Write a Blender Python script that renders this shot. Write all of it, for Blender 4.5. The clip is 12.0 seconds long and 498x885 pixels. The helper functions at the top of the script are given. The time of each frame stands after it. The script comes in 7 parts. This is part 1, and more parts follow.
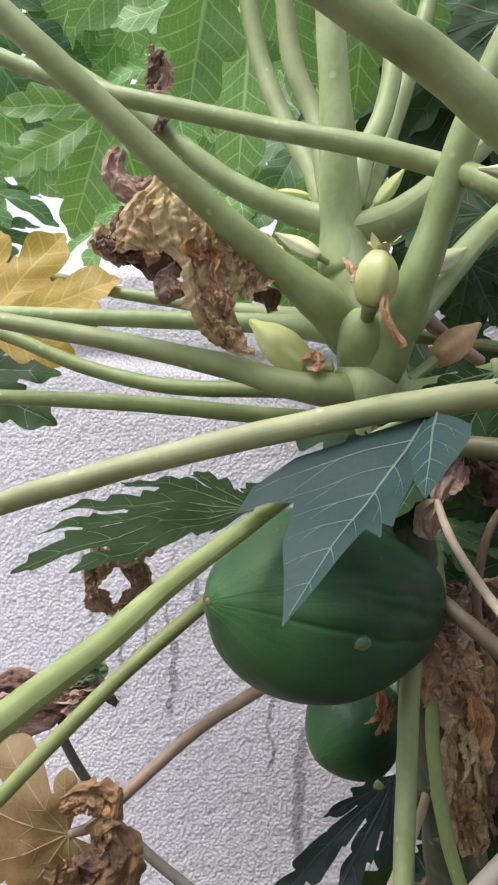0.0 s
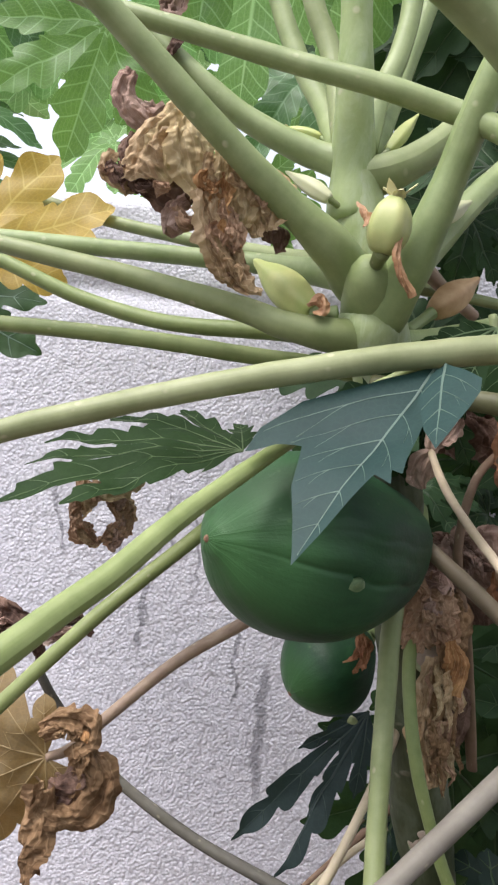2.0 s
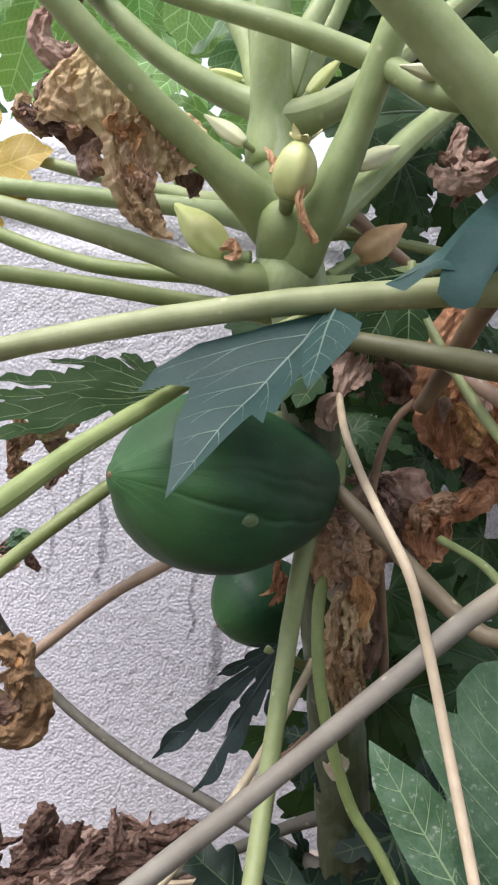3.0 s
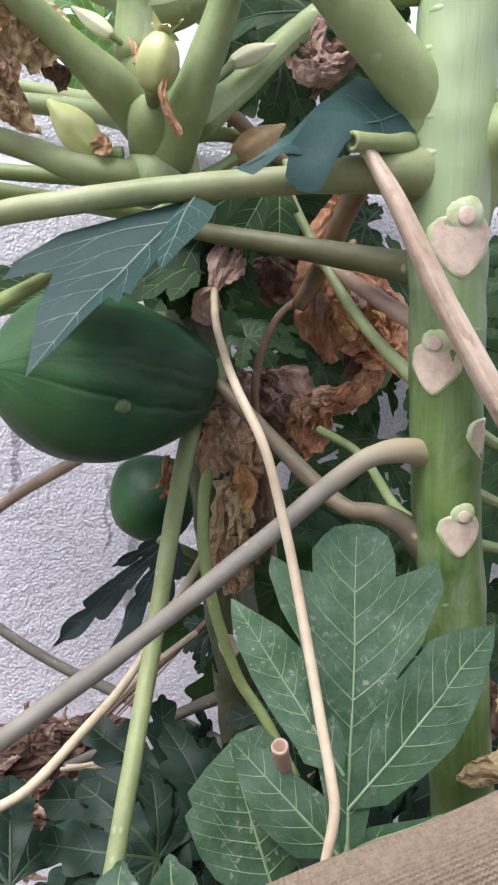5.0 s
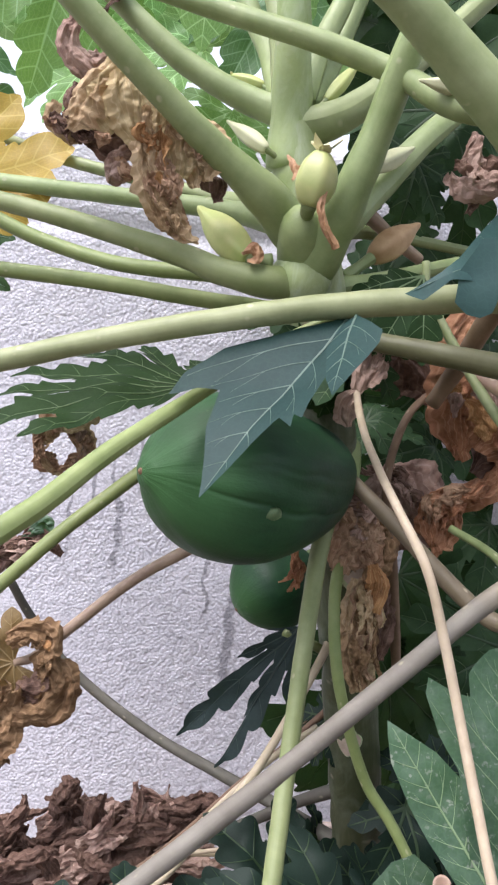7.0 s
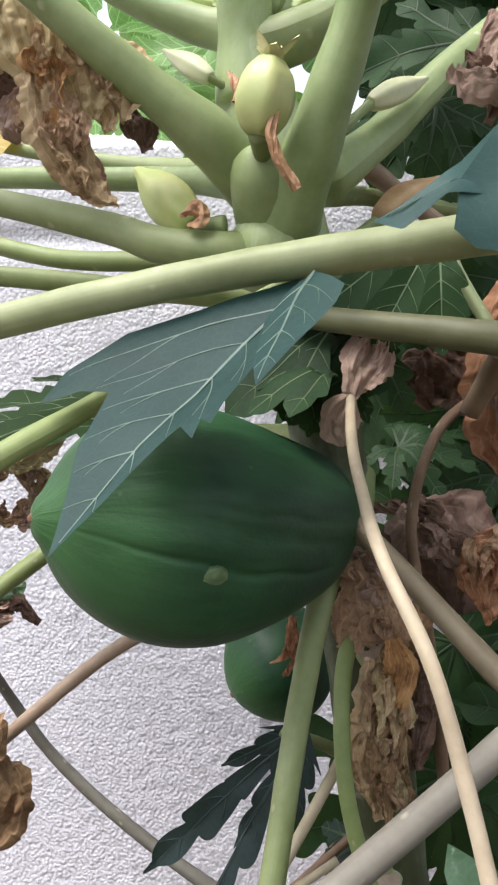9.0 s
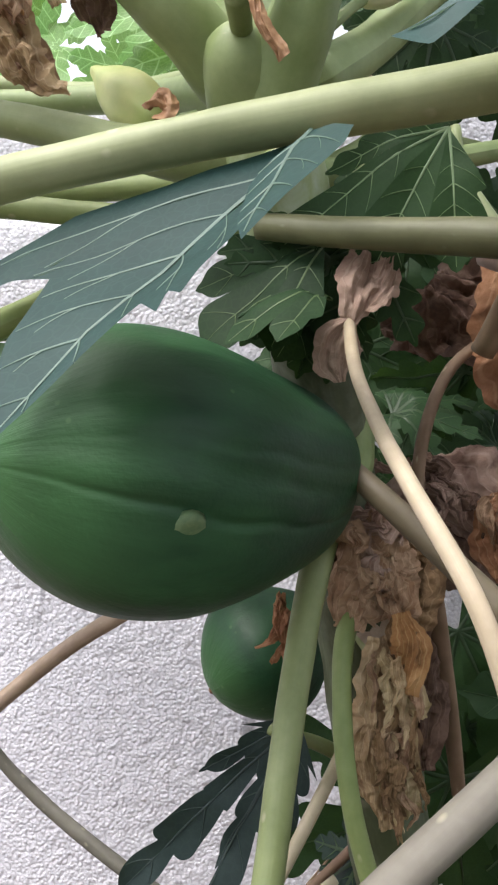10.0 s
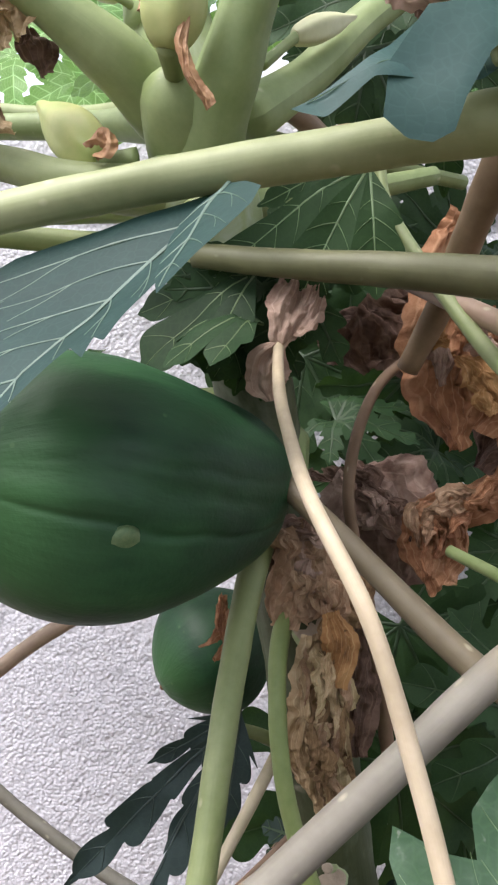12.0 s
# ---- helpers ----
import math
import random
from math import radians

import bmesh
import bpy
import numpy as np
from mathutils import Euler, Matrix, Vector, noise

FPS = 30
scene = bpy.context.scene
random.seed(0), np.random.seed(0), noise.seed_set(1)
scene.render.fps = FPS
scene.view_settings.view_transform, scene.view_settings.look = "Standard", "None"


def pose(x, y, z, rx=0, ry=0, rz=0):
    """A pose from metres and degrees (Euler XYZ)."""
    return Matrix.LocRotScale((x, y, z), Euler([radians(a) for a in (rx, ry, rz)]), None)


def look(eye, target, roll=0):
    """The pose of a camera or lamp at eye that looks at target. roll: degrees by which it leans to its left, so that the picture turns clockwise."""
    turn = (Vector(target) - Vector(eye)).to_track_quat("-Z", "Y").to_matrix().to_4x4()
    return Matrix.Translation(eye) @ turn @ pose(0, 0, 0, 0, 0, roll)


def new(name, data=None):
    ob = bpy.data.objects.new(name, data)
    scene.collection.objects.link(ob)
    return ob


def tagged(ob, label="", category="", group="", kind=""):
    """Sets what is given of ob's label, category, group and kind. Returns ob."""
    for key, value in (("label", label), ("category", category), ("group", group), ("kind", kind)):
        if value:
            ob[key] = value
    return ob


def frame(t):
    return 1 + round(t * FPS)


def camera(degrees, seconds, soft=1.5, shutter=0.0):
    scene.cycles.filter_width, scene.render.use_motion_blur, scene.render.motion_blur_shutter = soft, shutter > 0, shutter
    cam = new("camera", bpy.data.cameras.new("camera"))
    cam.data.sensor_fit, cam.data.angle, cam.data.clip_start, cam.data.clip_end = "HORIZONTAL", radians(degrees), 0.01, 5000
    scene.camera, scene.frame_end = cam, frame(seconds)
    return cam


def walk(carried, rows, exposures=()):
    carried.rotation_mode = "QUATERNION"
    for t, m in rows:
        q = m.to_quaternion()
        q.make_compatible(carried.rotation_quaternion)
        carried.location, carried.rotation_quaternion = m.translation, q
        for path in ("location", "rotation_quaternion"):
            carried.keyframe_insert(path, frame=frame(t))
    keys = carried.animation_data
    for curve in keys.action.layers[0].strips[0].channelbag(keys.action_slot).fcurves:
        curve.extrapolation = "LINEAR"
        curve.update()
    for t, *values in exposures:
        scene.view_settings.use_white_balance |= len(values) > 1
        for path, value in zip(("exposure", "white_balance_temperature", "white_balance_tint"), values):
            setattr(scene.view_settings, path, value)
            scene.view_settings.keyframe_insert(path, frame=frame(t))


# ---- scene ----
cam = camera(35.8, 12.0, soft=2.3)
PATH = [
    (0, (0.042, 0.006, 1.522), (0.076, 1.997, 1.701), 0.2),
    (0.5, (0.03, 0.019, 1.506), (0.037, 2.013, 1.666), 0.6),
    (1, (-0.013, 0.023, 1.507), (0.185, 2.013, 1.55), 3.5),
    (1.5, (-0.003, 0.044, 1.483), (0.259, 2.026, 1.436), 4.0),
    (2, (0.0, 0.006, 1.518), (0.147, 2.001, 1.554), 3.2),
    (2.5, (0.049, -0.024, 1.556), (0.173, 1.972, 1.588), 3.4),
    (2.7, (0.071, -0.025, 1.543), (0.213, 1.969, 1.522), 3.9),
    (4.3, (0.121, -0.063, 1.48), (0.31, 1.912, 1.227), 1.6),
    (4.5, (0.129, -0.06, 1.479), (0.338, 1.908, 1.193), 1.7),
    (5, (0.158, -0.077, 1.478), (0.464, 1.882, 1.219), 2.6),
    (5.5, (0.167, -0.082, 1.477), (0.526, 1.865, 1.197), 2.7),
    (6, (0.107, -0.065, 1.491), (0.363, 1.902, 1.234), 3.6),
    (6.5, (0.064, -0.062, 1.534), (0.191, 1.926, 1.352), 3.2),
    (7, (0.067, -0.065, 1.54), (0.214, 1.923, 1.377), 3.8),
    (7.2, (0.069, -0.067, 1.54), (0.24, 1.92, 1.388), 4.0),
    (8.8, (0.202, 0.141, 1.521), (0.081, 2.13, 1.354), 0.6),
    (9, (0.194, 0.169, 1.513), (0.103, 2.166, 1.458), 1.0),
    (9.5, (0.186, 0.253, 1.474), (0.152, 2.252, 1.45), 1.3),
    (10, (0.186, 0.269, 1.456), (0.162, 2.269, 1.443), 0.4),
    (10.5, (0.186, 0.271, 1.442), (0.153, 2.27, 1.374), -0.2),
    (11, (0.185, 0.263, 1.44), (0.161, 2.26, 1.346), -0.2),
    (11.5, (0.187, 0.263, 1.435), (0.166, 2.259, 1.316), -0.3),
    (12, (0.21, 0.228, 1.472), (0.263, 2.227, 1.442), -0.1),
]
# the camera opens up a little as it closes in, and its white balance drifts
EXPOSURES = [(0.0, 0.27, 6500, 12), (2.5, 0.38, 6450, 13), (4.5, 0.46, 6350, 14), (5.5, 0.56, 6100, 17), (6.5, 0.52, 5950, 18), (7.0, 0.50, 6250, 16), (9.0, 0.56, 6500, 10), (10.0, 0.64, 6550, 10), (12.0, 0.72, 6500, 12)]
walk(cam, [(t, look(eye, target, roll)) for t, eye, target, roll in PATH], EXPOSURES)

# ---- world and light: an overcast noon, brightest over the wall's far side ----
world = bpy.data.worlds.new("sky")
world.use_nodes = True
scene.world = world
_wn, _wl = world.node_tree.nodes, world.node_tree.links
_sky = _wn.new("ShaderNodeTexSky")
_sky.sky_type = "NISHITA"
_sky.sun_disc = False
_sky.sun_elevation, _sky.sun_rotation = radians(68), radians(245)
_sky.air_density, _sky.dust_density, _sky.ozone_density = 1.0, 4.0, 1.0
_veil = _wn.new("ShaderNodeHueSaturation")
_veil.inputs["Saturation"].default_value = 0.35
_wl.new(_sky.outputs[0], _veil.inputs["Color"])
_wl.new(_veil.outputs[0], _wn["Background"].inputs[0])
_wn["Background"].inputs[1].default_value = 0.28
sun_data = bpy.data.lights.new("sun", "SUN")
sun_data.energy, sun_data.angle, sun_data.color = 2.0, radians(20), (1.0, 0.97, 0.94)
sun = new("sun", sun_data)
sun.matrix_world = look((-1.35, -0.35, 4.4), (0.0, 1.0, 1.4))


# ---- materials ----
def nodes_of(name):
    m = bpy.data.materials.new(name)
    m.use_nodes = True
    n, l = m.node_tree.nodes, m.node_tree.links
    return m, n, l, n["Principled BSDF"]


def noise_node(n, l, scale, detail=4.0, rough=0.55, vec=None, distortion=0.0):
    t = n.new("ShaderNodeTexNoise")
    t.inputs["Scale"].default_value = scale
    t.inputs["Detail"].default_value = detail
    t.inputs["Roughness"].default_value = rough
    t.inputs["Distortion"].default_value = distortion
    if vec is not None:
        l.new(vec, t.inputs["Vector"])
    return t


def ramp(n, l, src, stops):
    r = n.new("ShaderNodeValToRGB")
    e = r.color_ramp.elements
    while len(e) < len(stops):
        e.new(0.5)
    for el, (p, c) in zip(e, stops):
        el.position = p
        el.color = (*c, 1) if len(c) == 3 else c
    l.new(src, r.inputs[0])
    return r


def mix(n, l, fac, a, b, mode="MIX"):
    x = n.new("ShaderNodeMix")
    x.data_type, x.blend_type = "RGBA", mode
    for sock, val in ((x.inputs[0], fac), (x.inputs[6], a), (x.inputs[7], b)):
        if isinstance(val, (int, float)):
            sock.default_value = val
        elif isinstance(val, tuple):
            sock.default_value = (*val, 1)
        else:
            l.new(val, sock)
    return x.outputs[2]


def maths(n, l, op, a, b=None, c=None, clamp=False):
    x = n.new("ShaderNodeMath")
    x.operation, x.use_clamp = op, clamp
    for sock, val in zip(x.inputs, (a, b, c)):
        if val is None:
            continue
        if isinstance(val, (int, float)):
            sock.default_value = val
        else:
            l.new(val, sock)
    return x.outputs[0]


def bump(n, l, height, bsdf, strength, dist):
    b = n.new("ShaderNodeBump")
    b.inputs["Strength"].default_value, b.inputs["Distance"].default_value = strength, dist
    l.new(height, b.inputs["Height"])
    l.new(b.outputs[0], bsdf.inputs["Normal"])
    return b


def coords(n, which="Object", scale=(1, 1, 1)):
    return n.new("ShaderNodeTexCoord").outputs[which]


def scaled(n, l, vec, scale):
    m = n.new("ShaderNodeMapping")
    m.inputs["Scale"].default_value = scale
    l.new(vec, m.inputs["Vector"])
    return m.outputs[0]


def mat_stalk(name, dark, light, fleck=(0.55, 0.5, 0.36), rough=0.55, flecks=0.45, streak=0.32, bumpy=0.14, wax=0.0, rise=None, blotch=0.0):
    """Living or dead stalk: long streaks, soft mottling, small pale flecks."""
    m, n, l, b = nodes_of(name)
    uv = coords(n, "UV")
    rnd = n.new("ShaderNodeObjectInfo").outputs["Random"]
    long = noise_node(n, l, 1.0, 4, 0.6, scaled(n, l, uv, (26, 9, 1)))
    soft = noise_node(n, l, 22, 5, 0.65, coords(n))
    c = ramp(n, l, soft.outputs[0], [(0.3, dark), (0.7, light)]).outputs[0]
    c2 = mix(n, l, maths(n, l, "MULTIPLY", long.outputs[0], streak), c, tuple(v * (0.72 if streak < 0.85 else 0.42) for v in dark))
    v = n.new("ShaderNodeTexVoronoi")
    l.new(scaled(n, l, uv, (4, 45, 1)), v.inputs["Vector"])
    v.inputs["Scale"].default_value = 1.0
    fl = ramp(n, l, v.outputs["Distance"], [(0.10, (1, 1, 1)), (0.19, (0, 0, 0))]).outputs[0]
    pick = noise_node(n, l, 25, 1, 0.5, coords(n))
    fl2 = maths(n, l, "MULTIPLY", fl, ramp(n, l, pick.outputs[0], [(0.50, (0, 0, 0)), (0.58, (1, 1, 1))]).outputs[0])
    c3 = mix(n, l, maths(n, l, "MULTIPLY", fl2, flecks), c2, fleck)
    if wax:
        wn = noise_node(n, l, 1.0, 5, 0.65, scaled(n, l, coords(n), (26, 26, 11)), 0.8)
        c3 = mix(n, l, maths(n, l, "MULTIPLY", ramp(n, l, wn.outputs[0], [(0.46, (0, 0, 0)), (0.68, (1, 1, 1))]).outputs[0], wax), c3, (0.50, 0.56, 0.44))
    if blotch:
        bn = noise_node(n, l, 1.0, 4, 0.6, scaled(n, l, uv, (5, 16, 1)), 1.2)
        c3 = mix(n, l, maths(n, l, "MULTIPLY", ramp(n, l, bn.outputs[0], [(0.50, (0, 0, 0)), (0.66, (1, 1, 1))]).outputs[0], blotch), c3, (0.21, 0.125, 0.075))
    if rise:
        # younger or barer tissue from one length of the stalk to another
        sep = n.new("ShaderNodeSeparateXYZ")
        l.new(uv, sep.inputs[0])
        at = maths(n, l, "MULTIPLY_ADD", maths(n, l, "SUBTRACT", soft.outputs[0], 0.5), 0.35 * abs(rise[1] - rise[0]), sep.outputs["Y"])
        f = maths(n, l, "DIVIDE", maths(n, l, "SUBTRACT", at, rise[0]), rise[1] - rise[0], clamp=True)
        c3 = mix(n, l, maths(n, l, "MULTIPLY", f, 0.8), c3, rise[2])
    hs = n.new("ShaderNodeHueSaturation")
    l.new(c3, hs.inputs["Color"])
    l.new(maths(n, l, "MULTIPLY_ADD", rnd, 0.22, 0.89), hs.inputs["Value"])
    l.new(maths(n, l, "MULTIPLY_ADD", rnd, 0.02, 0.49), hs.inputs["Hue"])
    l.new(hs.outputs[0], b.inputs["Base Color"])
    b.inputs["Roughness"].default_value = rough
    b.inputs["Subsurface Weight"].default_value = 0.08
    b.inputs["Subsurface Radius"].default_value = (0.004, 0.005, 0.002)
    b.inputs["Subsurface Scale"].default_value = 0.5
    h = maths(n, l, "ADD", maths(n, l, "MULTIPLY", long.outputs[0], 0.7), maths(n, l, "MULTIPLY", fl2, 0.8))
    bump(n, l, h, b, bumpy, 0.002)
    return m


def mat_leaf(name, dark, light, trans, tweight=0.35, rough=0.45, spots=0.0, spot_col=(0.5, 0.5, 0.42), coat=0.0, spec=0.5, ribs=0.0):
    """Leaf blade: mottled, matt to waxy, letting light through."""
    m, n, l, b = nodes_of(name)
    oc = coords(n)
    rnd = n.new("ShaderNodeObjectInfo").outputs["Random"]
    big = noise_node(n, l, 9, 3, 0.55, oc)
    fine = noise_node(n, l, 70, 4, 0.6, oc)
    f = maths(n, l, "ADD", maths(n, l, "MULTIPLY", big.outputs[0], 0.7), maths(n, l, "MULTIPLY", fine.outputs[0], 0.3))
    c = ramp(n, l, f, [(0.34, dark), (0.66, light)]).outputs[0]
    # the net of small veins
    net = n.new("ShaderNodeTexVoronoi")
    net.feature = "DISTANCE_TO_EDGE"
    net.inputs["Scale"].default_value = 150
    l.new(oc, net.inputs["Vector"])
    nf = ramp(n, l, net.outputs["Distance"], [(0.0, (1, 1, 1)), (0.12, (0, 0, 0))]).outputs[0]
    c = mix(n, l, maths(n, l, "MULTIPLY", nf, 0.055), c, tuple(min(1, v * 1.9 + 0.02) for v in light))
    rib = None
    if ribs:
        sep = n.new("ShaderNodeSeparateXYZ")
        l.new(coords(n, "UV"), sep.inputs[0])
        mid_d = maths(n, l, "ABSOLUTE", maths(n, l, "SUBTRACT", sep.outputs["X"], 0.5))
        mid_r = ramp(n, l, mid_d, [(0.012, (1, 1, 1)), (0.035, (0, 0, 0))]).outputs[0]
        sd = maths(n, l, "ABSOLUTE", maths(n, l, "SUBTRACT", maths(n, l, "FRACT", maths(n, l, "DIVIDE", sep.outputs["Y"], 0.026)), 0.5))
        side_r = ramp(n, l, sd, [(0.030, (0.8, 0.8, 0.8)), (0.075, (0, 0, 0))]).outputs[0]
        fd = maths(n, l, "ABSOLUTE", maths(n, l, "SUBTRACT", maths(n, l, "FRACT", maths(n, l, "MULTIPLY", sep.outputs["X"], 11.0)), 0.5))
        fine_r = ramp(n, l, fd, [(0.04, (0.25, 0.25, 0.25)), (0.12, (0, 0, 0))]).outputs[0]
        rib = maths(n, l, "MULTIPLY", maths(n, l, "MAXIMUM", maths(n, l, "MAXIMUM", mid_r, side_r), fine_r), ribs)
        c = mix(n, l, rib, c, tuple(min(1, v * 2.2 + 0.12) for v in light))
    if spots:
        sp = noise_node(n, l, 160, 2, 0.6, oc)
        area = noise_node(n, l, 22, 2, 0.5, oc)
        sf = maths(n, l, "MULTIPLY", ramp(n, l, sp.outputs[0], [(0.60, (0, 0, 0)), (0.66, (1, 1, 1))]).outputs[0],
                   ramp(n, l, area.outputs[0], [(0.46, (0, 0, 0)), (0.62, (1, 1, 1))]).outputs[0])
        c = mix(n, l, maths(n, l, "MULTIPLY", sf, spots), c, spot_col)
        dust = noise_node(n, l, 35, 5, 0.7, oc)
        c = mix(n, l, maths(n, l, "MULTIPLY", ramp(n, l, dust.outputs[0], [(0.45, (0, 0, 0)), (0.8, (1, 1, 1))]).outputs[0], spots * 0.5), c, (0.3, 0.36, 0.33))
    hs = n.new("ShaderNodeHueSaturation")
    l.new(c, hs.inputs["Color"])
    l.new(maths(n, l, "MULTIPLY_ADD", rnd, 0.3, 0.85), hs.inputs["Value"])
    l.new(hs.outputs[0], b.inputs["Base Color"])
    b.inputs["Roughness"].default_value = rough
    b.inputs["Coat Weight"].default_value = coat
    b.inputs["Specular IOR Level"].default_value = spec
    b.inputs["Coat Roughness"].default_value = 0.4
    h = maths(n, l, "SUBTRACT", fine.outputs[0], maths(n, l, "MULTIPLY", nf, 0.10))
    bump(n, l, h, b, 0.3, 0.0012)
    tr = n.new("ShaderNodeBsdfTranslucent")
    tc = mix(n, l, big.outputs[0], tuple(v * 0.7 for v in trans), trans)
    tc = mix(n, l, maths(n, l, "MULTIPLY", nf, 0.3), tc, tuple(min(1, v * 1.5) for v in trans))
    if rib is not None:
        tc = mix(n, l, rib, tc, tuple(min(1, v * 1.3 + 0.25) for v in trans))
    l.new(tc, tr.inputs[0])
    ms = n.new("ShaderNodeMixShader")
    ms.inputs[0].default_value = tweight
    l.new(b.outputs[0], ms.inputs[1])
    l.new(tr.outputs[0], ms.inputs[2])
    l.new(ms.outputs[0], n["Material Output"].inputs[0])
    return m


def mat_vein(name, col, trans, tweight=0.3):
    m, n, l, b = nodes_of(name)
    f = noise_node(n, l, 60, 3, 0.5, coords(n))
    l.new(ramp(n, l, f.outputs[0], [(0.3, tuple(v * 0.75 for v in col)), (0.7, col)]).outputs[0], b.inputs["Base Color"])
    b.inputs["Roughness"].default_value = 0.5
    tr = n.new("ShaderNodeBsdfTranslucent")
    tr.inputs[0].default_value = (*trans, 1)
    ms = n.new("ShaderNodeMixShader")
    ms.inputs[0].default_value = tweight
    l.new(b.outputs[0], ms.inputs[1])
    l.new(tr.outputs[0], ms.inputs[2])
    l.new(ms.outputs[0], n["Material Output"].inputs[0])
    return m


def mat_dry(name, cols, rough=0.8, tweight=0.12, scale=14):
    """Withered leaf: papery, blotched from tan to dark, wrinkled."""
    m, n, l, b = nodes_of(name)
    oc = coords(n)
    big = noise_node(n, l, scale, 5, 0.65, oc, 0.6)
    fine = noise_node(n, l, 120, 5, 0.65, oc, 0.8)
    f = maths(n, l, "ADD", maths(n, l, "MULTIPLY", big.outputs[0], 0.75), maths(n, l, "MULTIPLY", fine.outputs[0], 0.25))
    k = len(cols)
    c = ramp(n, l, f, [(0.32 + 0.36 * i / (k - 1), q) for i, q in enumerate(cols)]).outputs[0]
    uv = coords(n, "UV")
    w = n.new("ShaderNodeTexWave")
    w.bands_direction = "X"
    w.inputs["Scale"].default_value = 2.2
    w.inputs["Distortion"].default_value = 5
    w.inputs["Detail"].default_value = 3
    l.new(uv, w.inputs["Vector"])
    vf = ramp(n, l, w.outputs["Fac"], [(0.9, (0, 0, 0)), (0.99, (1, 1, 1))]).outputs[0]
    c = mix(n, l, maths(n, l, "MULTIPLY", vf, 0.3), c, tuple(min(1, v * 1.3) for v in cols[-1]))
    l.new(c, b.inputs["Base Color"])
    b.inputs["Roughness"].default_value = rough
    b.inputs["Specular IOR Level"].default_value = 0.3
    wr = noise_node(n, l, 190, 6, 0.75, oc, 0.8)
    wr2 = noise_node(n, l, 620, 3, 0.6, oc, 0.5)
    hh = maths(n, l, "MULTIPLY_ADD", wr2.outputs[0], 0.22, wr.outputs[0])
    bump(n, l, maths(n, l, "ADD", hh, maths(n, l, "MULTIPLY", vf, 0.3)), b, 0.6, 0.003)
    tr = n.new("ShaderNodeBsdfTranslucent")
    l.new(c, tr.inputs[0])
    ms = n.new("ShaderNodeMixShader")
    ms.inputs[0].default_value = tweight
    l.new(b.outputs[0], ms.inputs[1])
    l.new(tr.outputs[0], ms.inputs[2])
    l.new(ms.outputs[0], n["Material Output"].inputs[0])
    return m


def mat_plain(name, a, c2, rough=0.5, scale=30, strength=0.2, dist=0.002, sss=0.0, spec=0.5):
    m, n, l, b = nodes_of(name)
    oc = coords(n)
    f = noise_node(n, l, scale, 5, 0.6, oc)
    g = noise_node(n, l, scale * 6, 3, 0.6, oc)
    l.new(ramp(n, l, f.outputs[0], [(0.3, a), (0.7, c2)]).outputs[0], b.inputs["Base Color"])
    b.inputs["Roughness"].default_value = rough
    b.inputs["Specular IOR Level"].default_value = spec
    b.inputs["Subsurface Weight"].default_value = sss
    b.inputs["Subsurface Radius"].default_value = (0.004, 0.004, 0.002)
    bump(n, l, maths(n, l, "ADD", f.outputs[0], maths(n, l, "MULTIPLY", g.outputs[0], 0.5)), b, strength, dist)
    return m


def mat_fruit(name):
    """Waxy dark green papaya skin: streaks from end to end, faint bloom, pale specks."""
    m, n, l, b = nodes_of(name)
    oc, uv = coords(n), coords(n, "UV")
    streak = noise_node(n, l, 1.0, 5, 0.6, scaled(n, l, uv, (14, 2.2, 1)), 0.3)
    blot = noise_node(n, l, 16, 4, 0.6, oc)
    f = maths(n, l, "ADD", maths(n, l, "MULTIPLY", streak.outputs[0], 0.6), maths(n, l, "MULTIPLY", blot.outputs[0], 0.4))
    c = ramp(n, l, f, [(0.32, (0.006, 0.028, 0.012)), (0.5, (0.012, 0.050, 0.019)), (0.68, (0.028, 0.095, 0.035))]).outputs[0]
    sep = n.new("ShaderNodeSeparateXYZ")
    l.new(uv, sep.inputs[0])
    near_tip = ramp(n, l, sep.outputs["Y"], [(0.0, (1, 1, 1)), (0.3, (0, 0, 0))]).outputs[0]
    c = mix(n, l, maths(n, l, "MULTIPLY", near_tip, 0.7), c, (0.045, 0.13, 0.035))
    v = n.new("ShaderNodeTexVoronoi")
    v.inputs["Scale"].default_value = 60
    l.new(oc, v.inputs["Vector"])
    sp = ramp(n, l, v.outputs["Distance"], [(0.06, (1, 1, 1)), (0.12, (0, 0, 0))]).outputs[0]
    pk = noise_node(n, l, 30, 1, 0.5, oc)
    sp = maths(n, l, "MULTIPLY", sp, ramp(n, l, pk.outputs[0], [(0.55, (0, 0, 0)), (0.65, (1, 1, 1))]).outputs[0])
    c = mix(n, l, maths(n, l, "MULTIPLY", sp, 0.35), c, (0.12, 0.2, 0.08))
    l.new(c, b.inputs["Base Color"])
    b.inputs["Specular IOR Level"].default_value = 0.34
    rr = maths(n, l, "MULTIPLY_ADD", blot.outputs[0], 0.25, 0.40)
    l.new(rr, b.inputs["Roughness"])
    fine = noise_node(n, l, 260, 2, 0.5, oc)
    bump(n, l, maths(n, l, "ADD", streak.outputs[0], maths(n, l, "MULTIPLY", fine.outputs[0], 0.15)), b, 0.42, 0.004)
    return m


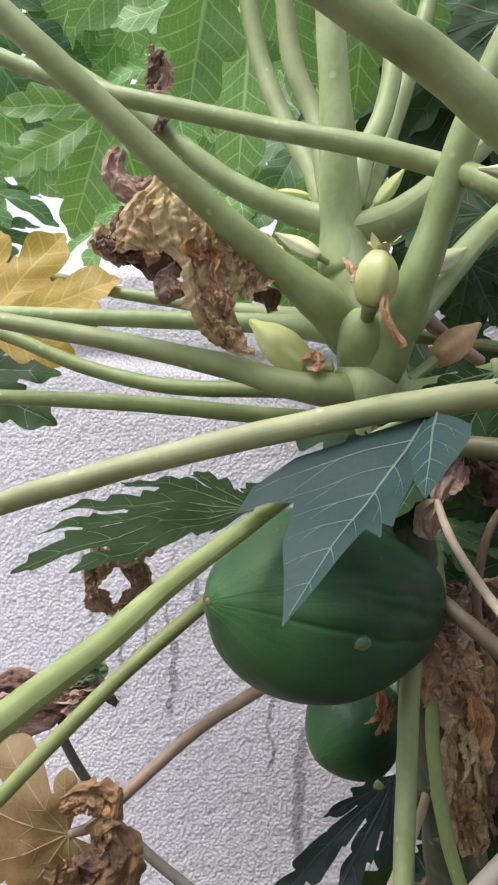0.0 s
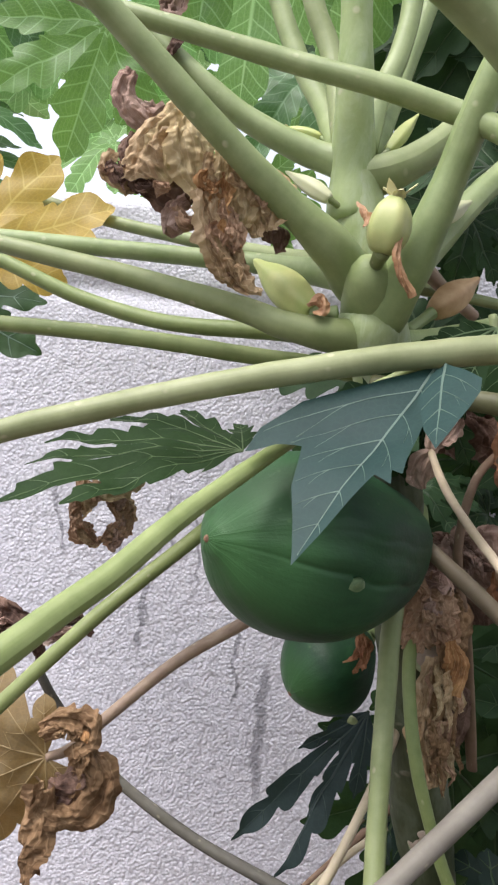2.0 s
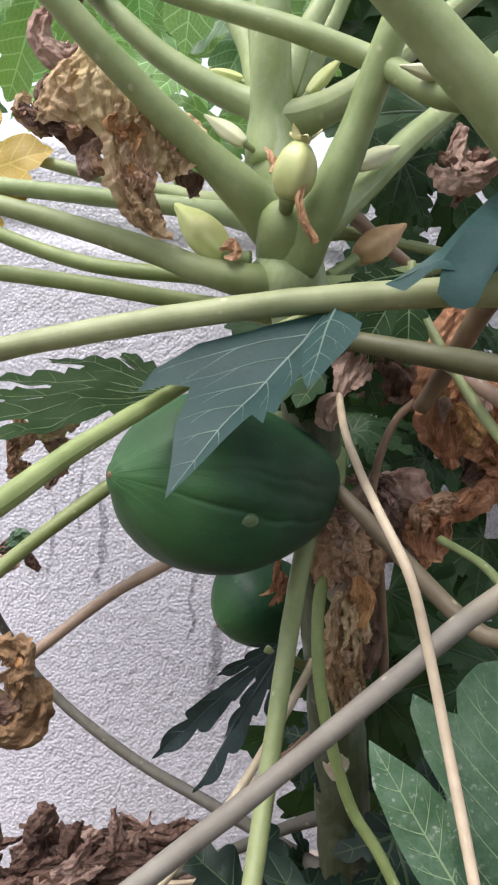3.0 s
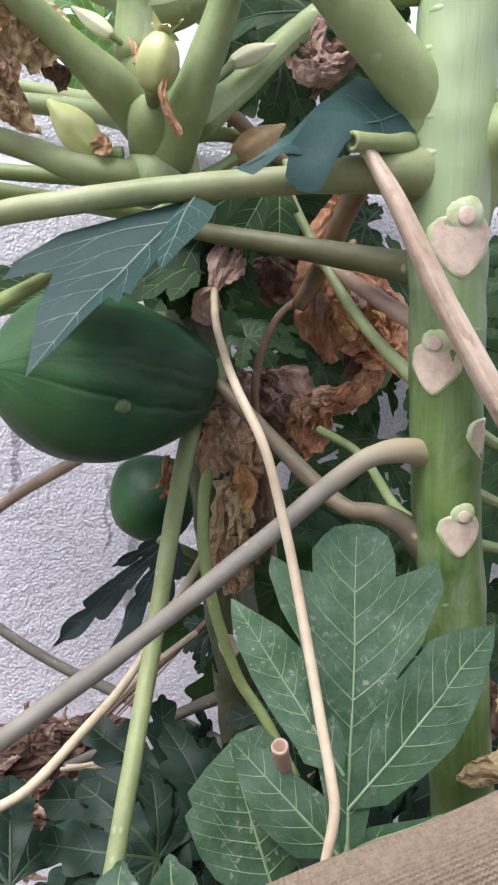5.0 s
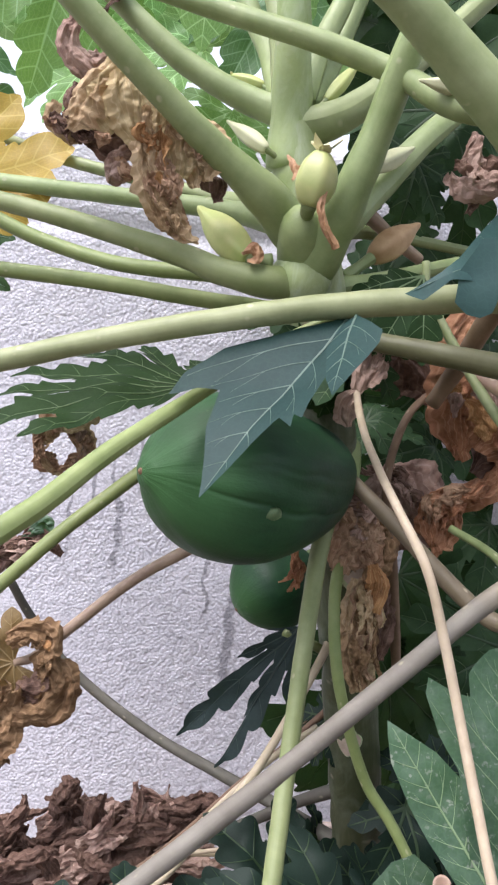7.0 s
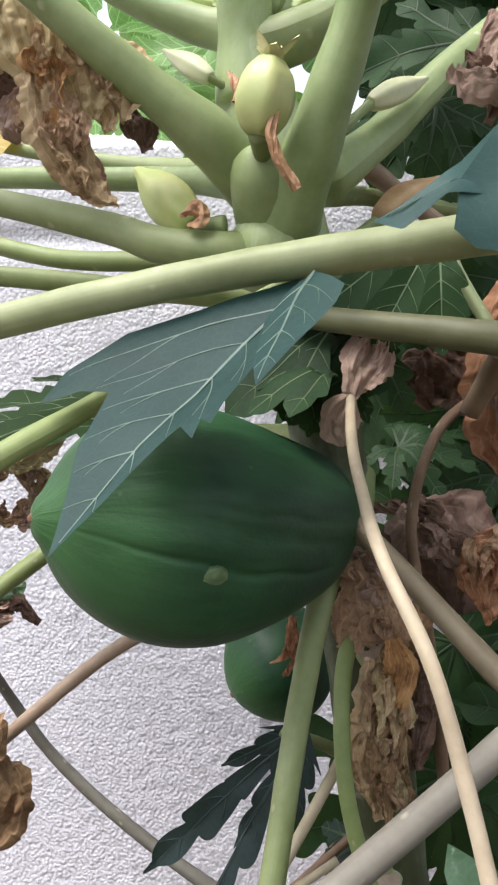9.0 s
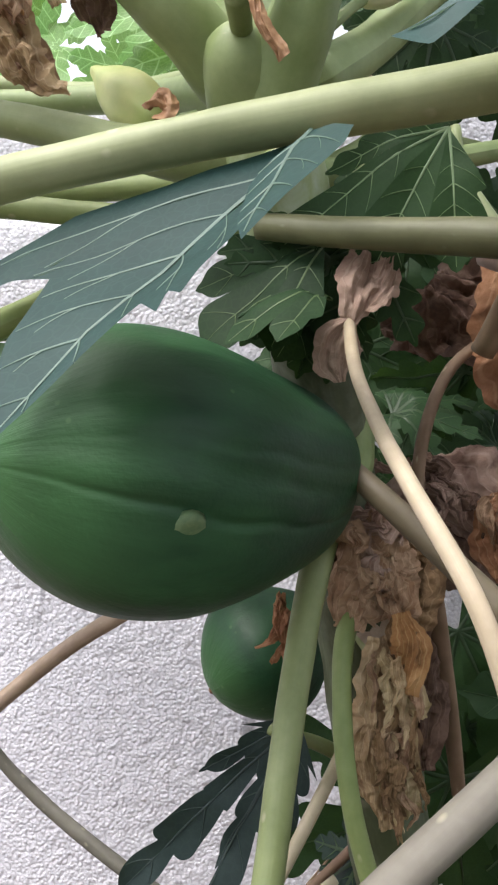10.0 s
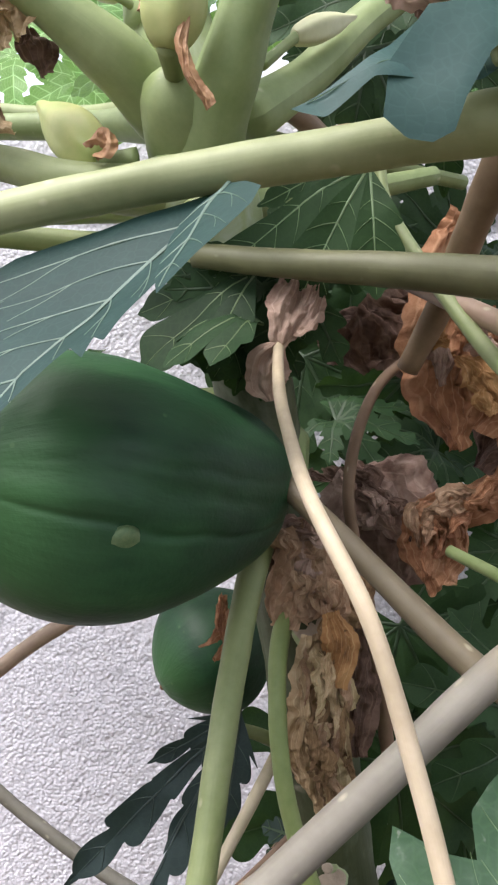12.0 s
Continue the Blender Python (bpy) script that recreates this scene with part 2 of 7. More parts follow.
def mat_wall(name, stains):
    """Rough white roughcast, weathered, with thin dark drips."""
    m, n, l, b = nodes_of(name)
    oc = coords(n)
    big = noise_node(n, l, 2.2, 5, 0.6, oc)
    mid = noise_node(n, l, 14, 4, 0.6, oc)
    grit = noise_node(n, l, 210, 3, 0.6, oc)
    c = ramp(n, l, big.outputs[0], [(0.3, (0.62, 0.612, 0.675)), (0.7, (0.72, 0.708, 0.765))]).outputs[0]
    c = mix(n, l, ramp(n, l, mid.outputs[0], [(0.52, (0, 0, 0)), (0.8, (0.4, 0.4, 0.4))]).outputs[0], c, (0.45, 0.44, 0.47))
    c = mix(n, l, ramp(n, l, grit.outputs[0], [(0.30, (0.45, 0.45, 0.45)), (0.44, (0, 0, 0))]).outputs[0], c, (0.32, 0.31, 0.33))
    sep = n.new("ShaderNodeSeparateXYZ")
    l.new(oc, sep.inputs[0])
    wob = noise_node(n, l, 9, 3, 0.6, oc)
    wob2 = noise_node(n, l, 60, 2, 0.5, oc)
    wx = maths(n, l, "MULTIPLY_ADD", maths(n, l, "SUBTRACT", wob.outputs[0], 0.5), 0.07, sep.outputs["X"])
    wx = maths(n, l, "MULTIPLY_ADD", maths(n, l, "SUBTRACT", wob2.outputs[0], 0.5), 0.012, wx)
    brk = noise_node(n, l, 38, 3, 0.7, oc)
    total = None
    for x, z0, z1, w in stains:
        d = maths(n, l, "ABSOLUTE", maths(n, l, "SUBTRACT", wx, x))
        a = maths(n, l, "SUBTRACT", 1.0, maths(n, l, "DIVIDE", d, w), clamp=True)
        up = maths(n, l, "MULTIPLY", maths(n, l, "SUBTRACT", z1, sep.outputs["Z"]), 20.0, clamp=True)
        dn = maths(n, l, "MULTIPLY", maths(n, l, "SUBTRACT", sep.outputs["Z"], z0), 12.0, clamp=True)
        s = maths(n, l, "MULTIPLY", a, maths(n, l, "MULTIPLY", up, dn))
        total = s if total is None else maths(n, l, "MAXIMUM", total, s)
    tot = maths(n, l, "MULTIPLY", total, maths(n, l, "MULTIPLY_ADD", brk.outputs[0], 3.2, -0.7, clamp=True))
    tot = maths(n, l, "MULTIPLY", tot, 2.4, clamp=True)
    c = mix(n, l, maths(n, l, "MULTIPLY", tot, 0.62), c, (0.15, 0.15, 0.17))
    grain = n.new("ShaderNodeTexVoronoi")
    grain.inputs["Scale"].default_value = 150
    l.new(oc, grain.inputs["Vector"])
    # shade in the hollows between grains, put into the colour
    pit_shade = ramp(n, l, grain.outputs["Distance"], [(0.50, (0, 0, 0)), (0.80, (0.40, 0.40, 0.40))]).outputs[0]
    c = mix(n, l, pit_shade, c, (0.34, 0.33, 0.36))
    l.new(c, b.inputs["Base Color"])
    b.inputs["Roughness"].default_value = 0.9
    b.inputs["Specular IOR Level"].default_value = 0.2
    lumps = noise_node(n, l, 60, 4, 0.6, oc)
    h = maths(n, l, "MULTIPLY_ADD", lumps.outputs[0], 0.9, maths(n, l, "MULTIPLY", grit.outputs[0], 0.35))
    h = maths(n, l, "SUBTRACT", h, maths(n, l, "MULTIPLY", grain.outputs["Distance"], 0.75))
    bump(n, l, h, b, 1.0, 0.0026)
    return m


STALK = mat_stalk("stalk_green", (0.168, 0.218, 0.078), (0.285, 0.335, 0.155))
STALK_LIGHT = mat_stalk("stalk_light_green", (0.205, 0.240, 0.105), (0.325, 0.362, 0.190))
STALK_PALE = mat_stalk("stalk_pale_green", (0.195, 0.245, 0.095), (0.305, 0.355, 0.175))
STALK_OLIVE = mat_stalk("stalk_olive", (0.088, 0.090, 0.038), (0.155, 0.155, 0.074))
STALK_ELBOW = mat_stalk("stalk_grey_brown_yellow_base", (0.115, 0.100, 0.082), (0.185, 0.168, 0.142), flecks=0.3, rough=0.7, rise=(0.17, 0.06, (0.34, 0.27, 0.165)))
STALK_GREY = mat_stalk("stalk_grey_brown", (0.088, 0.080, 0.064), (0.145, 0.135, 0.112), flecks=0.3, rough=0.75)
STALK_SAGE = mat_stalk("stalk_sage", (0.152, 0.192, 0.058), (0.250, 0.290, 0.112))
STALK_KHAKI = mat_stalk("stalk_khaki", (0.125, 0.098, 0.058), (0.205, 0.168, 0.105))
STALK_BROWN = mat_stalk("stalk_red_brown", (0.24, 0.158, 0.115), (0.385, 0.275, 0.205))
STALK_STRAW = mat_stalk("stalk_straw", (0.35, 0.285, 0.185), (0.55, 0.465, 0.335), rough=0.6, flecks=0.3)
STALK_PINK = mat_stalk("stalk_pink_straw", (0.37, 0.255, 0.185), (0.68, 0.555, 0.455), fleck=(0.8, 0.72, 0.66), rough=0.55, flecks=0.9, streak=0.75, bumpy=0.5, blotch=0.65)
STALK_DEAD = mat_stalk("stalk_dead_brown", (0.14, 0.085, 0.05), (0.26, 0.17, 0.11), rough=0.7)
TRUNK_OLD = mat_stalk("trunk_dark_green", (0.045, 0.062, 0.022), (0.095, 0.108, 0.048), fleck=(0.34, 0.3, 0.22), rough=0.6, flecks=0.6, streak=0.8, bumpy=0.7, wax=0.15)
TRUNK = mat_stalk("trunk_green", (0.070, 0.150, 0.030), (0.20, 0.31, 0.095), fleck=(0.5, 0.5, 0.4), rough=0.45, flecks=0.6, streak=0.9, bumpy=0.9, wax=0.2, rise=(1.50, 1.72, (0.34, 0.43, 0.24)))
BLOOM_THIN = mat_stalk("young_stalk_bloom", (0.22, 0.29, 0.10), (0.35, 0.42, 0.20), rough=0.5, streak=0.3, wax=0.35)
BLOOM = mat_stalk("crown_pale_bloom", (0.225, 0.30, 0.11), (0.38, 0.45, 0.23), rough=0.5, streak=0.3, wax=0.6)
LEAF_BLUE = mat_leaf("leaf_blue_green", (0.008, 0.028, 0.027), (0.019, 0.050, 0.046), (0.10, 0.22, 0.04), 0.12, 0.56, 0.0, spec=0.22)
# for the low leaves: shade from the crown above is put into this green
LEAF_DEEP_SHADE = mat_leaf("leaf_deep_shade_green", (0.007, 0.018, 0.012), (0.017, 0.034, 0.024), (0.05, 0.12, 0.03), 0.08, 0.5, spec=0.18)
LEAF_NIGHT = mat_leaf("leaf_dark_blue_green", (0.012, 0.040, 0.038), (0.028, 0.068, 0.062), (0.08, 0.18, 0.04), 0.1, 0.6, spec=0.3)
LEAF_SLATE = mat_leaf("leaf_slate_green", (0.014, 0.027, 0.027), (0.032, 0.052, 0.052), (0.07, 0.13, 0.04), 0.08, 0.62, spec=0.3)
LEAF_LOW = mat_leaf("leaf_shaded_green", (0.022, 0.060, 0.030), (0.048, 0.100, 0.050), (0.15, 0.32, 0.05), 0.2, 0.55, 0.5, spec=0.35)
# leaf green darkened: canopy shade on the mass behind is in the colour
LEAF_DARK_SHADE = mat_leaf("leaf_dark_shade_green", (0.010, 0.028, 0.010), (0.026, 0.058, 0.021), (0.10, 0.22, 0.03), 0.12, 0.62, spec=0.18)
# the many-lobed leaf's shaded underside, put into its base colour
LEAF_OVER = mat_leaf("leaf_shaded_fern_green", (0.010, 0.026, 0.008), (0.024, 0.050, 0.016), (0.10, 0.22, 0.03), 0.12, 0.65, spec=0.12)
LEAF_GREEN = mat_leaf("leaf_mid_green", (0.022, 0.060, 0.030), (0.048, 0.104, 0.050), (0.18, 0.38, 0.06), 0.2, 0.5, 0.38)
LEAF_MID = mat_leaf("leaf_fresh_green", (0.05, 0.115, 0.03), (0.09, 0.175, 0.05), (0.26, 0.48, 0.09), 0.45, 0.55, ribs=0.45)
# one crown leaf in a shaded and a lit copy, the light in their colours
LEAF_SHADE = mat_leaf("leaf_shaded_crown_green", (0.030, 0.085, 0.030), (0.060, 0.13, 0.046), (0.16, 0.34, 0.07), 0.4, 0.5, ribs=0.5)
LEAF_LIT = mat_leaf("leaf_lit_green", (0.085, 0.20, 0.050), (0.15, 0.30, 0.09), (0.42, 0.70, 0.22), 0.55, 0.5, ribs=0.75)
LEAF_YELLOW = mat_leaf("leaf_yellow", (0.36, 0.235, 0.030), (0.48, 0.335, 0.055), (0.62, 0.42, 0.06), 0.35, 0.55, 0.2, (0.25, 0.12, 0.03), ribs=0.3)
LEAF_BROWN = mat_leaf("leaf_dying_brown", (0.14, 0.09, 0.03), (0.26, 0.18, 0.07), (0.40, 0.24, 0.07), 0.3, 0.65, 0.4, (0.12, 0.07, 0.03))
VEIN_PALE = mat_vein("vein_pale", (0.145, 0.215, 0.185), (0.3, 0.45, 0.15))
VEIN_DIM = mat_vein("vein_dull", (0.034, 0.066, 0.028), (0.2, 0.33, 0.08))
VEIN_LEAN = mat_vein("vein_thin_green", (0.14, 0.20, 0.09), (0.2, 0.33, 0.1))
VEIN_SLATE = mat_vein("vein_slate", (0.045, 0.066, 0.066), (0.1, 0.16, 0.06))
VEIN_GREEN = mat_vein("vein_green", (0.25, 0.35, 0.19), (0.4, 0.6, 0.2))
VEIN_BROWN = mat_vein("vein_brown", (0.42, 0.31, 0.15), (0.5, 0.35, 0.15))
DRY_TAN = mat_dry("withered_tan", [(0.20, 0.115, 0.060), (0.47, 0.325, 0.185), (0.60, 0.45, 0.28), (0.70, 0.57, 0.39)], tweight=0.2)
DRY_OCHRE = mat_dry("withered_ochre", [(0.24, 0.15, 0.075), (0.50, 0.37, 0.20), (0.62, 0.49, 0.28), (0.70, 0.60, 0.40)], tweight=0.25, scale=9)
DRY_DARK = mat_dry("withered_dark", [(0.035, 0.02, 0.016), (0.105, 0.06, 0.045), (0.19, 0.115, 0.085), (0.26, 0.17, 0.13)])
DRY_ORANGE = mat_dry("withered_orange", [(0.20, 0.080, 0.044), (0.36, 0.165, 0.085), (0.49, 0.255, 0.145), (0.58, 0.36, 0.23)], tweight=0.2)
DRY_BROWN = mat_dry("withered_brown", [(0.075, 0.038, 0.02), (0.19, 0.11, 0.055), (0.29, 0.18, 0.095), (0.40, 0.27, 0.16)])
DRY_PINK = mat_dry("withered_pink_brown", [(0.14, 0.075, 0.06), (0.30, 0.185, 0.145), (0.42, 0.29, 0.235), (0.52, 0.39, 0.32)])
DRY_FLESH = mat_dry("withered_flesh", [(0.20, 0.115, 0.08), (0.32, 0.205, 0.155), (0.41, 0.285, 0.225), (0.48, 0.36, 0.29)])
DRY_AMBER = mat_dry("withered_amber", [(0.20, 0.095, 0.04), (0.37, 0.185, 0.075), (0.49, 0.275, 0.12), (0.56, 0.38, 0.20)])
DRY_WARM = mat_dry("withered_warm", [(0.15, 0.075, 0.045), (0.33, 0.195, 0.12), (0.45, 0.295, 0.19), (0.55, 0.40, 0.28)])
DRY_PALE = mat_dry("withered_pale", [(0.20, 0.12, 0.060), (0.39, 0.285, 0.15), (0.52, 0.405, 0.24), (0.64, 0.53, 0.36)])
SCAR = mat_plain("leaf_scar_pith", (0.40, 0.31, 0.24), (0.54, 0.44, 0.35), 0.75, 90, 0.5, 0.002)
SCAR_RIM = mat_plain("leaf_scar_rim", (0.30, 0.36, 0.17), (0.50, 0.54, 0.36), 0.6, 90, 0.4, 0.002)
FRUIT = mat_fruit("papaya_skin")
FRUIT_TIP = mat_plain("fruit_tip_scar", (0.10, 0.05, 0.03), (0.26, 0.14, 0.08), 0.7, 150, 0.6, 0.002)
SCAB = mat_plain("skin_scab", (0.055, 0.11, 0.045), (0.13, 0.18, 0.08), 0.6, 150, 0.3, 0.001)
POD_YELLOW = mat_plain("bud_yellow_green", (0.31, 0.36, 0.13), (0.44, 0.45, 0.19), 0.45, 40, 0.15, 0.001, 0.1)
POD_GREEN = mat_plain("bud_green", (0.31, 0.39, 0.12), (0.49, 0.50, 0.20), 0.45, 25, 0.15, 0.001, 0.1)
POD_CREAM = mat_plain("bud_cream", (0.44, 0.46, 0.27), (0.58, 0.58, 0.38), 0.5, 30, 0.15, 0.001, 0.1)
POD_BROWN = mat_plain("bud_tan", (0.34, 0.20, 0.09), (0.50, 0.34, 0.19), 0.6, 40, 0.4, 0.001)
PETAL = mat_plain("flower_remains", (0.66, 0.62, 0.32), (0.80, 0.76, 0.48), 0.55, 60, 0.2, 0.001)
CURL = mat_plain("withered_petal", (0.22, 0.10, 0.045), (0.40, 0.235, 0.12), 0.6, 90, 0.5, 0.001)
SOIL = mat_plain("soil", (0.06, 0.042, 0.03), (0.13, 0.095, 0.07), 0.95, 14, 0.8, 0.02)


# ---- building helpers ----
def origin_of(ob):
    v = Vector((0, 0, 0))
    while ob is not None:
        v += ob.location
        ob = ob.parent
    return v


def thing(name, at, label, category, group="", kind=""):
    e = new(name)
    e.location = at
    e.empty_display_size = 0.02
    return tagged(e, label, category, group, kind)


def part(name, geo, mats, parent=None, label="", smooth=True):
    """geo: (points, faces, uv per point or None, material index per face or None); one mesh under its thing."""
    pts, faces, uvs, idx = geo
    o = origin_of(parent) if parent is not None else Vector((0, 0, 0))
    me = bpy.data.meshes.new(name)
    me.from_pydata([tuple(Vector(p) - o) for p in pts], [], faces)
    for m in (mats if isinstance(mats, (list, tuple)) else [mats]):
        me.materials.append(m)
    if idx is not None:
        me.polygons.foreach_set("material_index", idx)
    if smooth:
        me.polygons.foreach_set("use_smooth", [True] * len(faces))
    if uvs is not None:
        layer = me.uv_layers.new(name="UVMap")
        loops = np.empty(len(me.loops), dtype=np.int32)
        me.loops.foreach_get("vertex_index", loops)
        layer.data.foreach_set("uv", np.asarray(uvs, dtype=np.float32)[loops].ravel())
    me.update()
    ob = new(name, me)
    if parent is not None:
        ob.parent = parent
    if label:
        ob["label"] = label
    return ob


def joined(*geos):
    """Several geos as one."""
    P, F, U, I = [], [], [], []
    for p, f, u, i in geos:
        k = len(P)
        P += list(p)
        F += [tuple(a + k for a in q) for q in f]
        U += list(u) if u is not None else [(0, 0)] * len(p)
        I += list(i) if i is not None else [0] * len(f)
    return P, F, U, I


def along(pts, radii, count):
    """A smooth line through the points, with a width that follows."""
    P = [Vector(p) for p in pts]
    if len(radii) == 2 and len(P) > 2:
        radii = [radii[0] + (radii[1] - radii[0]) * i / (len(P) - 1) for i in range(len(P))]
    out = []
    seg = len(P) - 1
    for k in range(count + 1):
        u = k / count * seg
        i = min(int(u), seg - 1)
        f = u - i
        p0 = P[i - 1] if i > 0 else P[0] * 2 - P[1]
        p1, p2 = P[i], P[i + 1]
        p3 = P[i + 2] if i + 2 <= seg else P[seg] * 2 - P[seg - 1]
        q = 0.5 * ((2 * p1) + (p2 - p0) * f + (2 * p0 - 5 * p1 + 4 * p2 - p3) * f * f + (3 * p1 - p0 - 3 * p2 + p3) * f ** 3)
        out.append((q, radii[i] + (radii[i + 1] - radii[i]) * (f * f * (3 - 2 * f))))
    return out


def frames_on(line):
    """Turning frames that do not twist, one for each place on a line."""
    res = []
    prev = None
    for i, (p, _) in enumerate(line):
        a = line[max(0, i - 1)][0]
        b = line[min(len(line) - 1, i + 1)][0]
        t = (b - a).normalized()
        if prev is None:
            n = t.cross(Vector((0, 0, 1)))
            if n.length < 0.1:
                n = t.cross(Vector((1, 0, 0)))
        else:
            n = prev - t * prev.dot(t)
        n.normalize()
        prev = n
        res.append((p, t, n, t.cross(n)))
    return res


def tube(pts, radii, sides=14, count=0, lump=0.035, seed=0, caps=True, flat=1.0, rib=0.0, hollow=0.0):
    """A stalk: round, slightly uneven, tapering as its radii say."""
    count = count or max(8, 7 * (len(pts) - 1))
    line = along(pts, radii, count)
    V, F, U = [], [], []
    length = 0.0
    for k, (p, t, n, b) in enumerate(frames_on(line)):
        if k:
            length += (p - line[k - 1][0]).length
        r = line[k][1]
        for j in range(sides + 1):
            a = 2 * math.pi * j / sides
            q = n * math.cos(a) + b * (math.sin(a) * flat)
            w = 1 + lump * noise.noise(p * 28 + q * 1.3 + Vector((seed * 7.1, 0, 0))) * 2 + rib * math.cos(5 * a)
            V.append(p + q * (r * w))
            U.append((j / sides, length))
    s1 = sides + 1
    for k in range(count):
        for j in range(sides):
            F.append((k * s1 + j, k * s1 + j + 1, (k + 1) * s1 + j + 1, (k + 1) * s1 + j))
    if caps:
        ends = (0, count) if not hollow else (0,)
        for k in ends:
            c = len(V)
            d = (line[1][0] - line[0][0]).normalized() if k == 0 else (line[-1][0] - line[-2][0]).normalized()
            V.append(line[k][0] + d * (line[k][1] * 0.25 * (-1 if k == 0 else 1)))
            U.append((0.5, 0 if k == 0 else length))
            for j in range(sides):
                q = (k * s1 + j, k * s1 + j + 1, c)
                F.append(q if k else q[::-1])
        if hollow:
            k0 = count * s1
            d = (line[-1][0] - line[-2][0]).normalized()
            rings = []
            for depth, rr in ((0.0, hollow), (-0.02, hollow * 0.85)):
                c = len(V)
                for j in range(sides + 1):
                    V.append(line[-1][0] + (V[k0 + j] - line[-1][0]) * rr + d * depth)
                    U.append((j / sides, length))
                rings.append(c)
            for j in range(sides):
                F.append((k0 + j, k0 + j + 1, rings[0] + j + 1, rings[0] + j))
                F.append((rings[0] + j, rings[0] + j + 1, rings[1] + j + 1, rings[1] + j))
            c = len(V)
            V.append(line[-1][0] - d * 0.02)
            U.append((0.5, length))
            for j in range(sides):
                F.append((rings[1] + j, rings[1] + j + 1, c))
    return V, F, U, None


def basis(base, tip, up):
    """x towards the tip, z along up as far as it can."""
    x = (Vector(tip) - Vector(base)).normalized()
    u = Vector(up)
    z = (u - x * u.dot(x)).normalized()
    y = z.cross(x)
    return Vector(base), x, y, z


def leaf(base, tip, up, lobes=None, bend=0.6, fold=0.25, wave=0.012, seed=0, teeth=4, depth=0.55, wide=0.24, sweep=48, web=0.42, fine=1.0, cup=0.0, veins=2, vw=1.0, point=1.0, edge=None):
    """A papaya leaf: lobes of (degrees, length relative to the middle lobe) that grow from the stalk's end, each with pointed side lobes along its side veins.
    edge: for a single lobe, its reach at shares of the rib, on either side, in place of the even teeth.
    bend: how far each metre-long rib arches down; fold: lobes keeled along the midrib, alike or (one side, other side)."""
    o, X, Y, Z = basis(base, tip, up)
    L = (Vector(tip) - Vector(base)).length
    rnd = random.Random(seed)
    fold = fold if isinstance(fold, tuple) else (fold, fold)
    if lobes is None:
        lobes = [(0, 1), (38, 0.92), (-38, 0.92), (78, 0.78), (-78, 0.78), (122, 0.58), (-122, 0.58)]
    lobes = sorted(lobes, key=lambda q: q[0])
    widths = [q[2] if len(q) > 2 else 1.0 for q in lobes]
    lobes = [q[:2] for q in lobes]
    ph = radians(sweep)
    V, F, U, I = [], [], [], []
    kap = [(bend * (0.8 + 0.5 * rnd.random())) / L for _ in lobes]

    def place(px, py, lat, lift=0.0):
        r = math.hypot(px, py)
        a = math.degrees(math.atan2(py, px))
        k = kap[0]
        if a >= lobes[-1][0]:
            k = kap[-1]
        else:
            for i in range(len(lobes) - 1):
                if lobes[i][0] <= a <= lobes[i + 1][0]:
                    f = (a - lobes[i][0]) / (lobes[i + 1][0] - lobes[i][0])
                    f = f * f * (3 - 2 * f)
                    k = kap[i] * (1 - f) + kap[i + 1] * f
        k = k if abs(k) > 1e-4 else 1e-4
        rr = math.sin(k * r) / k
        z = -(1 - math.cos(k * r)) / k
        s = rr / r if r > 1e-6 else 1
        z += (fold[0] if lat >= 0 else fold[1]) * abs(lat) - cup * r * r / L
        q = Vector((px * 9 + seed * 3.7, py * 9, seed * 1.9))
        z += wave * (noise.noise(q) + 0.5 * noise.noise(q * 2.7)) * min(1, r / (0.25 * L)) + lift
        return o + X * (px * s) + Y * (py * s) + Z * z

    for li, (deg, rel) in enumerate(lobes):
        A = radians(deg)
        ca, sa = math.cos(A), math.sin(A)
        ln = L * rel
        n_t = max(2, round(teeth * (0.6 + 0.4 * rel)))
        for side in (1, -1):
            nb = li + side
            h = radians(abs(lobes[nb][0] - deg)) / 2 if 0 <= nb < len(lobes) else radians(24)
            h = min(h, ph * 0.85)
            S = int(46 * fine) + 10
            M = 5
            jit = [0.85 + 0.3 * rnd.random() for _ in range(n_t + 2)]
            jit[-1] = 0.5

            def reach(s):
                f = s / ln
                if edge is not None:
                    stops = edge[0] if side > 0 else edge[1]
                    for (f0, v0), (f1, v1) in zip(stops, stops[1:]):
                        if f0 <= f <= f1 + 1e-9:
                            return ln * (v0 + (v1 - v0) * (f - f0) / max(1e-6, f1 - f0))
                    return 0.0
                env = wide * widths[li] * ln * (math.sin(math.pi * min(1, f * 0.92 + 0.08)) ** 0.6) * (1 - 0.45 * f)
                u = (f - 0.10) / 0.80 * n_t
                fr = u - math.floor(u)
                k = int(max(0, min(n_t, math.floor(u))))
                tooth = (fr / 0.68 if fr < 0.68 else (1 - fr) / 0.32) if point > 1 else math.sin(math.pi * fr) ** point * (0.85 + 0.3 * fr)
                if f < 0.1 or f > 0.92:
                    tooth = 0.1
                v = env / math.sin(ph) * ((1 - depth) + depth * tooth * jit[k])
                if f > 0.82:
                    v = min(v, (1 - f) * ln * 0.9)
                w = s * math.tan(h) / max(0.05, (math.sin(ph) - math.cos(ph) * math.tan(h)))
                # the web between lobes ends at the sinus
                wl = web * ln
                return w if w < v or s < wl * 0.55 else v
            k0 = len(V)
            for i in range(S + 1):
                s = ln * (i / S)
                vmax = max(0.0, reach(s))
                for j in range(M + 1):
                    v = vmax * j / M
                    lx, ly = s + v * math.cos(ph), side * v * math.sin(ph)
                    if lx > ln * 1.0 and edge is None:
                        lx = ln
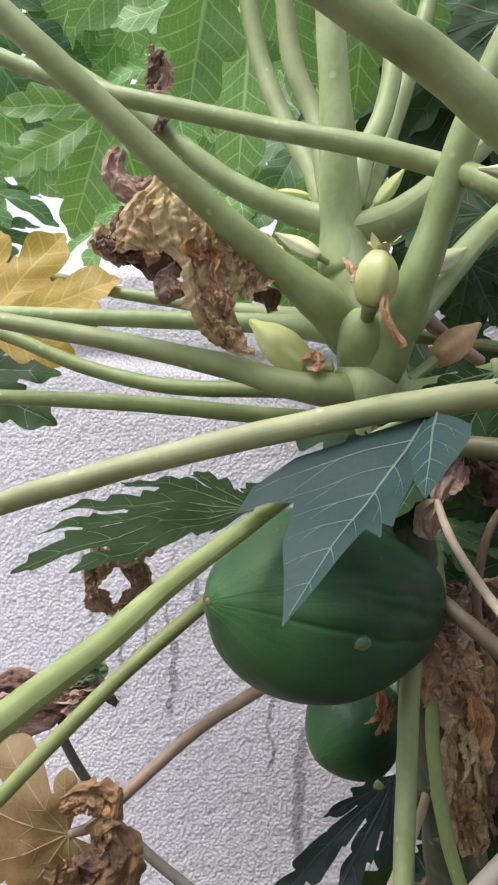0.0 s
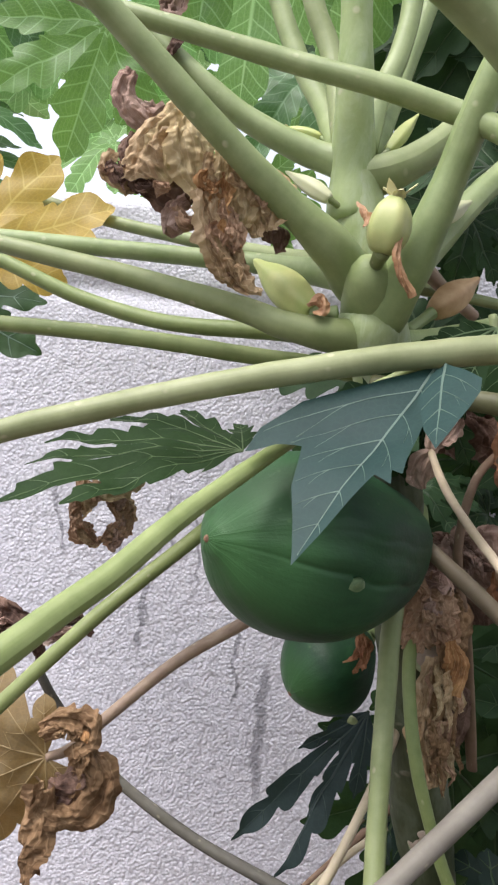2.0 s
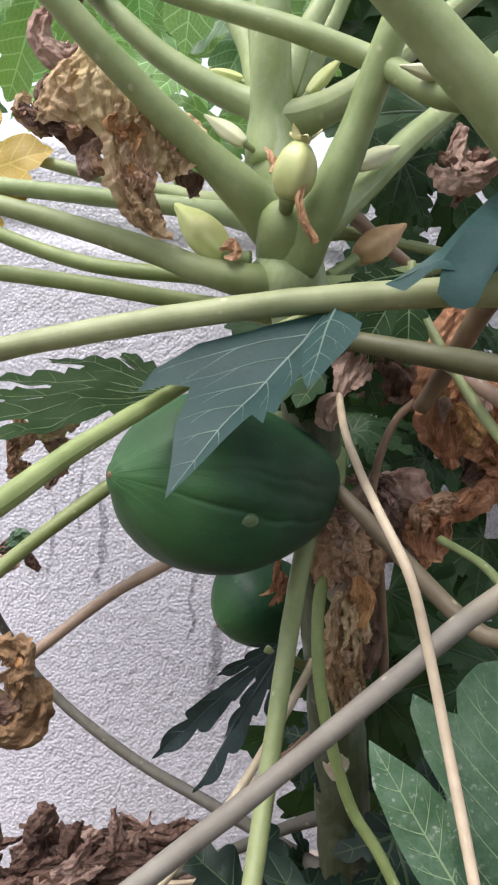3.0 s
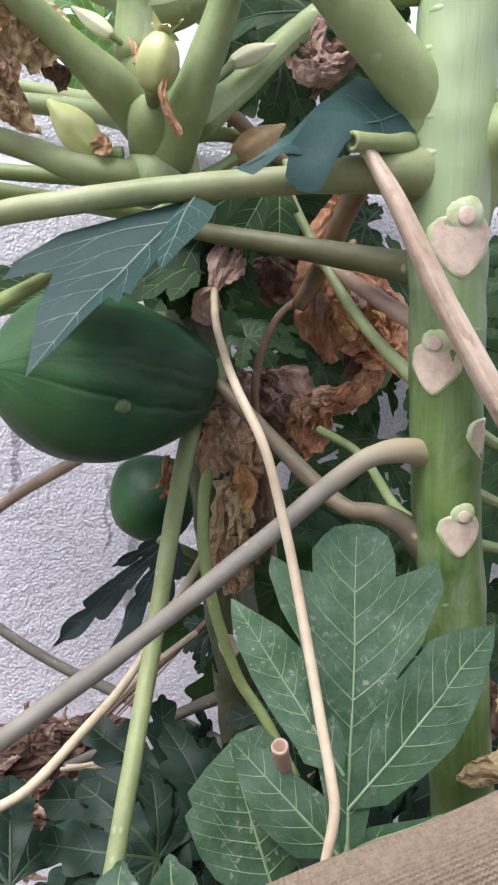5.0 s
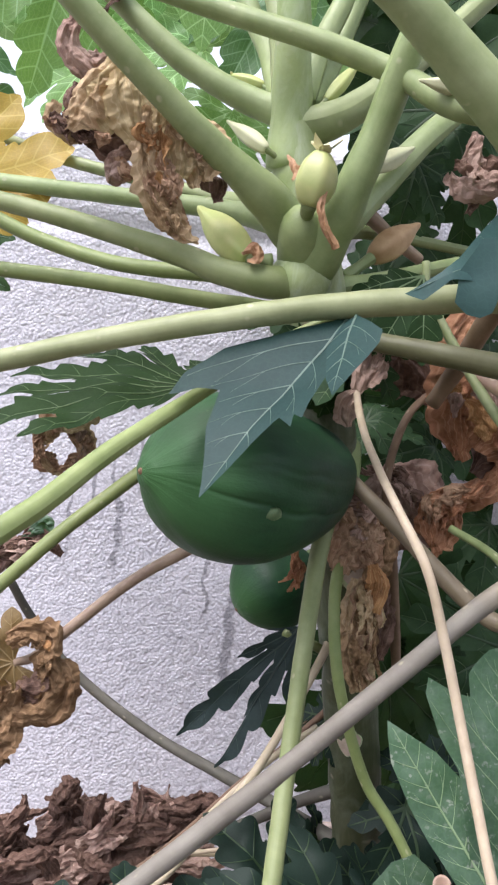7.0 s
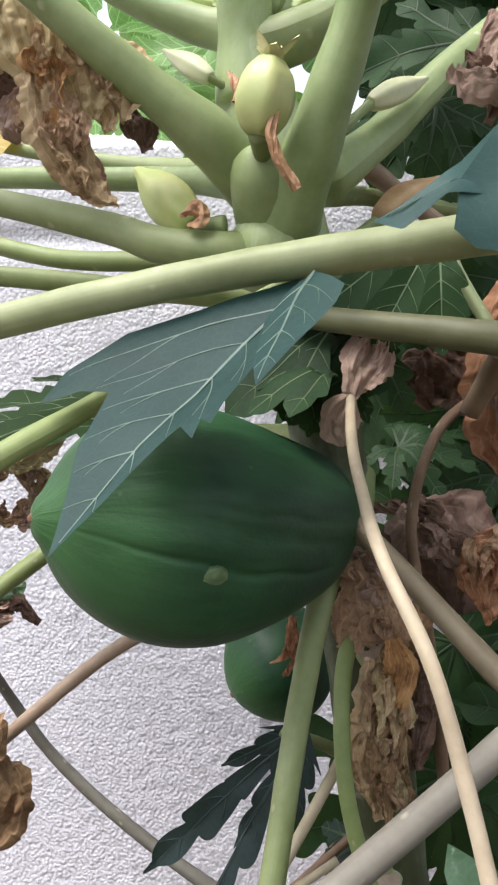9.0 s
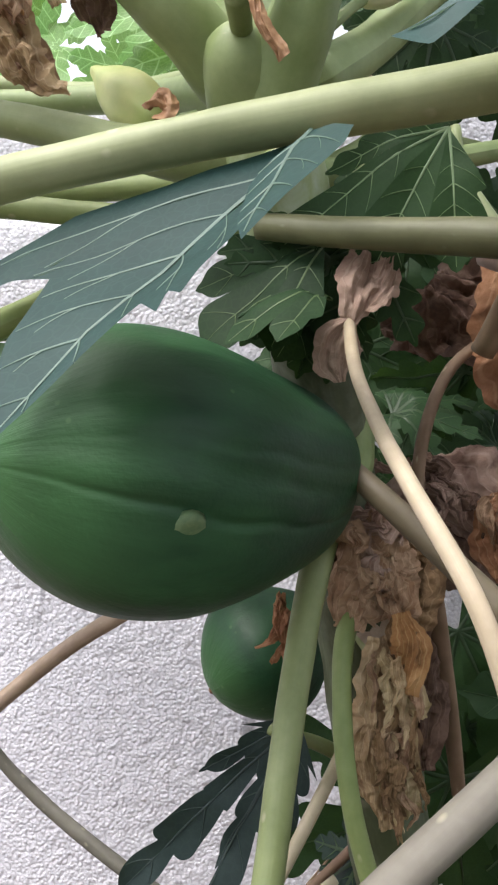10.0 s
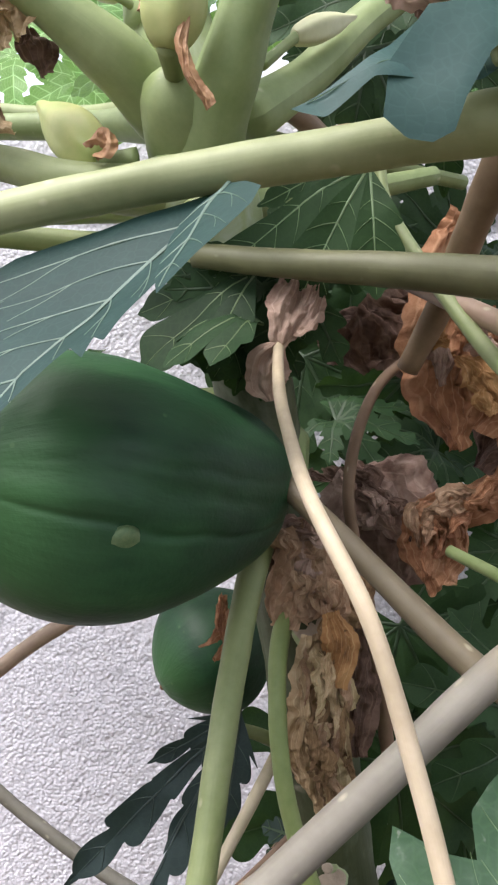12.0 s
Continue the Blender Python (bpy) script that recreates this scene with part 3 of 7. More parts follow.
                    V.append(place(lx * ca - ly * sa, lx * sa + ly * ca, ly))
                    U.append((0.5 + side * 0.5 * j / M, s))
            for i in range(S):
                for j in range(M):
                    a = k0 + i * (M + 1) + j
                    q = (a, a + M + 1, a + M + 2, a + 1)
                    F.append(q if side > 0 else q[::-1])
                    I.append(0)
            # side veins, closer set than the side lobes
            if veins > 1:
                n_v = n_t * (2 if veins > 2 else 1)
                for k in range(n_v):
                    s = ln * (0.07 + 0.83 * (k + 0.5) / n_v)
                    vm = reach(s) * 0.95
                    if vm > 0.010:
                        main = 1.0 if k % 2 == 0 or veins < 3 else 0.65
                        vein(V, F, U, I, place, ca, sa, side, s, ph, vm, 0.0010 * vw * main, 0.00018 * vw)
                        # one fine branch from each
                        if veins > 2 and vm > 0.03:
                            sw = 0.0347 * vm
                            vein(V, F, U, I, place, ca, sa, side, s + vm * 0.45 * math.cos(ph) - sw * math.sin(ph), 0.30, vm * 0.42, 0.0004 * vw, 0.00012 * vw, vm * 0.45 * math.sin(ph) + sw * math.cos(ph))
        if veins:
            vein(V, F, U, I, place, ca, sa, 1, 0.0, 0.0, ln * 0.96, 0.0026 * vw, 0.0005 * vw)
    return V, F, U, I


def vein(V, F, U, I, place, ca, sa, side, s, ph, ln, w0, w1, off=0.0):
    """One raised rib that follows the blade, on both of its faces."""
    n = 10
    for face in (1, -1):
        k0 = len(V)
        for i in range(n + 1):
            f = i / n
            w = w0 + (w1 - w0) * f
            # side veins leave steeply and swing towards the tip
            v = ln * f
            sw = 0.035 * ln * f * (1 - f) * 4 if ph > 0 else 0.0
            lx, ly = s + v * math.cos(ph) - sw * math.sin(ph), side * (off + v * math.sin(ph) + sw * math.cos(ph))
            dx, dy = -side * math.sin(ph), math.cos(ph)
            for q, lift in ((-1, 0.0003), (0, 0.0005 + w * 0.8), (1, 0.0003)):
                x, y = lx + dx * w * q, ly + dy * w * q
                V.append(place(x * ca - y * sa, x * sa + y * ca, y, face * lift))
                U.append((0.5, f))
        for i in range(n):
            for j in range(2):
                a = k0 + i * 3 + j
                F.append((a, a + 1, a + 4, a + 3) if face < 0 else (a, a + 3, a + 4, a + 1))
                I.append(1)


def withered(pts, widths, curl=2.2, twist=0.6, crush=0.0065, seed=0, count=0, ragged=0.2, up=(0, -1, 0.2), freq=26):
    """One shrivelled lobe: a strip rolled up along its length, twisted and crumpled, with a torn edge."""
    count = count or 20 * (len(pts) - 1) + 10
    line = along(pts, widths, count)
    rnd = random.Random(seed)
    M = 22
    V, F, U = [], [], []
    L = 0
    sd = Vector((seed * 5.3, seed * 2.1, seed * 0.7))
    base = Vector(up).normalized()
    for k, (p, t, n, b) in enumerate(frames_on(line)):
        if k:
            L += (p - line[k - 1][0]).length
        w = line[k][1]
        nn = base - t * base.dot(t)
        nn = nn.normalized() if nn.length > 0.15 else n
        bb = t.cross(nn)
        f = k / count
        tw = twist * (f - 0.4) * 2.5 + 0.5 * noise.noise(p * 12 + sd)
        c = curl * (0.75 + 0.5 * noise.noise(p * 15 + sd * 1.7))
        ra = 1 + ragged * noise.noise(Vector((k * 0.17, seed, 0))) * 1.4
        rb = 1 + ragged * noise.noise(Vector((k * 0.19, seed + 9, 0))) * 1.6
        for j in range(M + 1):
            u = j / M * 2 - 1
            e = u * (ra if u > 0 else rb)
            a = e * c * 0.5 + min(0.8, 0.22 * c) * math.copysign(max(0.0, abs(u) - 0.72) / 0.28, u) ** 3
            pl = math.sin(e * 6.0 + 5.0 * noise.noise(p * 16 + sd)) * w * 0.16 + math.sin(e * 13 + 7.0 * noise.noise(p * 27 - sd)) * w * 0.07
            R = w / max(0.25, c)
            xx, zz = R * math.sin(a) * 2 * 0.9, R * (1 - math.cos(a)) * 2 * 0.9 + pl
            d = bb * (xx * math.cos(tw) - zz * math.sin(tw)) + nn * (-zz * math.cos(tw) - xx * math.sin(tw))
            q = p + d
            m = noise.noise_vector(q * freq + sd) * crush + noise.noise_vector(q * freq * 2.4 + sd) * crush * 0.7 + noise.noise_vector(q * freq * 6 + sd) * crush * 0.42
            fold = (0.42 - abs(noise.noise(q * freq * 1.5 + sd * 2))) * 1.1 + (0.42 - abs(noise.noise(q * freq * 3.6 - sd))) * 0.9 + (0.40 - abs(noise.noise(q * freq * 8.0 - sd))) * 0.45
            V.append(q + m * 0.7 + nn * (fold * crush * 1.3))
            U.append((j / M, L * 10))
    for k in range(count):
        for j in range(M):
            a = k * (M + 1) + j
            F.append((a, a + 1, a + M + 2, a + M + 1))
    return V, F, U, None


def turned(base, tip, profile, sides=20, lobes=0, deep=0.0, seed=0, lump=0.0, crease=(), turn=0.0, bow=(0, 0, 0)):
    """A body turned about its axis: profile of (share of the length, radius); shallow lobes, and sharp creases at (degrees at the start, degrees more at the end)."""
    o = Vector(base)
    d = Vector(tip) - o
    L = d.length
    t = d.normalized()
    n = Vector((0, 0, 1)) - t * t.z
    n.normalize()
    b = t.cross(n)
    V, F, U = [], [], []
    s1 = sides + 1
    for i, (f, r) in enumerate(profile):
        c = o + d * f + Vector(bow) * math.sin(math.pi * f)
        for j in range(s1):
            a = 2 * math.pi * j / sides
            w = 1 + deep * math.cos(lobes * (a - radians(turn))) if lobes else 1
            for k, (q, run) in enumerate(crease):
                da = (a - radians(q + run * f) + math.pi) % (2 * math.pi) - math.pi
                da += 0.05 * noise.noise(Vector((f * 9, q, 0))) + 0.02 * noise.noise(Vector((f * 31, q, 3)))
                deep_here = (1.0 if k == 0 else 0.4) * (0.75 + 0.5 * noise.noise(Vector((f * 13, q, 8))))
                w -= deep_here * (0.036 * math.exp(-(da / 0.032) ** 2) - 0.024 * math.exp(-((da + 0.14) / 0.09) ** 2) + 0.016 * math.exp(-((da + 0.32) / 0.06) ** 2)) * math.sin(math.pi * min(1.0, f + 0.06)) ** 0.5
            q = n * math.cos(a) + b * math.sin(a)
            w += lump * noise.noise((c + q * r) * 22 + Vector((seed, 0, 0)))
            V.append(c + q * (r * w))
            U.append((j / sides, f))
    for i in range(len(profile) - 1):
        for j in range(sides):
            F.append((i * s1 + j, i * s1 + j + 1, (i + 1) * s1 + j + 1, (i + 1) * s1 + j))
    for i, sign in ((0, -1), (len(profile) - 1, 1)):
        if profile[i][1] > 1e-5:
            c = len(V)
            V.append(o + d * profile[i][0])
            U.append((0.5, profile[i][0]))
            for j in range(sides):
                q = (i * s1 + j, i * s1 + j + 1, c)
                F.append(q if sign > 0 else q[::-1])
    return V, F, U, None


def curve_profile(stops, count):
    """A smooth profile through a few (share, radius) stops."""
    xs = [s[0] for s in stops]
    out = []
    for k in range(count + 1):
        f = k / count
        f = 0.5 - 0.5 * math.cos(math.pi * f)
        i = max(j for j in range(len(xs) - 1) if xs[j] <= f + 1e-9)
        a, b2 = stops[i], stops[i + 1]
        m1 = (b2[1] - stops[i - 1][1]) / (b2[0] - stops[i - 1][0]) if i > 0 else (b2[1] - a[1]) / (b2[0] - a[0]) * 2.4
        m2 = (stops[i + 2][1] - a[1]) / (stops[i + 2][0] - a[0]) if i + 2 < len(stops) else (b2[1] - a[1]) / (b2[0] - a[0]) * 2.4
        h = b2[0] - a[0]
        u = (f - a[0]) / h
        r = (2 * u ** 3 - 3 * u * u + 1) * a[1] + (u ** 3 - 2 * u * u + u) * h * m1 + (-2 * u ** 3 + 3 * u * u) * b2[1] + (u ** 3 - u * u) * h * m2
        out.append((f, max(0.0003, r)))
    return out


# ---- the ground and the wall ----
def ground_sheet():
    xs = [-300, -60, -15, -4] + [-2 + 0.25 * i for i in range(20)] + [4, 15, 60, 300]
    P, F = [], []
    for y in xs:
        for x in xs:
            near = math.exp(-(x * x + y * y) / 12)
            P.append((x, y, 0.03 * noise.noise(Vector((x * 2, y * 2, 0))) * near - 0.01))
    k = len(xs)
    for i in range(k - 1):
        for j in range(k - 1):
            F.append((i * k + j, i * k + j + 1, (i + 1) * k + j + 1, (i + 1) * k + j))
    return P, F, None, None


tagged(part("ground", ground_sheet(), SOIL), "bare brown garden soil under the papaya trees", "ground", kind="structure")

WALL_Y, WALL_TOP = 1.60, 2.04
STAINS = [(-0.085, 1.08, 1.36, 0.0055), (-0.078, 1.14, 1.30, 0.005), (-0.19, 1.12, 1.30, 0.0055), (0.11, 0.98, 1.20, 0.005), (0.175, 0.80, 1.10, 0.015), (-0.04, 1.26, 1.46, 0.005), (-0.13, 1.2, 1.40, 0.005), (0.02, 1.22, 1.44, 0.005), (-0.26, 1.28, 1.50, 0.006)]
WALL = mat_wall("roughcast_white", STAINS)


def wall_sheet():
    """The roughcast face, its lumps modelled, with a trowelled strip and a rounded top."""
    def steps(a, b, d):
        return [a + (b - a) * i / int((b - a) / d) for i in range(int((b - a) / d))]
    xs = steps(-2.6, -0.75, 0.09) + steps(-0.70, 0.60, 0.0045) + steps(0.60, 2.6, 0.09) + [2.6]
    zs = [-0.05] + steps(0.0, 0.44, 0.04) + steps(0.44, WALL_TOP, 0.0045) + [WALL_TOP]
    P, F = [], []
    for z in zs:
        for x in xs:
            v = Vector((x, 0, z))
            lump = noise.noise(v * 45 + Vector((2, 9, 4)))
            strip = math.exp(-((z - 1.835 - 0.02 * noise.noise(v * 3) + 0.012 * x) / 0.022) ** 2)
            fine = 1.0 if -0.70 < x < 0.60 and z > 0.44 else 0.0
            out = 0.0011 * fine * lump * (1 - 0.85 * strip) - 0.010 * strip + 0.006 * noise.noise(v * 2.5)
            edge = max(0.0, z - (WALL_TOP - 0.03)) / 0.03
            P.append((x, WALL_Y - out + 0.02 * edge * edge, z + 0.012 * noise.noise(v * 7) * edge))
    k = len(xs)
    for i in range(len(zs) - 1):
        for j in range(k - 1):
            F.append((i * k + j, i * k + j + 1, (i + 1) * k + j + 1, (i + 1) * k + j))
    # top, back and ends
    t0 = (len(zs) - 1) * k
    b0 = len(P)
    for x in xs:
        P.append((x, WALL_Y + 0.17, WALL_TOP + 0.005))
    for x in xs:
        P.append((x, WALL_Y + 0.17, -0.05))
    for j in range(k - 1):
        F.append((t0 + j, t0 + j + 1, b0 + j + 1, b0 + j))
        F.append((b0 + j, b0 + j + 1, b0 + k + j + 1, b0 + k + j))
    left = [i * k for i in range(len(zs))] + [b0, b0 + k]
    right = [i * k + k - 1 for i in range(len(zs))] + [b0 + k - 1, b0 + 2 * k - 1]
    F.append(tuple(left))
    F.append(tuple(reversed(right)))
    return P, F, None, None


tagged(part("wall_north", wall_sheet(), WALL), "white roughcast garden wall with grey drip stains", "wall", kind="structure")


# added wall, never in view: holds back low front sky and bounces fill
UNSEEN_PLASTER = mat_plain("unseen_wall_plaster", (0.52, 0.50, 0.47), (0.62, 0.60, 0.57), 0.9, 6, 0.3, 0.01)


def slab(x0, y0, z0, x1, y1, z1):
    P = [(x, y, z) for z in (z0, z1) for y in (y0, y1) for x in (x0, x1)]
    return P, [(0, 2, 3, 1), (4, 5, 7, 6), (0, 1, 5, 4), (2, 6, 7, 3), (0, 4, 6, 2), (1, 3, 7, 5)], None, None


tagged(part("unseen_wall_south", slab(-5, -2.6, -0.05, 5, -2.4, 1.9), UNSEEN_PLASTER, smooth=False), "plain plastered wall behind the camera, added unseen to shape the light", "wall", kind="structure")


# ---- the papaya tree by the wall ----
tree1 = thing("papaya_tree", (0.42, 1.08, 0.0), "papaya tree with long leaf stalks and buds beside a white wall", "tree", "papaya trees")


def stalk(owner, pts, radii, mat=None, label="", name="leaf_stalk", thin=1.0, **kw):
    k = len(owner.children)
    return part(name, tube(pts, [r * thin for r in radii], seed=k, **kw), mat or STALK, owner, label)


trunk1 = stalk(tree1, [(0.42, 1.08, -0.03), (0.385, 1.03, 0.5), (0.345, 0.99, 0.85), (0.311, 0.945, 1.064), (0.272, 0.920, 1.290), (0.233, 0.885, 1.498), (0.213, 0.865, 1.599)],
               [0.05, 0.044, 0.038, 0.036, 0.035, 0.034, 0.034], TRUNK_OLD, "dark green papaya stem", "trunk", sides=24, count=80, lump=0.05)
stalk(tree1, [(0.222, 0.875, 1.553), (0.200, 0.850, 1.657), (0.176, 0.830, 1.747), (0.162, 0.822, 1.815), (0.155, 0.818, 1.855)], [0.0320, 0.035, 0.034, 0.025, 0.012], BLOOM, "pale green head of the stem", "crown_core", sides=24, count=40, lump=0.03)
# young stalks in the heart of the crown
stalk(tree1, [(0.160, 0.826, 1.780), (0.155, 0.820, 1.845), (0.150, 0.805, 1.928), (0.144, 0.790, 1.996), (0.133, 0.770, 2.134)], [0.030, 0.0235, 0.0200, 0.0165, 0.014], BLOOM_THIN)
stalk(tree1, [(0.148, 0.830, 1.862), (0.134, 0.870, 1.978), (0.112, 0.880, 2.042), (0.100, 0.880, 2.106), (0.098, 0.870, 2.214)], [0.015, 0.0125, 0.0125, 0.012, 0.011], STALK_PALE)
stalk(tree1, [(0.146, 0.840, 1.860), (0.130, 0.900, 1.937), (0.102, 0.930, 2.005), (0.070, 0.950, 2.106), (0.048, 0.950, 2.230)], [0.016, 0.014, 0.013, 0.0125, 0.012], STALK)
stalk(tree1, [(0.167, 0.830, 1.856), (0.190, 0.870, 1.934), (0.218, 0.890, 2.004), (0.233, 0.900, 2.085), (0.229, 0.900, 2.210)], [0.016, 0.0135, 0.0125, 0.0125, 0.011], STALK_PALE)
stalk(tree1, [(0.175, 0.840, 1.851), (0.210, 0.910, 1.932), (0.248, 0.950, 2.040), (0.284, 0.970, 2.153), (0.315, 0.980, 2.273)], [0.016, 0.0125, 0.0125, 0.012, 0.011], STALK)
# the great stalks round it
stalk(tree1, [(0.167, 0.820, 1.708), (0.130, 0.785, 1.738), (0.076, 0.760, 1.773), (0.015, 0.730, 1.817), (-0.075, 0.700, 1.891), (-0.145, 0.680, 1.950), (-0.233, 0.660, 2.024)], [0.034, 0.029, 0.021, 0.0178, 0.0172, 0.0168, 0.016], STALK, sides=20, thin=0.77)
stalk(tree1, [(0.160, 0.825, 1.838), (0.121, 0.840, 1.852), (0.074, 0.850, 1.873), (0.016, 0.860, 1.910), (-0.057, 0.870, 1.972), (-0.139, 0.880, 2.032), (-0.248, 0.900, 2.114)], [0.024, 0.0185, 0.0165, 0.0155, 0.014, 0.013, 0.012], STALK_PALE, thin=0.88)
stalk(tree1, [(0.189, 0.810, 1.675), (0.207, 0.775, 1.713), (0.223, 0.755, 1.757), (0.240, 0.740, 1.809), (0.257, 0.710, 1.875), (0.277, 0.690, 1.926), (0.318, 0.660, 2.017)], [0.034, 0.027, 0.0225, 0.0195, 0.0180, 0.0172, 0.016], STALK, sides=20, thin=0.86)
stalk(tree1, [(0.154, 0.825, 1.822), (0.190, 0.820, 1.830), (0.225, 0.825, 1.850), (0.267, 0.840, 1.888), (0.326, 0.870, 1.949), (0.414, 0.900, 2.044)], [0.028, 0.025, 0.0215, 0.0185, 0.0165, 0.015], STALK_PALE, sides=18, thin=0.86)
stalk(tree1, [(0.188, 0.820, 1.653), (0.143, 0.800, 1.649), (0.090, 0.800, 1.656), (0.031, 0.820, 1.677), (-0.095, 0.850, 1.710), (-0.230, 0.880, 1.740), (-0.335, 0.900, 1.763)], [0.030, 0.021, 0.0175, 0.0150, 0.0130, 0.0115, 0.011], STALK, sides=18, thin=0.88)
stalk(tree1, [(0.184, 0.870, 1.661), (0.084, 0.930, 1.670), (-0.042, 0.970, 1.679), (-0.155, 1.000, 1.709), (-0.250, 1.020, 1.750), (-0.344, 1.050, 1.788)], [0.015, 0.0105, 0.0100, 0.0100, 0.0095, 0.009], STALK_SAGE)
stalk(tree1, [(0.192, 0.880, 1.620), (0.121, 0.885, 1.629), (0.063, 0.890, 1.634), (-0.069, 0.900, 1.647), (-0.206, 0.920, 1.656), (-0.327, 0.940, 1.662)], [0.013, 0.0105, 0.0100, 0.0100, 0.0095, 0.009], STALK_SAGE)
stalk(tree1, [(0.172, 0.870, 1.729), (0.085, 0.950, 1.755), (-0.046, 1.000, 1.772), (-0.205, 1.050, 1.789), (-0.371, 1.080, 1.802)], [0.020, 0.0130, 0.0120, 0.0115, 0.011], STALK)
stalk(tree1, [(0.173, 0.880, 1.738), (0.065, 1.000, 1.784), (-0.012, 1.050, 1.806), (-0.153, 1.100, 1.842), (-0.265, 1.150, 1.884)], [0.016, 0.0100, 0.0092, 0.0088, 0.008], STALK_PALE)
stalk(tree1, [(0.222, 0.860, 1.724), (0.286, 0.930, 1.796), (0.338, 0.960, 1.858), (0.405, 1.000, 1.927), (0.514, 1.050, 2.040)], [0.022, 0.0185, 0.0170, 0.0160, 0.015], STALK_PALE)
stalk(tree1, [(0.220, 0.880, 1.759), (0.268, 0.930, 1.762), (0.320, 0.980, 1.742), (0.369, 1.020, 1.724)], [0.012, 0.0100, 0.0090, 0.008], STALK_BROWN, "drying red-brown leaf stalk")
stalk(tree1, [(0.212, 0.850, 1.651), (0.264, 0.880, 1.666), (0.319, 0.910, 1.683), (0.403, 0.950, 1.711)], [0.016, 0.0110, 0.0100, 0.009], STALK)
stalk(tree1, [(0.223, 0.900, 1.727), (0.283, 0.980, 1.747), (0.379, 1.050, 1.754), (0.477, 1.100, 1.753)], [0.012, 0.0090, 0.0080, 0.008], STALK)
# a swollen base that faces the front
part("stalk_base", turned((0.187, 0.830, 1.676), (0.165, 0.764, 1.721), curve_profile([(0, 0.036), (0.5, 0.031), (0.85, 0.021), (1, 0.001)], 10), 20, lump=0.10), STALK, tree1, "rounded swollen stalk base")
part("stalk_base", turned((0.178, 0.830, 1.654), (0.178, 0.780, 1.661), curve_profile([(0, 0.036), (0.5, 0.032), (0.85, 0.020), (1, 0.001)], 10), 20, lump=0.08), BLOOM, tree1, "rounded pale stalk base")
# stalks low on the stem
stalk(tree1, [(0.241, 0.890, 1.498), (0.118, 0.970, 1.495), (0.046, 0.950, 1.446), (-0.002, 0.920, 1.408), (-0.086, 0.880, 1.339), (-0.167, 0.860, 1.260), (-0.257, 0.840, 1.167)], [0.015, 0.0115, 0.0110, 0.0105, 0.0100, 0.0098, 0.009], STALK_SAGE, thin=0.88)
stalk(tree1, [(0.259, 0.910, 1.404), (0.167, 1.000, 1.354), (0.072, 1.020, 1.294), (-0.010, 1.020, 1.241), (-0.100, 1.000, 1.166), (-0.132, 0.990, 1.139), (-0.158, 0.980, 1.133)], [0.014, 0.0110, 0.0105, 0.0100, 0.0095, 0.0085, 0.007], STALK_BROWN, "brown drying leaf stalk", thin=0.8)
stalk(tree1, [(0.335, 0.970, 0.876), (0.233, 1.050, 0.896), (0.131, 1.120, 0.915), (0.037, 1.180, 0.937), (-0.063, 1.220, 0.988), (-0.135, 1.240, 1.043), (-0.190, 1.240, 1.116), (-0.220, 1.220, 1.179)], [0.012, 0.0100, 0.0092, 0.0088, 0.0085, 0.0082, 0.0075, 0.007], STALK_GREY, "thin grey-brown leaf stalk")
stalk(tree1, [(0.249, 0.885, 1.449), (0.238, 0.855, 1.390), (0.223, 0.818, 1.342), (0.206, 0.765, 1.264), (0.188, 0.705, 1.162), (0.171, 0.640, 1.080), (0.150, 0.560, 0.985)], [0.015, 0.0155, 0.0140, 0.0130, 0.0125, 0.0120, 0.0115], STALK, "green leaf stalk that hangs straight down", sides=18, thin=0.78)
stalk(tree1, [(0.261, 0.860, 1.328), (0.251, 0.840, 1.307), (0.247, 0.820, 1.271), (0.249, 0.800, 1.221), (0.262, 0.790, 1.163), (0.292, 0.790, 1.082), (0.323, 0.770, 1.039), (0.358, 0.740, 0.978)], [0.010, 0.0092, 0.0088, 0.0086, 0.0084, 0.0082, 0.008, 0.008], STALK_SAGE, "thin green leaf stalk that hangs down", thin=0.82)
stalk(tree1, [(0.257, 0.835, 1.561), (0.248, 0.800, 1.541), (0.243, 0.730, 1.500), (0.245, 0.660, 1.466), (0.250, 0.600, 1.438), (0.271, 0.565, 1.391), (0.287, 0.555, 1.337), (0.301, 0.540, 1.275), (0.315, 0.490, 1.180), (0.319, 0.465, 1.145), (0.319, 0.450, 1.121), (0.308, 0.440, 1.072)],
               [0.0055, 0.0060, 0.0062, 0.0062, 0.0062, 0.0065, 0.0068, 0.0068, 0.0068, 0.0068, 0.0065, 0.006], STALK_STRAW, "long dead straw-coloured leaf stalk", thin=0.66, count=90)
stalk(tree1, [(0.454, 0.970, 1.620), (0.419, 0.950, 1.585), (0.385, 0.930, 1.548), (0.343, 0.900, 1.514), (0.320, 0.880, 1.472), (0.310, 0.870, 1.422), (0.315, 0.870, 1.381), (0.327, 0.880, 1.325), (0.343, 0.900, 1.240), (0.355, 0.910, 1.159)], [0.006, 0.006, 0.0060, 0.0062, 0.0060, 0.0060, 0.0062, 0.0085, 0.0085, 0.007], STALK_DEAD, "dead brown leaf stalk", flat=0.7)
stalk(tree1, [(0.273, 0.930, 1.217), (0.237, 0.880, 1.170), (0.165, 0.820, 1.070), (0.110, 0.800, 1.010), (0.052, 0.780, 0.954), (-0.008, 0.770, 0.922), (-0.140, 0.750, 0.837)], [0.0060, 0.0055, 0.0055, 0.0060, 0.0062, 0.006, 0.005], STALK_STRAW, "thin dead straw-coloured stalk")
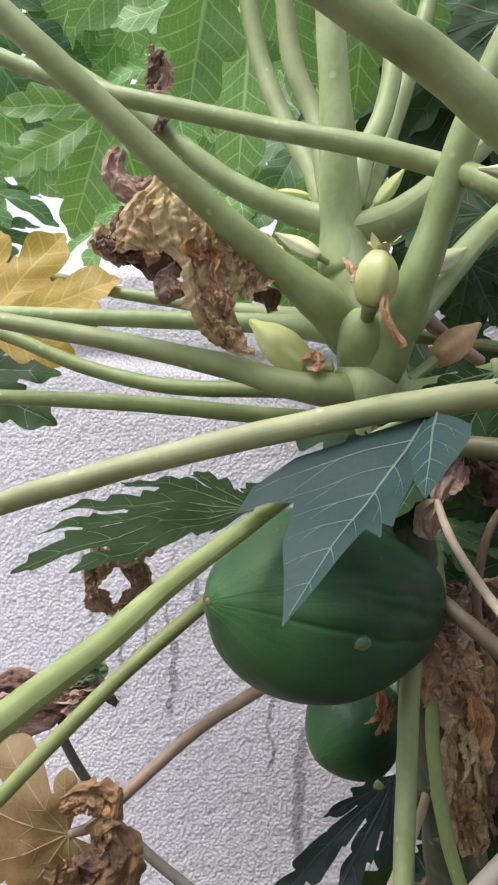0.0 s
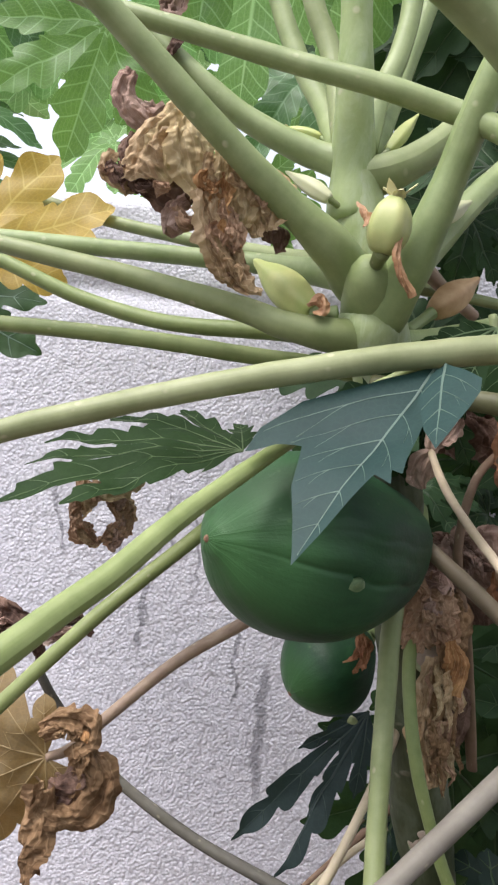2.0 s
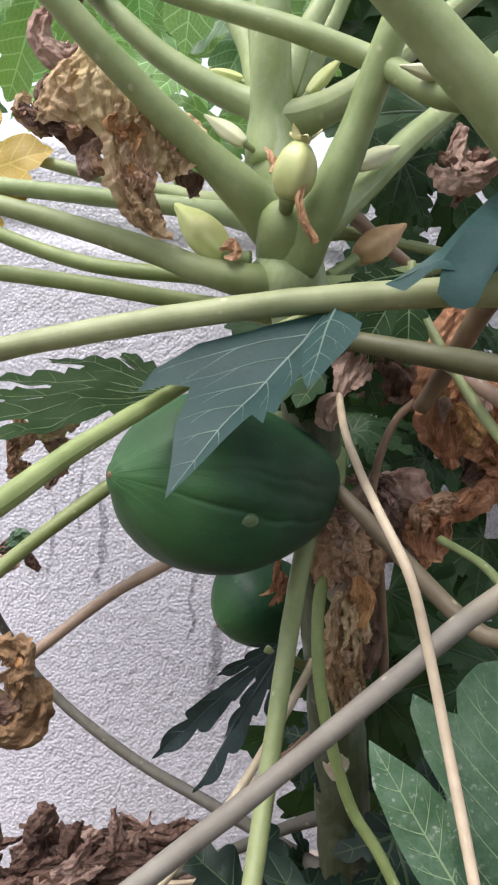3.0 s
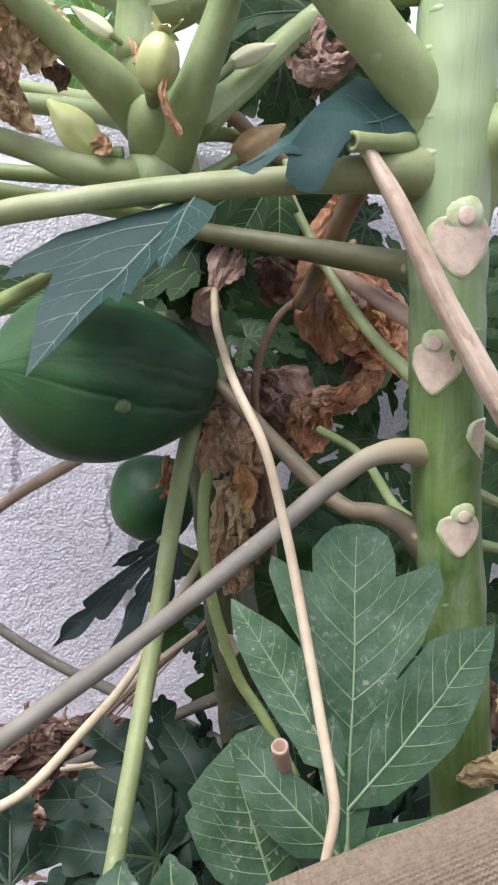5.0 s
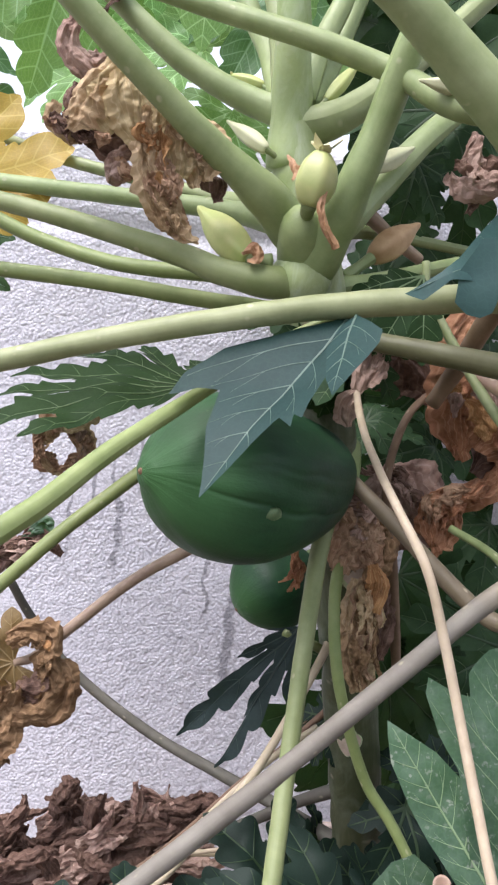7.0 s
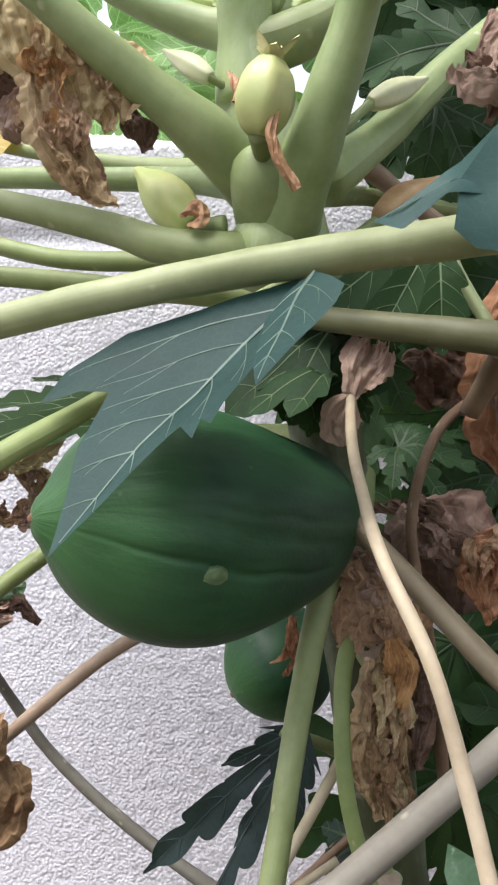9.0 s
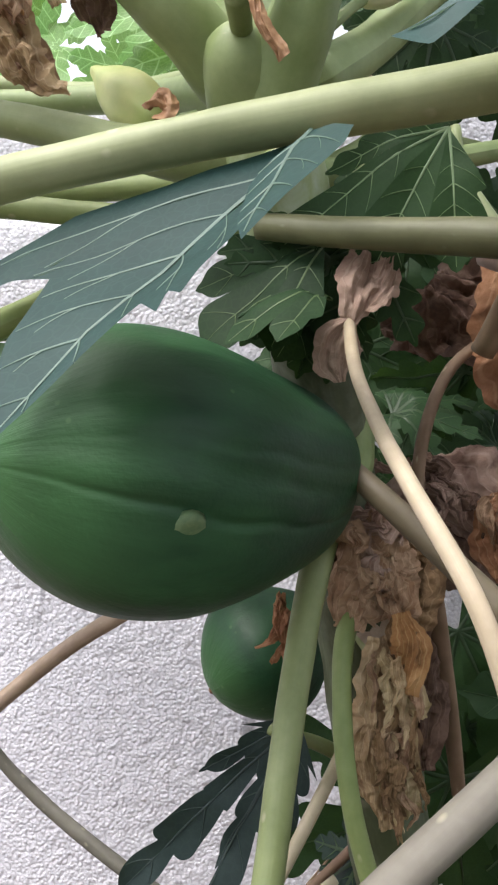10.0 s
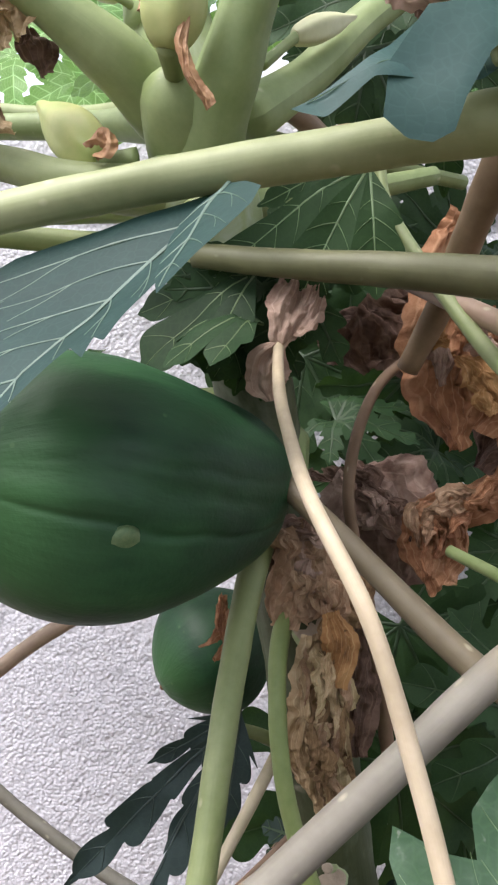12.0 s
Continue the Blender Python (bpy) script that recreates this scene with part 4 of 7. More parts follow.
stalk(tree1, [(0.296, 0.960, 1.111), (0.250, 0.970, 1.058), (0.165, 0.980, 0.972), (0.071, 0.990, 0.871), (-0.024, 1.000, 0.788)], [0.0050, 0.0045, 0.0040, 0.0040, 0.004], STALK_DEAD, "thin dead brown stalk")
stalk(tree1, [(0.302, 0.970, 0.971), (0.248, 1.000, 0.932), (0.166, 1.020, 0.881), (0.075, 1.040, 0.829)], [0.010, 0.0085, 0.0080, 0.007], STALK_GREY, "grey-brown leaf stalk")
stalk(tree1, [(0.267, 1.000, 0.846), (0.184, 1.020, 0.839), (0.076, 1.020, 0.839)], [0.006, 0.0055, 0.005], STALK_STRAW, "thin dead straw-coloured stalk")
stalk(tree1, [(0.259, 1.000, 0.825), (0.185, 1.020, 0.802), (0.093, 1.020, 0.785)], [0.005, 0.0055, 0.005], STALK_PINK, "thin dead pale stalk")

for pa, pb, pc, r0, m0 in (((0.252, 0.900, 1.094), (0.179, 0.900, 1.033), (0.025, 0.880, 0.882), 0.0042, STALK_STRAW), ((0.265, 0.980, 0.862), (0.167, 0.980, 0.872), (0.072, 0.980, 0.860), 0.0035, STALK_STRAW), ((0.257, 0.970, 0.849), (0.168, 0.960, 0.843), (0.051, 0.960, 0.826), 0.003, STALK_PINK),
                           ((0.285, 1.000, 1.080), (0.213, 1.000, 1.004), (0.117, 1.020, 0.883), 0.0016, STALK_DEAD), ((0.273, 1.050, 1.044), (0.207, 1.050, 0.964), (0.124, 1.050, 0.871), 0.0012, STALK_DEAD)):
    stalk(tree1, [pa, pb, pc], [r0, r0, r0 * 0.8], m0, "thin dead stalk")


STEM_LINES = {}


def scar(owner, at, normal, size, bud=True):
    """The shield-shaped mark that a fallen leaf leaves on a stem, with a ridge above and the bud's round mark."""
    nrm = Vector(normal).normalized()
    axis, radius = min(STEM_LINES[owner.name], key=lambda q: abs(q[0].z - at[2]))
    c = Vector((axis.x, axis.y, at[2])) + Vector((nrm.x, nrm.y, 0)).normalized() * (radius + 0.0014)
    up = (Vector((0, 0, 1)) - nrm * nrm.z).normalized()
    side = up.cross(nrm)
    def outline(k, s):
        a = 2 * math.pi * k / 28
        x = math.sin(a) * 0.95
        y = math.cos(a)
        y = y * 0.72 + (0.20 * abs(x) if y > 0 else 0) - (0.42 * (1 - x * x) if y < 0 else 0)
        if y < 0:
            x *= 1 - 0.34 * min(1.0, abs(y)) ** 1.3
        x += 0.05 * noise.noise(Vector((a * 1.3, size * 900, 0)))
        y += 0.05 * noise.noise(Vector((a * 1.3, size * 900, 5)))
        return x * s, y * s
    P, F, I = [], [], []
    rings = [(1.16, -0.0045, 1), (1.06, -0.0006, 1), (1.0, 0.0004, 0), (0.86, -0.0003, 0), (0.4, 0.0002, 0)]
    for s, h, _ in rings:
        for k in range(28):
            x, y = outline(k, size * s)
            sag = x * x / (2 * radius)
            P.append(c + side * x + up * y + nrm * (h - sag + 0.0008 * noise.noise(Vector((x * 300, y * 300, size)))))
    for i in range(len(rings) - 1):
        for k in range(28):
            F.append((i * 28 + k, i * 28 + (k + 1) % 28, (i + 1) * 28 + (k + 1) % 28, (i + 1) * 28 + k))
            I.append(1 if i < 2 else 0)
    F.append(tuple(4 * 28 + k for k in range(28)))
    I.append(0)
    ob = part("leaf_scar", (P, F, None, I), [SCAR, SCAR_RIM], owner, "pale shield-shaped leaf scar")
    if bud:
        q = c + up * size * 0.74
        part("bud_cushion", turned(q + up * size * 0.10 - nrm * 0.010, q + up * size * 0.10 + nrm * 0.0016, curve_profile([(0, size * 0.72), (0.6, size * 0.62), (0.9, size * 0.42), (1, size * 0.08)], 8), 18, lump=0.12), SCAR_RIM, ob, "pale green swelling above the scar")
        part("bud_scar", turned(q - nrm * 0.004, q + nrm * 0.0030, curve_profile([(0, size * 0.33), (0.85, size * 0.31), (0.95, size * 0.27), (1, size * 0.20)], 8), 16, lump=0.12), SCAR, ob, "small round bud scar")
    return ob


STEM_LINES[trunk1.name] = along([(0.385, 1.03, 0.5), (0.345, 0.99, 0.85), (0.311, 0.945, 1.064), (0.272, 0.920, 1.290)], [0.044, 0.038, 0.036, 0.035], 120)
scar(trunk1, (0.284, 0.905, 1.070), (-0.35, -1, 0), 0.017)
scar(trunk1, (0.276, 0.865, 1.312), (0.4, -1, 0.1), 0.026)


# ---- buds and small fruit in the crown ----
def bud(owner, base, tip, r, mat, label, stem=None, crown=None, curls=0, pointed=False):
    b, t = Vector(base), Vector(tip)
    if pointed:
        prof = [(0, r * 0.45), (0.14, r * 0.82), (0.36, r), (0.62, r * 0.78), (0.85, r * 0.34), (1, r * 0.05)]
    else:
        prof = [(0, r * 0.35), (0.12, r * 0.75), (0.4, r), (0.75, r * 0.86), (0.95, r * 0.5), (1, r * 0.3)]
    body = part("bud", turned(b, t, curve_profile(prof, 18), 30, 5, 0.07, lump=0.03), mat, owner, label)
    d = (t - b).normalized()
    if stem is not None:
        part("bud_stalk", tube([stem, (Vector(stem) * 0.4 + b * 0.6), b + d * 0.003], [r * 0.42, r * 0.36, r * 0.42], 10), STALK, body)
    if crown is not None:
        n = d.orthogonal().normalized()
        for k in range(5):
            q = Matrix.Rotation(k * 2 * math.pi / 5 + 0.4, 3, d) @ n
            m = d.cross(q)
            L = crown * (0.8 + 0.4 * ((k * 37) % 10) / 10)
            P = []
            for f, w in ((0, 0.5), (0.35, 1), (0.7, 0.7), (1, 0.12)):
                c = t - d * 0.003 + q * (L * (0.10 + 0.62 * f)) + d * (L * (0.10 + 0.72 * f - 0.35 * f * f * (k % 2)))
                for s in (-1, 0, 1):
                    P.append(c + m * (s * w * crown * 0.34) + d * (0.0012 if s == 0 else 0))
            F = [(i * 3 + j, i * 3 + j + 1, i * 3 + j + 4, i * 3 + j + 3) for i in range(3) for j in range(2)]
            k0 = len(P)
            P += [p - d * 0.0014 for p in P]
            F += [tuple(a + k0 for a in reversed(f)) for f in F]
            part("sepal", (P, F, None, None), PETAL, body, "yellow flower remnant")
    return body


pod = bud(tree1, (0.171, 0.732, 1.719), (0.180, 0.724, 1.772), 0.0205, POD_YELLOW, "yellow-green young fruit with a dried flower on its end", (0.176, 0.800, 1.716), 0.021)
part("withered_petal", withered([(0.187, 0.720, 1.737), (0.182, 0.715, 1.714), (0.186, 0.715, 1.695), (0.198, 0.720, 1.676)], [0.003, 0.005, 0.004, 0.005], 2.5, 1.0, 0.002, 3), CURL, pod, "curled orange-brown withered petal")
part("withered_petal", withered([(0.150, 0.750, 1.771), (0.155, 0.735, 1.757), (0.151, 0.735, 1.744)], [0.003, 0.006, 0.004], 2.5, 1.0, 0.002, 4), CURL, pod, "curled brown withered petal")
bl = bud(tree1, (0.118, 0.805, 1.672), (0.057, 0.858, 1.737), 0.0205, POD_GREEN, "pointed yellow-green young fruit", (0.143, 0.800, 1.672), None, pointed=True)
part("withered_petal", withered([(0.109, 0.785, 1.676), (0.119, 0.780, 1.684), (0.123, 0.780, 1.672), (0.115, 0.782, 1.667)], [0.004, 0.008, 0.007, 0.004], 2.6, 1.2, 0.003, 5), CURL, bl, "curled red-brown withered petal")
bud(tree1, (0.278, 0.910, 1.702), (0.345, 0.940, 1.756), 0.0190, POD_BROWN, "pointed tan withered bud", (0.239, 0.880, 1.671), None, pointed=True)
bud(tree1, (0.129, 0.800, 1.791), (0.084, 0.830, 1.828), 0.0095, POD_CREAM, "slim cream flower bud", (0.145, 0.810, 1.785), None, pointed=True)
bud(tree1, (0.195, 0.830, 1.860), (0.238, 0.870, 1.922), 0.0085, POD_GREEN, "slim green flower bud", (0.181, 0.820, 1.843), None, pointed=True)
bud(tree1, (0.125, 0.860, 1.881), (0.087, 0.880, 1.895), 0.0070, POD_GREEN, "small green flower bud", (0.141, 0.850, 1.864), 0.007)
bud(tree1, (0.266, 0.880, 1.803), (0.327, 0.930, 1.848), 0.0120, POD_CREAM, "slim cream flower bud", (0.238, 0.860, 1.770), None, pointed=True)


# ---- fruit ----
def papaya(base, tip, r, label, creases, turn, at_stem, swell, bow):
    t = thing("papaya_fruit", base, label, "papaya", "papaya fruit on the tree")
    shares = (0, 0.03, 0.10, 0.22, 0.38, 0.56, 0.74, 0.89, 0.97, 1)
    prof = curve_profile([(f, r * w) for f, w in zip(shares, swell)], 64)
    b, e = Vector(base), Vector(tip)
    # the profile runs from the blossom end to the stalk
    skin = part("skin", turned(e, b, prof, 300, 5, 0.022, lump=0.016, crease=creases, turn=turn, bow=bow), FRUIT, t)
    d = (e - b).normalized()
    part("blossom_scar", turned(e - d * 0.006, e + d * 0.0015, [(0, 0.0055), (0.6, 0.005), (1, 0.002)], 14, lump=0.3), FRUIT_TIP, t, "brown blossom scar")
    part("fruit_stalk", tube([b + d * 0.008, b - d * 0.015, Vector(at_stem)], [r * 0.22, r * 0.17, r * 0.2], 14), STALK, t)
    return t, skin


fruit1, skin1 = papaya((0.2449, 0.8531, 1.4307), (0.0173, 0.700, 1.4423), 0.0905, "large ripening papaya with dark green waxy ribbed skin", ((92, 30), (72, 14)), 68, (0.262, 0.895, 1.465), (0.02, 0.24, 0.63, 0.93, 1, 0.885, 0.73, 0.56, 0.36, 0.24), (0.021, -0.0042, -0.0068))
SPOT = min((skin1.matrix_local @ v.co + Vector((0.2449, 0.8531, 1.4307)) for v in skin1.data.vertices), key=lambda p: (p - Vector((0.1515, 0.672, 1.4065))).length)
SPOT_N = Vector((0.36, -0.80, -0.48)).normalized()
part("skin_scab", turned(SPOT - SPOT_N * 0.004, SPOT + SPOT_N * 0.0008, [(0, 0.0100), (0.75, 0.0080), (1, 0.0030)], 16, lump=0.5), SCAB, fruit1, "pale round scab")
fruit2, skin2 = papaya((0.248, 1.030, 1.284), (0.1431, 0.9921, 1.2171), 0.0651, "smaller dark green papaya that hangs under the large one", (), 70, (0.275, 0.940, 1.310), (0.02, 0.30, 0.57, 0.83, 1, 0.97, 0.79, 0.53, 0.35, 0.24), (0, 0.0066, 0))
part("dry_calyx", joined(*[withered([(0.206, 0.890, 1.328), Vector((0.205, 0.875, 1.317)) + Vector((0.006 * math.sin(k * 2), 0.004 * math.cos(k * 3), -0.004 * k)), Vector((0.199, 0.880, 1.301)) + Vector((0.010 * math.sin(k * 2.4), 0, -0.005 * k))], [0.003, 0.006, 0.003], 2.8, 1.6, 0.006, 20 + k) for k in range(5)]), DRY_ORANGE, fruit2, "shrivelled red-brown flower remains")


# ---- the papaya tree in front ----
tree2 = thing("papaya_tree", (0.60, 0.68, 0.0), "papaya tree with scarred green stem and thick leaf stalks", "tree", "papaya trees")
trunk2 = stalk(tree2, [(0.60, 0.68, -0.03), (0.575, 0.67, 0.5), (0.54, 0.655, 0.85), (0.493, 0.645, 1.200), (0.474, 0.640, 1.310), (0.460, 0.640, 1.479), (0.451, 0.640, 1.613), (0.447, 0.640, 1.689), (0.446, 0.640, 1.788), (0.445, 0.640, 1.911)],
               [0.042, 0.038, 0.034, 0.0325, 0.0335, 0.0360, 0.0380, 0.0395, 0.037, 0.030], TRUNK, "green papaya stem with leaf scars", "trunk", sides=26, count=90, lump=0.032)
STEM_LINES[trunk2.name] = along([(0.54, 0.655, 0.85), (0.493, 0.645, 1.200), (0.474, 0.640, 1.310), (0.460, 0.640, 1.479), (0.451, 0.640, 1.613), (0.447, 0.640, 1.689)], [0.034, 0.0325, 0.0335, 0.0360, 0.0380, 0.0395], 200)
scar(trunk2, (0.449, 0.602, 1.578), (-0.02, -1, 0), 0.0285)
scar(trunk2, (0.428, 0.610, 1.466), (-0.85, -1, 0), 0.0245)
scar(trunk2, (0.487, 0.618, 1.399), (0.77, -0.64, 0), 0.0205, False)
scar(trunk2, (0.468, 0.606, 1.306), (0.02, -1, 0), 0.0205)
stalk(tree2, [(0.473, 0.678, 1.537), (0.450, 0.658, 1.621), (0.426, 0.647, 1.686), (0.392, 0.628, 1.727), (0.215, 0.585, 1.863), (0.153, 0.560, 1.889), (0.106, 0.550, 1.916), (0.044, 0.530, 1.945)], [0.022, 0.034, 0.037, 0.033, 0.0240, 0.0215, 0.0212, 0.020], STALK_PALE, sides=20, thin=0.8)
stalk(tree2, [(0.481, 0.678, 1.497), (0.471, 0.660, 1.579), (0.472, 0.648, 1.642), (0.485, 0.630, 1.675), (0.511, 0.600, 1.683), (0.541, 0.550, 1.686), (0.596, 0.520, 1.707)], [0.020, 0.028, 0.0320, 0.0285, 0.0235, 0.0215, 0.020], STALK, sides=20)
stalk(tree2, [(0.468, 0.650, 1.618), (0.527, 0.680, 1.644), (0.636, 0.720, 1.674)], [0.019, 0.0145, 0.0135], STALK)
stalk(tree2, [(0.472, 0.635, 1.695), (0.494, 0.620, 1.715), (0.533, 0.600, 1.743)], [0.014, 0.0090, 0.0085], STALK_PALE)
stalk(tree2, [(0.467, 0.640, 1.769), (0.516, 0.640, 1.791), (0.581, 0.640, 1.834)], [0.026, 0.0220, 0.020], STALK_PALE)
stalk(tree2, [(0.462, 0.655, 1.646), (0.428, 0.642, 1.641), (0.390, 0.625, 1.636), (0.347, 0.625, 1.631), (0.298, 0.640, 1.626), (0.185, 0.655, 1.612), (0.082, 0.660, 1.592), (-0.022, 0.670, 1.568), (-0.128, 0.680, 1.539), (-0.203, 0.690, 1.516)], [0.034, 0.0290, 0.0200, 0.0165, 0.0135, 0.0120, 0.0115, 0.0110, 0.0106, 0.010], STALK_LIGHT, "long light green leaf stalk", sides=20, count=80)
stalk(tree2, [(0.447, 0.650, 1.554), (0.416, 0.690, 1.562), (0.382, 0.720, 1.570), (0.332, 0.740, 1.578), (0.287, 0.765, 1.586), (0.234, 0.790, 1.595), (0.185, 0.810, 1.604)], [0.022, 0.0155, 0.0140, 0.0125, 0.0115, 0.0105, 0.009], STALK_OLIVE, "olive green leaf stalk")
stalk(tree2, [(0.482, 0.655, 1.368), (0.451, 0.640, 1.375), (0.414, 0.620, 1.382), (0.381, 0.612, 1.376), (0.354, 0.610, 1.358), (0.328, 0.610, 1.336), (0.285, 0.600, 1.302), (0.174, 0.560, 1.225), (0.087, 0.520, 1.174), (0.021, 0.490, 1.136), (-0.065, 0.460, 1.079)], [0.016, 0.0195, 0.0160, 0.0130, 0.0125, 0.0120, 0.0115, 0.0108, 0.0105, 0.0100, 0.0095], STALK_ELBOW, "long grey-brown leaf stalk with a yellowish bent base", sides=18, count=70, thin=0.78)
stalk(tree2, [(0.459, 0.650, 1.278), (0.430, 0.650, 1.304), (0.407, 0.665, 1.311), (0.383, 0.685, 1.311), (0.351, 0.710, 1.335), (0.306, 0.750, 1.380), (0.262, 0.790, 1.423), (0.216, 0.850, 1.465)], [0.019, 0.0135, 0.0110, 0.0105, 0.0105, 0.0100, 0.0095, 0.009], STALK_KHAKI, "bent khaki leaf stalk", thin=0.88)
stalk(tree2, [(0.436, 0.650, 1.500), (0.409, 0.740, 1.536), (0.378, 0.800, 1.568), (0.354, 0.850, 1.593)], [0.010, 0.0085, 0.0080, 0.007], STALK_BROWN)
stalk(tree2, [(0.441, 0.650, 1.442), (0.406, 0.720, 1.494), (0.381, 0.780, 1.549), (0.341, 0.850, 1.647), (0.335, 0.865, 1.695)], [0.008, 0.0062, 0.0060, 0.0055, 0.005], STALK_PALE)
stalk(tree2, [(0.449, 0.660, 1.299), (0.437, 0.700, 1.315), (0.423, 0.780, 1.354), (0.390, 0.850, 1.374)], [0.008, 0.0055, 0.0052, 0.005], STALK)
stalk(tree2, [(0.503, 0.670, 1.336), (0.561, 0.700, 1.314), (0.662, 0.750, 1.277)], [0.009, 0.0062, 0.006], STALK)
stalk(tree2, [(0.508, 0.670, 1.278), (0.566, 0.700, 1.264), (0.666, 0.750, 1.233)], [0.008, 0.0058, 0.006], STALK)
stalk(tree2, [(0.501, 0.670, 1.402), (0.563, 0.700, 1.372), (0.657, 0.750, 1.320)], [0.008, 0.0060, 0.006], STALK)
stalk(tree2, [(0.355, 0.600, 1.650), (0.384, 0.585, 1.599), (0.422, 0.575, 1.528), (0.466, 0.565, 1.456), (0.515, 0.555, 1.382), (0.575, 0.550, 1.294)], [0.0075, 0.0105, 0.0125, 0.0135, 0.0140, 0.014], STALK_PINK, "flat pinkish dead leaf stalk", flat=0.55, sides=28, thin=1.55)
stub = stalk(tree2, [(0.403, 0.630, 1.662), (0.374, 0.605, 1.656), (0.352, 0.592, 1.652), (0.338, 0.585, 1.650)], [0.012, 0.0080, 0.0082, 0.0088], STALK, "cut green stalk stub", "stalk_stub", hollow=0.55)
bud(tree2, (0.302, 0.660, 1.820), (0.255, 0.660, 1.825), 0.0075, POD_CREAM, "slim cream flower bud", (0.326, 0.650, 1.810), None, pointed=True)
# a stalk that crosses the crown behind
stalk(tree2, [(0.451, 0.650, 1.812), (0.311, 0.660, 1.802), (0.250, 0.725, 1.855), (0.167, 0.750, 1.890), (0.077, 0.780, 1.922), (-0.031, 0.800, 1.955), (-0.114, 0.820, 1.984), (-0.214, 0.840, 2.028), (-0.379, 0.860, 2.113)], [0.016, 0.0130, 0.0122, 0.0118, 0.0115, 0.0110, 0.0105, 0.010, 0.009], STALK, sides=16)

stalk(tree2, [(0.417, 0.720, 1.699), (0.402, 0.735, 1.677), (0.394, 0.760, 1.646), (0.391, 0.800, 1.621), (0.383, 0.850, 1.575), (0.362, 0.880, 1.524)], [0.013, 0.013, 0.013, 0.0125, 0.0115, 0.010], STALK_DEAD, "dead brown leaf stalk of the orange withered leaf")


# ---- leaves ----
def blade(owner, mats, name="leaf_blade", label="", **kw):
    P, F, U, I = leaf(**kw)
    ob = None
    for idx, nm in ((0, name), (1, "leaf_venation")):
        use = [f for f, i in zip(F, I) if i == idx]
        if not use:
            continue
        keep = sorted({a for f in use for a in f})
        at = {a: k for k, a in enumerate(keep)}
        geo = ([P[a] for a in keep], [tuple(at[a] for a in f) for f in use], [U[a] for a in keep], None)
        if idx == 0:
            ob = part(name, geo, mats[0], owner, label)
        else:
            part("leaf_venation", geo, mats[1], ob)
    return ob


# the blue-green leaf that hangs over the fruit
leafA = thing("papaya_leaf", (-0.134, 0.480, 1.369), "blue-green papaya leaf on a thick stalk, hanging over the large fruit", "leaf", "papaya leaves")
stalk(leafA, [(-0.134, 0.480, 1.369), (-0.085, 0.530, 1.405), (-0.049, 0.560, 1.431), (-0.010, 0.600, 1.465), (0.035, 0.640, 1.498), (0.083, 0.676, 1.532), (0.138, 0.688, 1.573), (0.206, 0.674, 1.611)], [0.0150, 0.0135, 0.0125, 0.0115, 0.0105, 0.0090, 0.0070, 0.006], STALK_SAGE, "light green leaf stalk", sides=18, thin=0.76)
blade(leafA, [LEAF_BLUE, VEIN_PALE], base=(0.207, 0.656, 1.605), tip=(0.074, 0.553, 1.443), up=(-0.511, -0.454, 0.73), lobes=[(0, 1)], sweep=40, bend=0.02, fold=(0.0, 0.40), wave=0.007, seed=4, teeth=3, fine=2.6, veins=3, vw=0.55,
      edge=(((0, 0.10), (0.08, 0.13), (0.2, 0.18), (0.254, 0.205), (0.32, 0.235), (0.367, 0.272), (0.412, 0.200), (0.435, 0.250), (0.50, 0.125), (0.67, 0.080), (0.845, 0.045), (1, 0)), ((0, 0.50), (0.105, 0.60), (0.235, 0.585), (0.245, 0.53), (0.256, 0.454), (0.318, 0.331), (0.447, 0.275), (0.57, 0.225), (0.742, 0.13), (0.9, 0.048), (1, 0))))
blade(leafA, [LEAF_BLUE, VEIN_PALE], base=(0.211, 0.646, 1.606), tip=(0.179, 0.562, 1.531), up=(-0.511, -0.454, 0.73), lobes=[(0, 1)], sweep=40, bend=0.05, fold=0.0, wave=0.005, seed=5, teeth=2, fine=1.6, veins=3, vw=0.55,
      edge=(((0, 0.43), (0.15, 0.42), (0.41, 0.31), (0.76, 0.136), (1, 0)), ((0, 0.15), (0.217, 0.26), (0.664, 0.15), (1, 0))))

# the blue-green leaf curled behind the front stem
blade(tree2, [LEAF_NIGHT, VEIN_PALE], label="curled dark blue-green leaf", base=(0.412, 0.632, 1.700), tip=(0.240, 0.580, 1.623), up=(0.11, -0.95, 0.30), lobes=[(0, 1)], sweep=70, bend=0.05, fold=(0.10, -0.25), wave=0.020, seed=9, teeth=3, fine=1.8, veins=2, vw=0.35,
              edge=(((0, 0.12), (0.1, 0.105), (0.32, 0.085), (0.50, 0.14), (0.58, 0.13), (0.67, 0.08), (0.79, 0.03), (0.92, 0.065), (1, 0)), ((0, 0.24), (0.03, 0.30), (0.195, 0.25), (0.44, 0.16), (0.68, 0.06), (0.81, 0.025), (1, 0))))
blade(tree2, [LEAF_NIGHT, VEIN_PALE], label="drooping dark blue-green lobe", base=(0.338, 0.592, 1.676), tip=(0.305, 0.570, 1.607), up=(0.10, -0.95, 0.29), lobes=[(0, 1)], sweep=60, bend=0.25, fold=0.0, wave=0.010, seed=10, teeth=2, fine=1.2, veins=0, vw=0.2,
      edge=(((0, 0.22), (0.31, 0.10), (0.66, 0.075), (0.85, 0.10), (1, 0)), ((0, 0.42), (0.40, 0.50), (0.8, 0.38), (0.95, 0.17), (1, 0))))

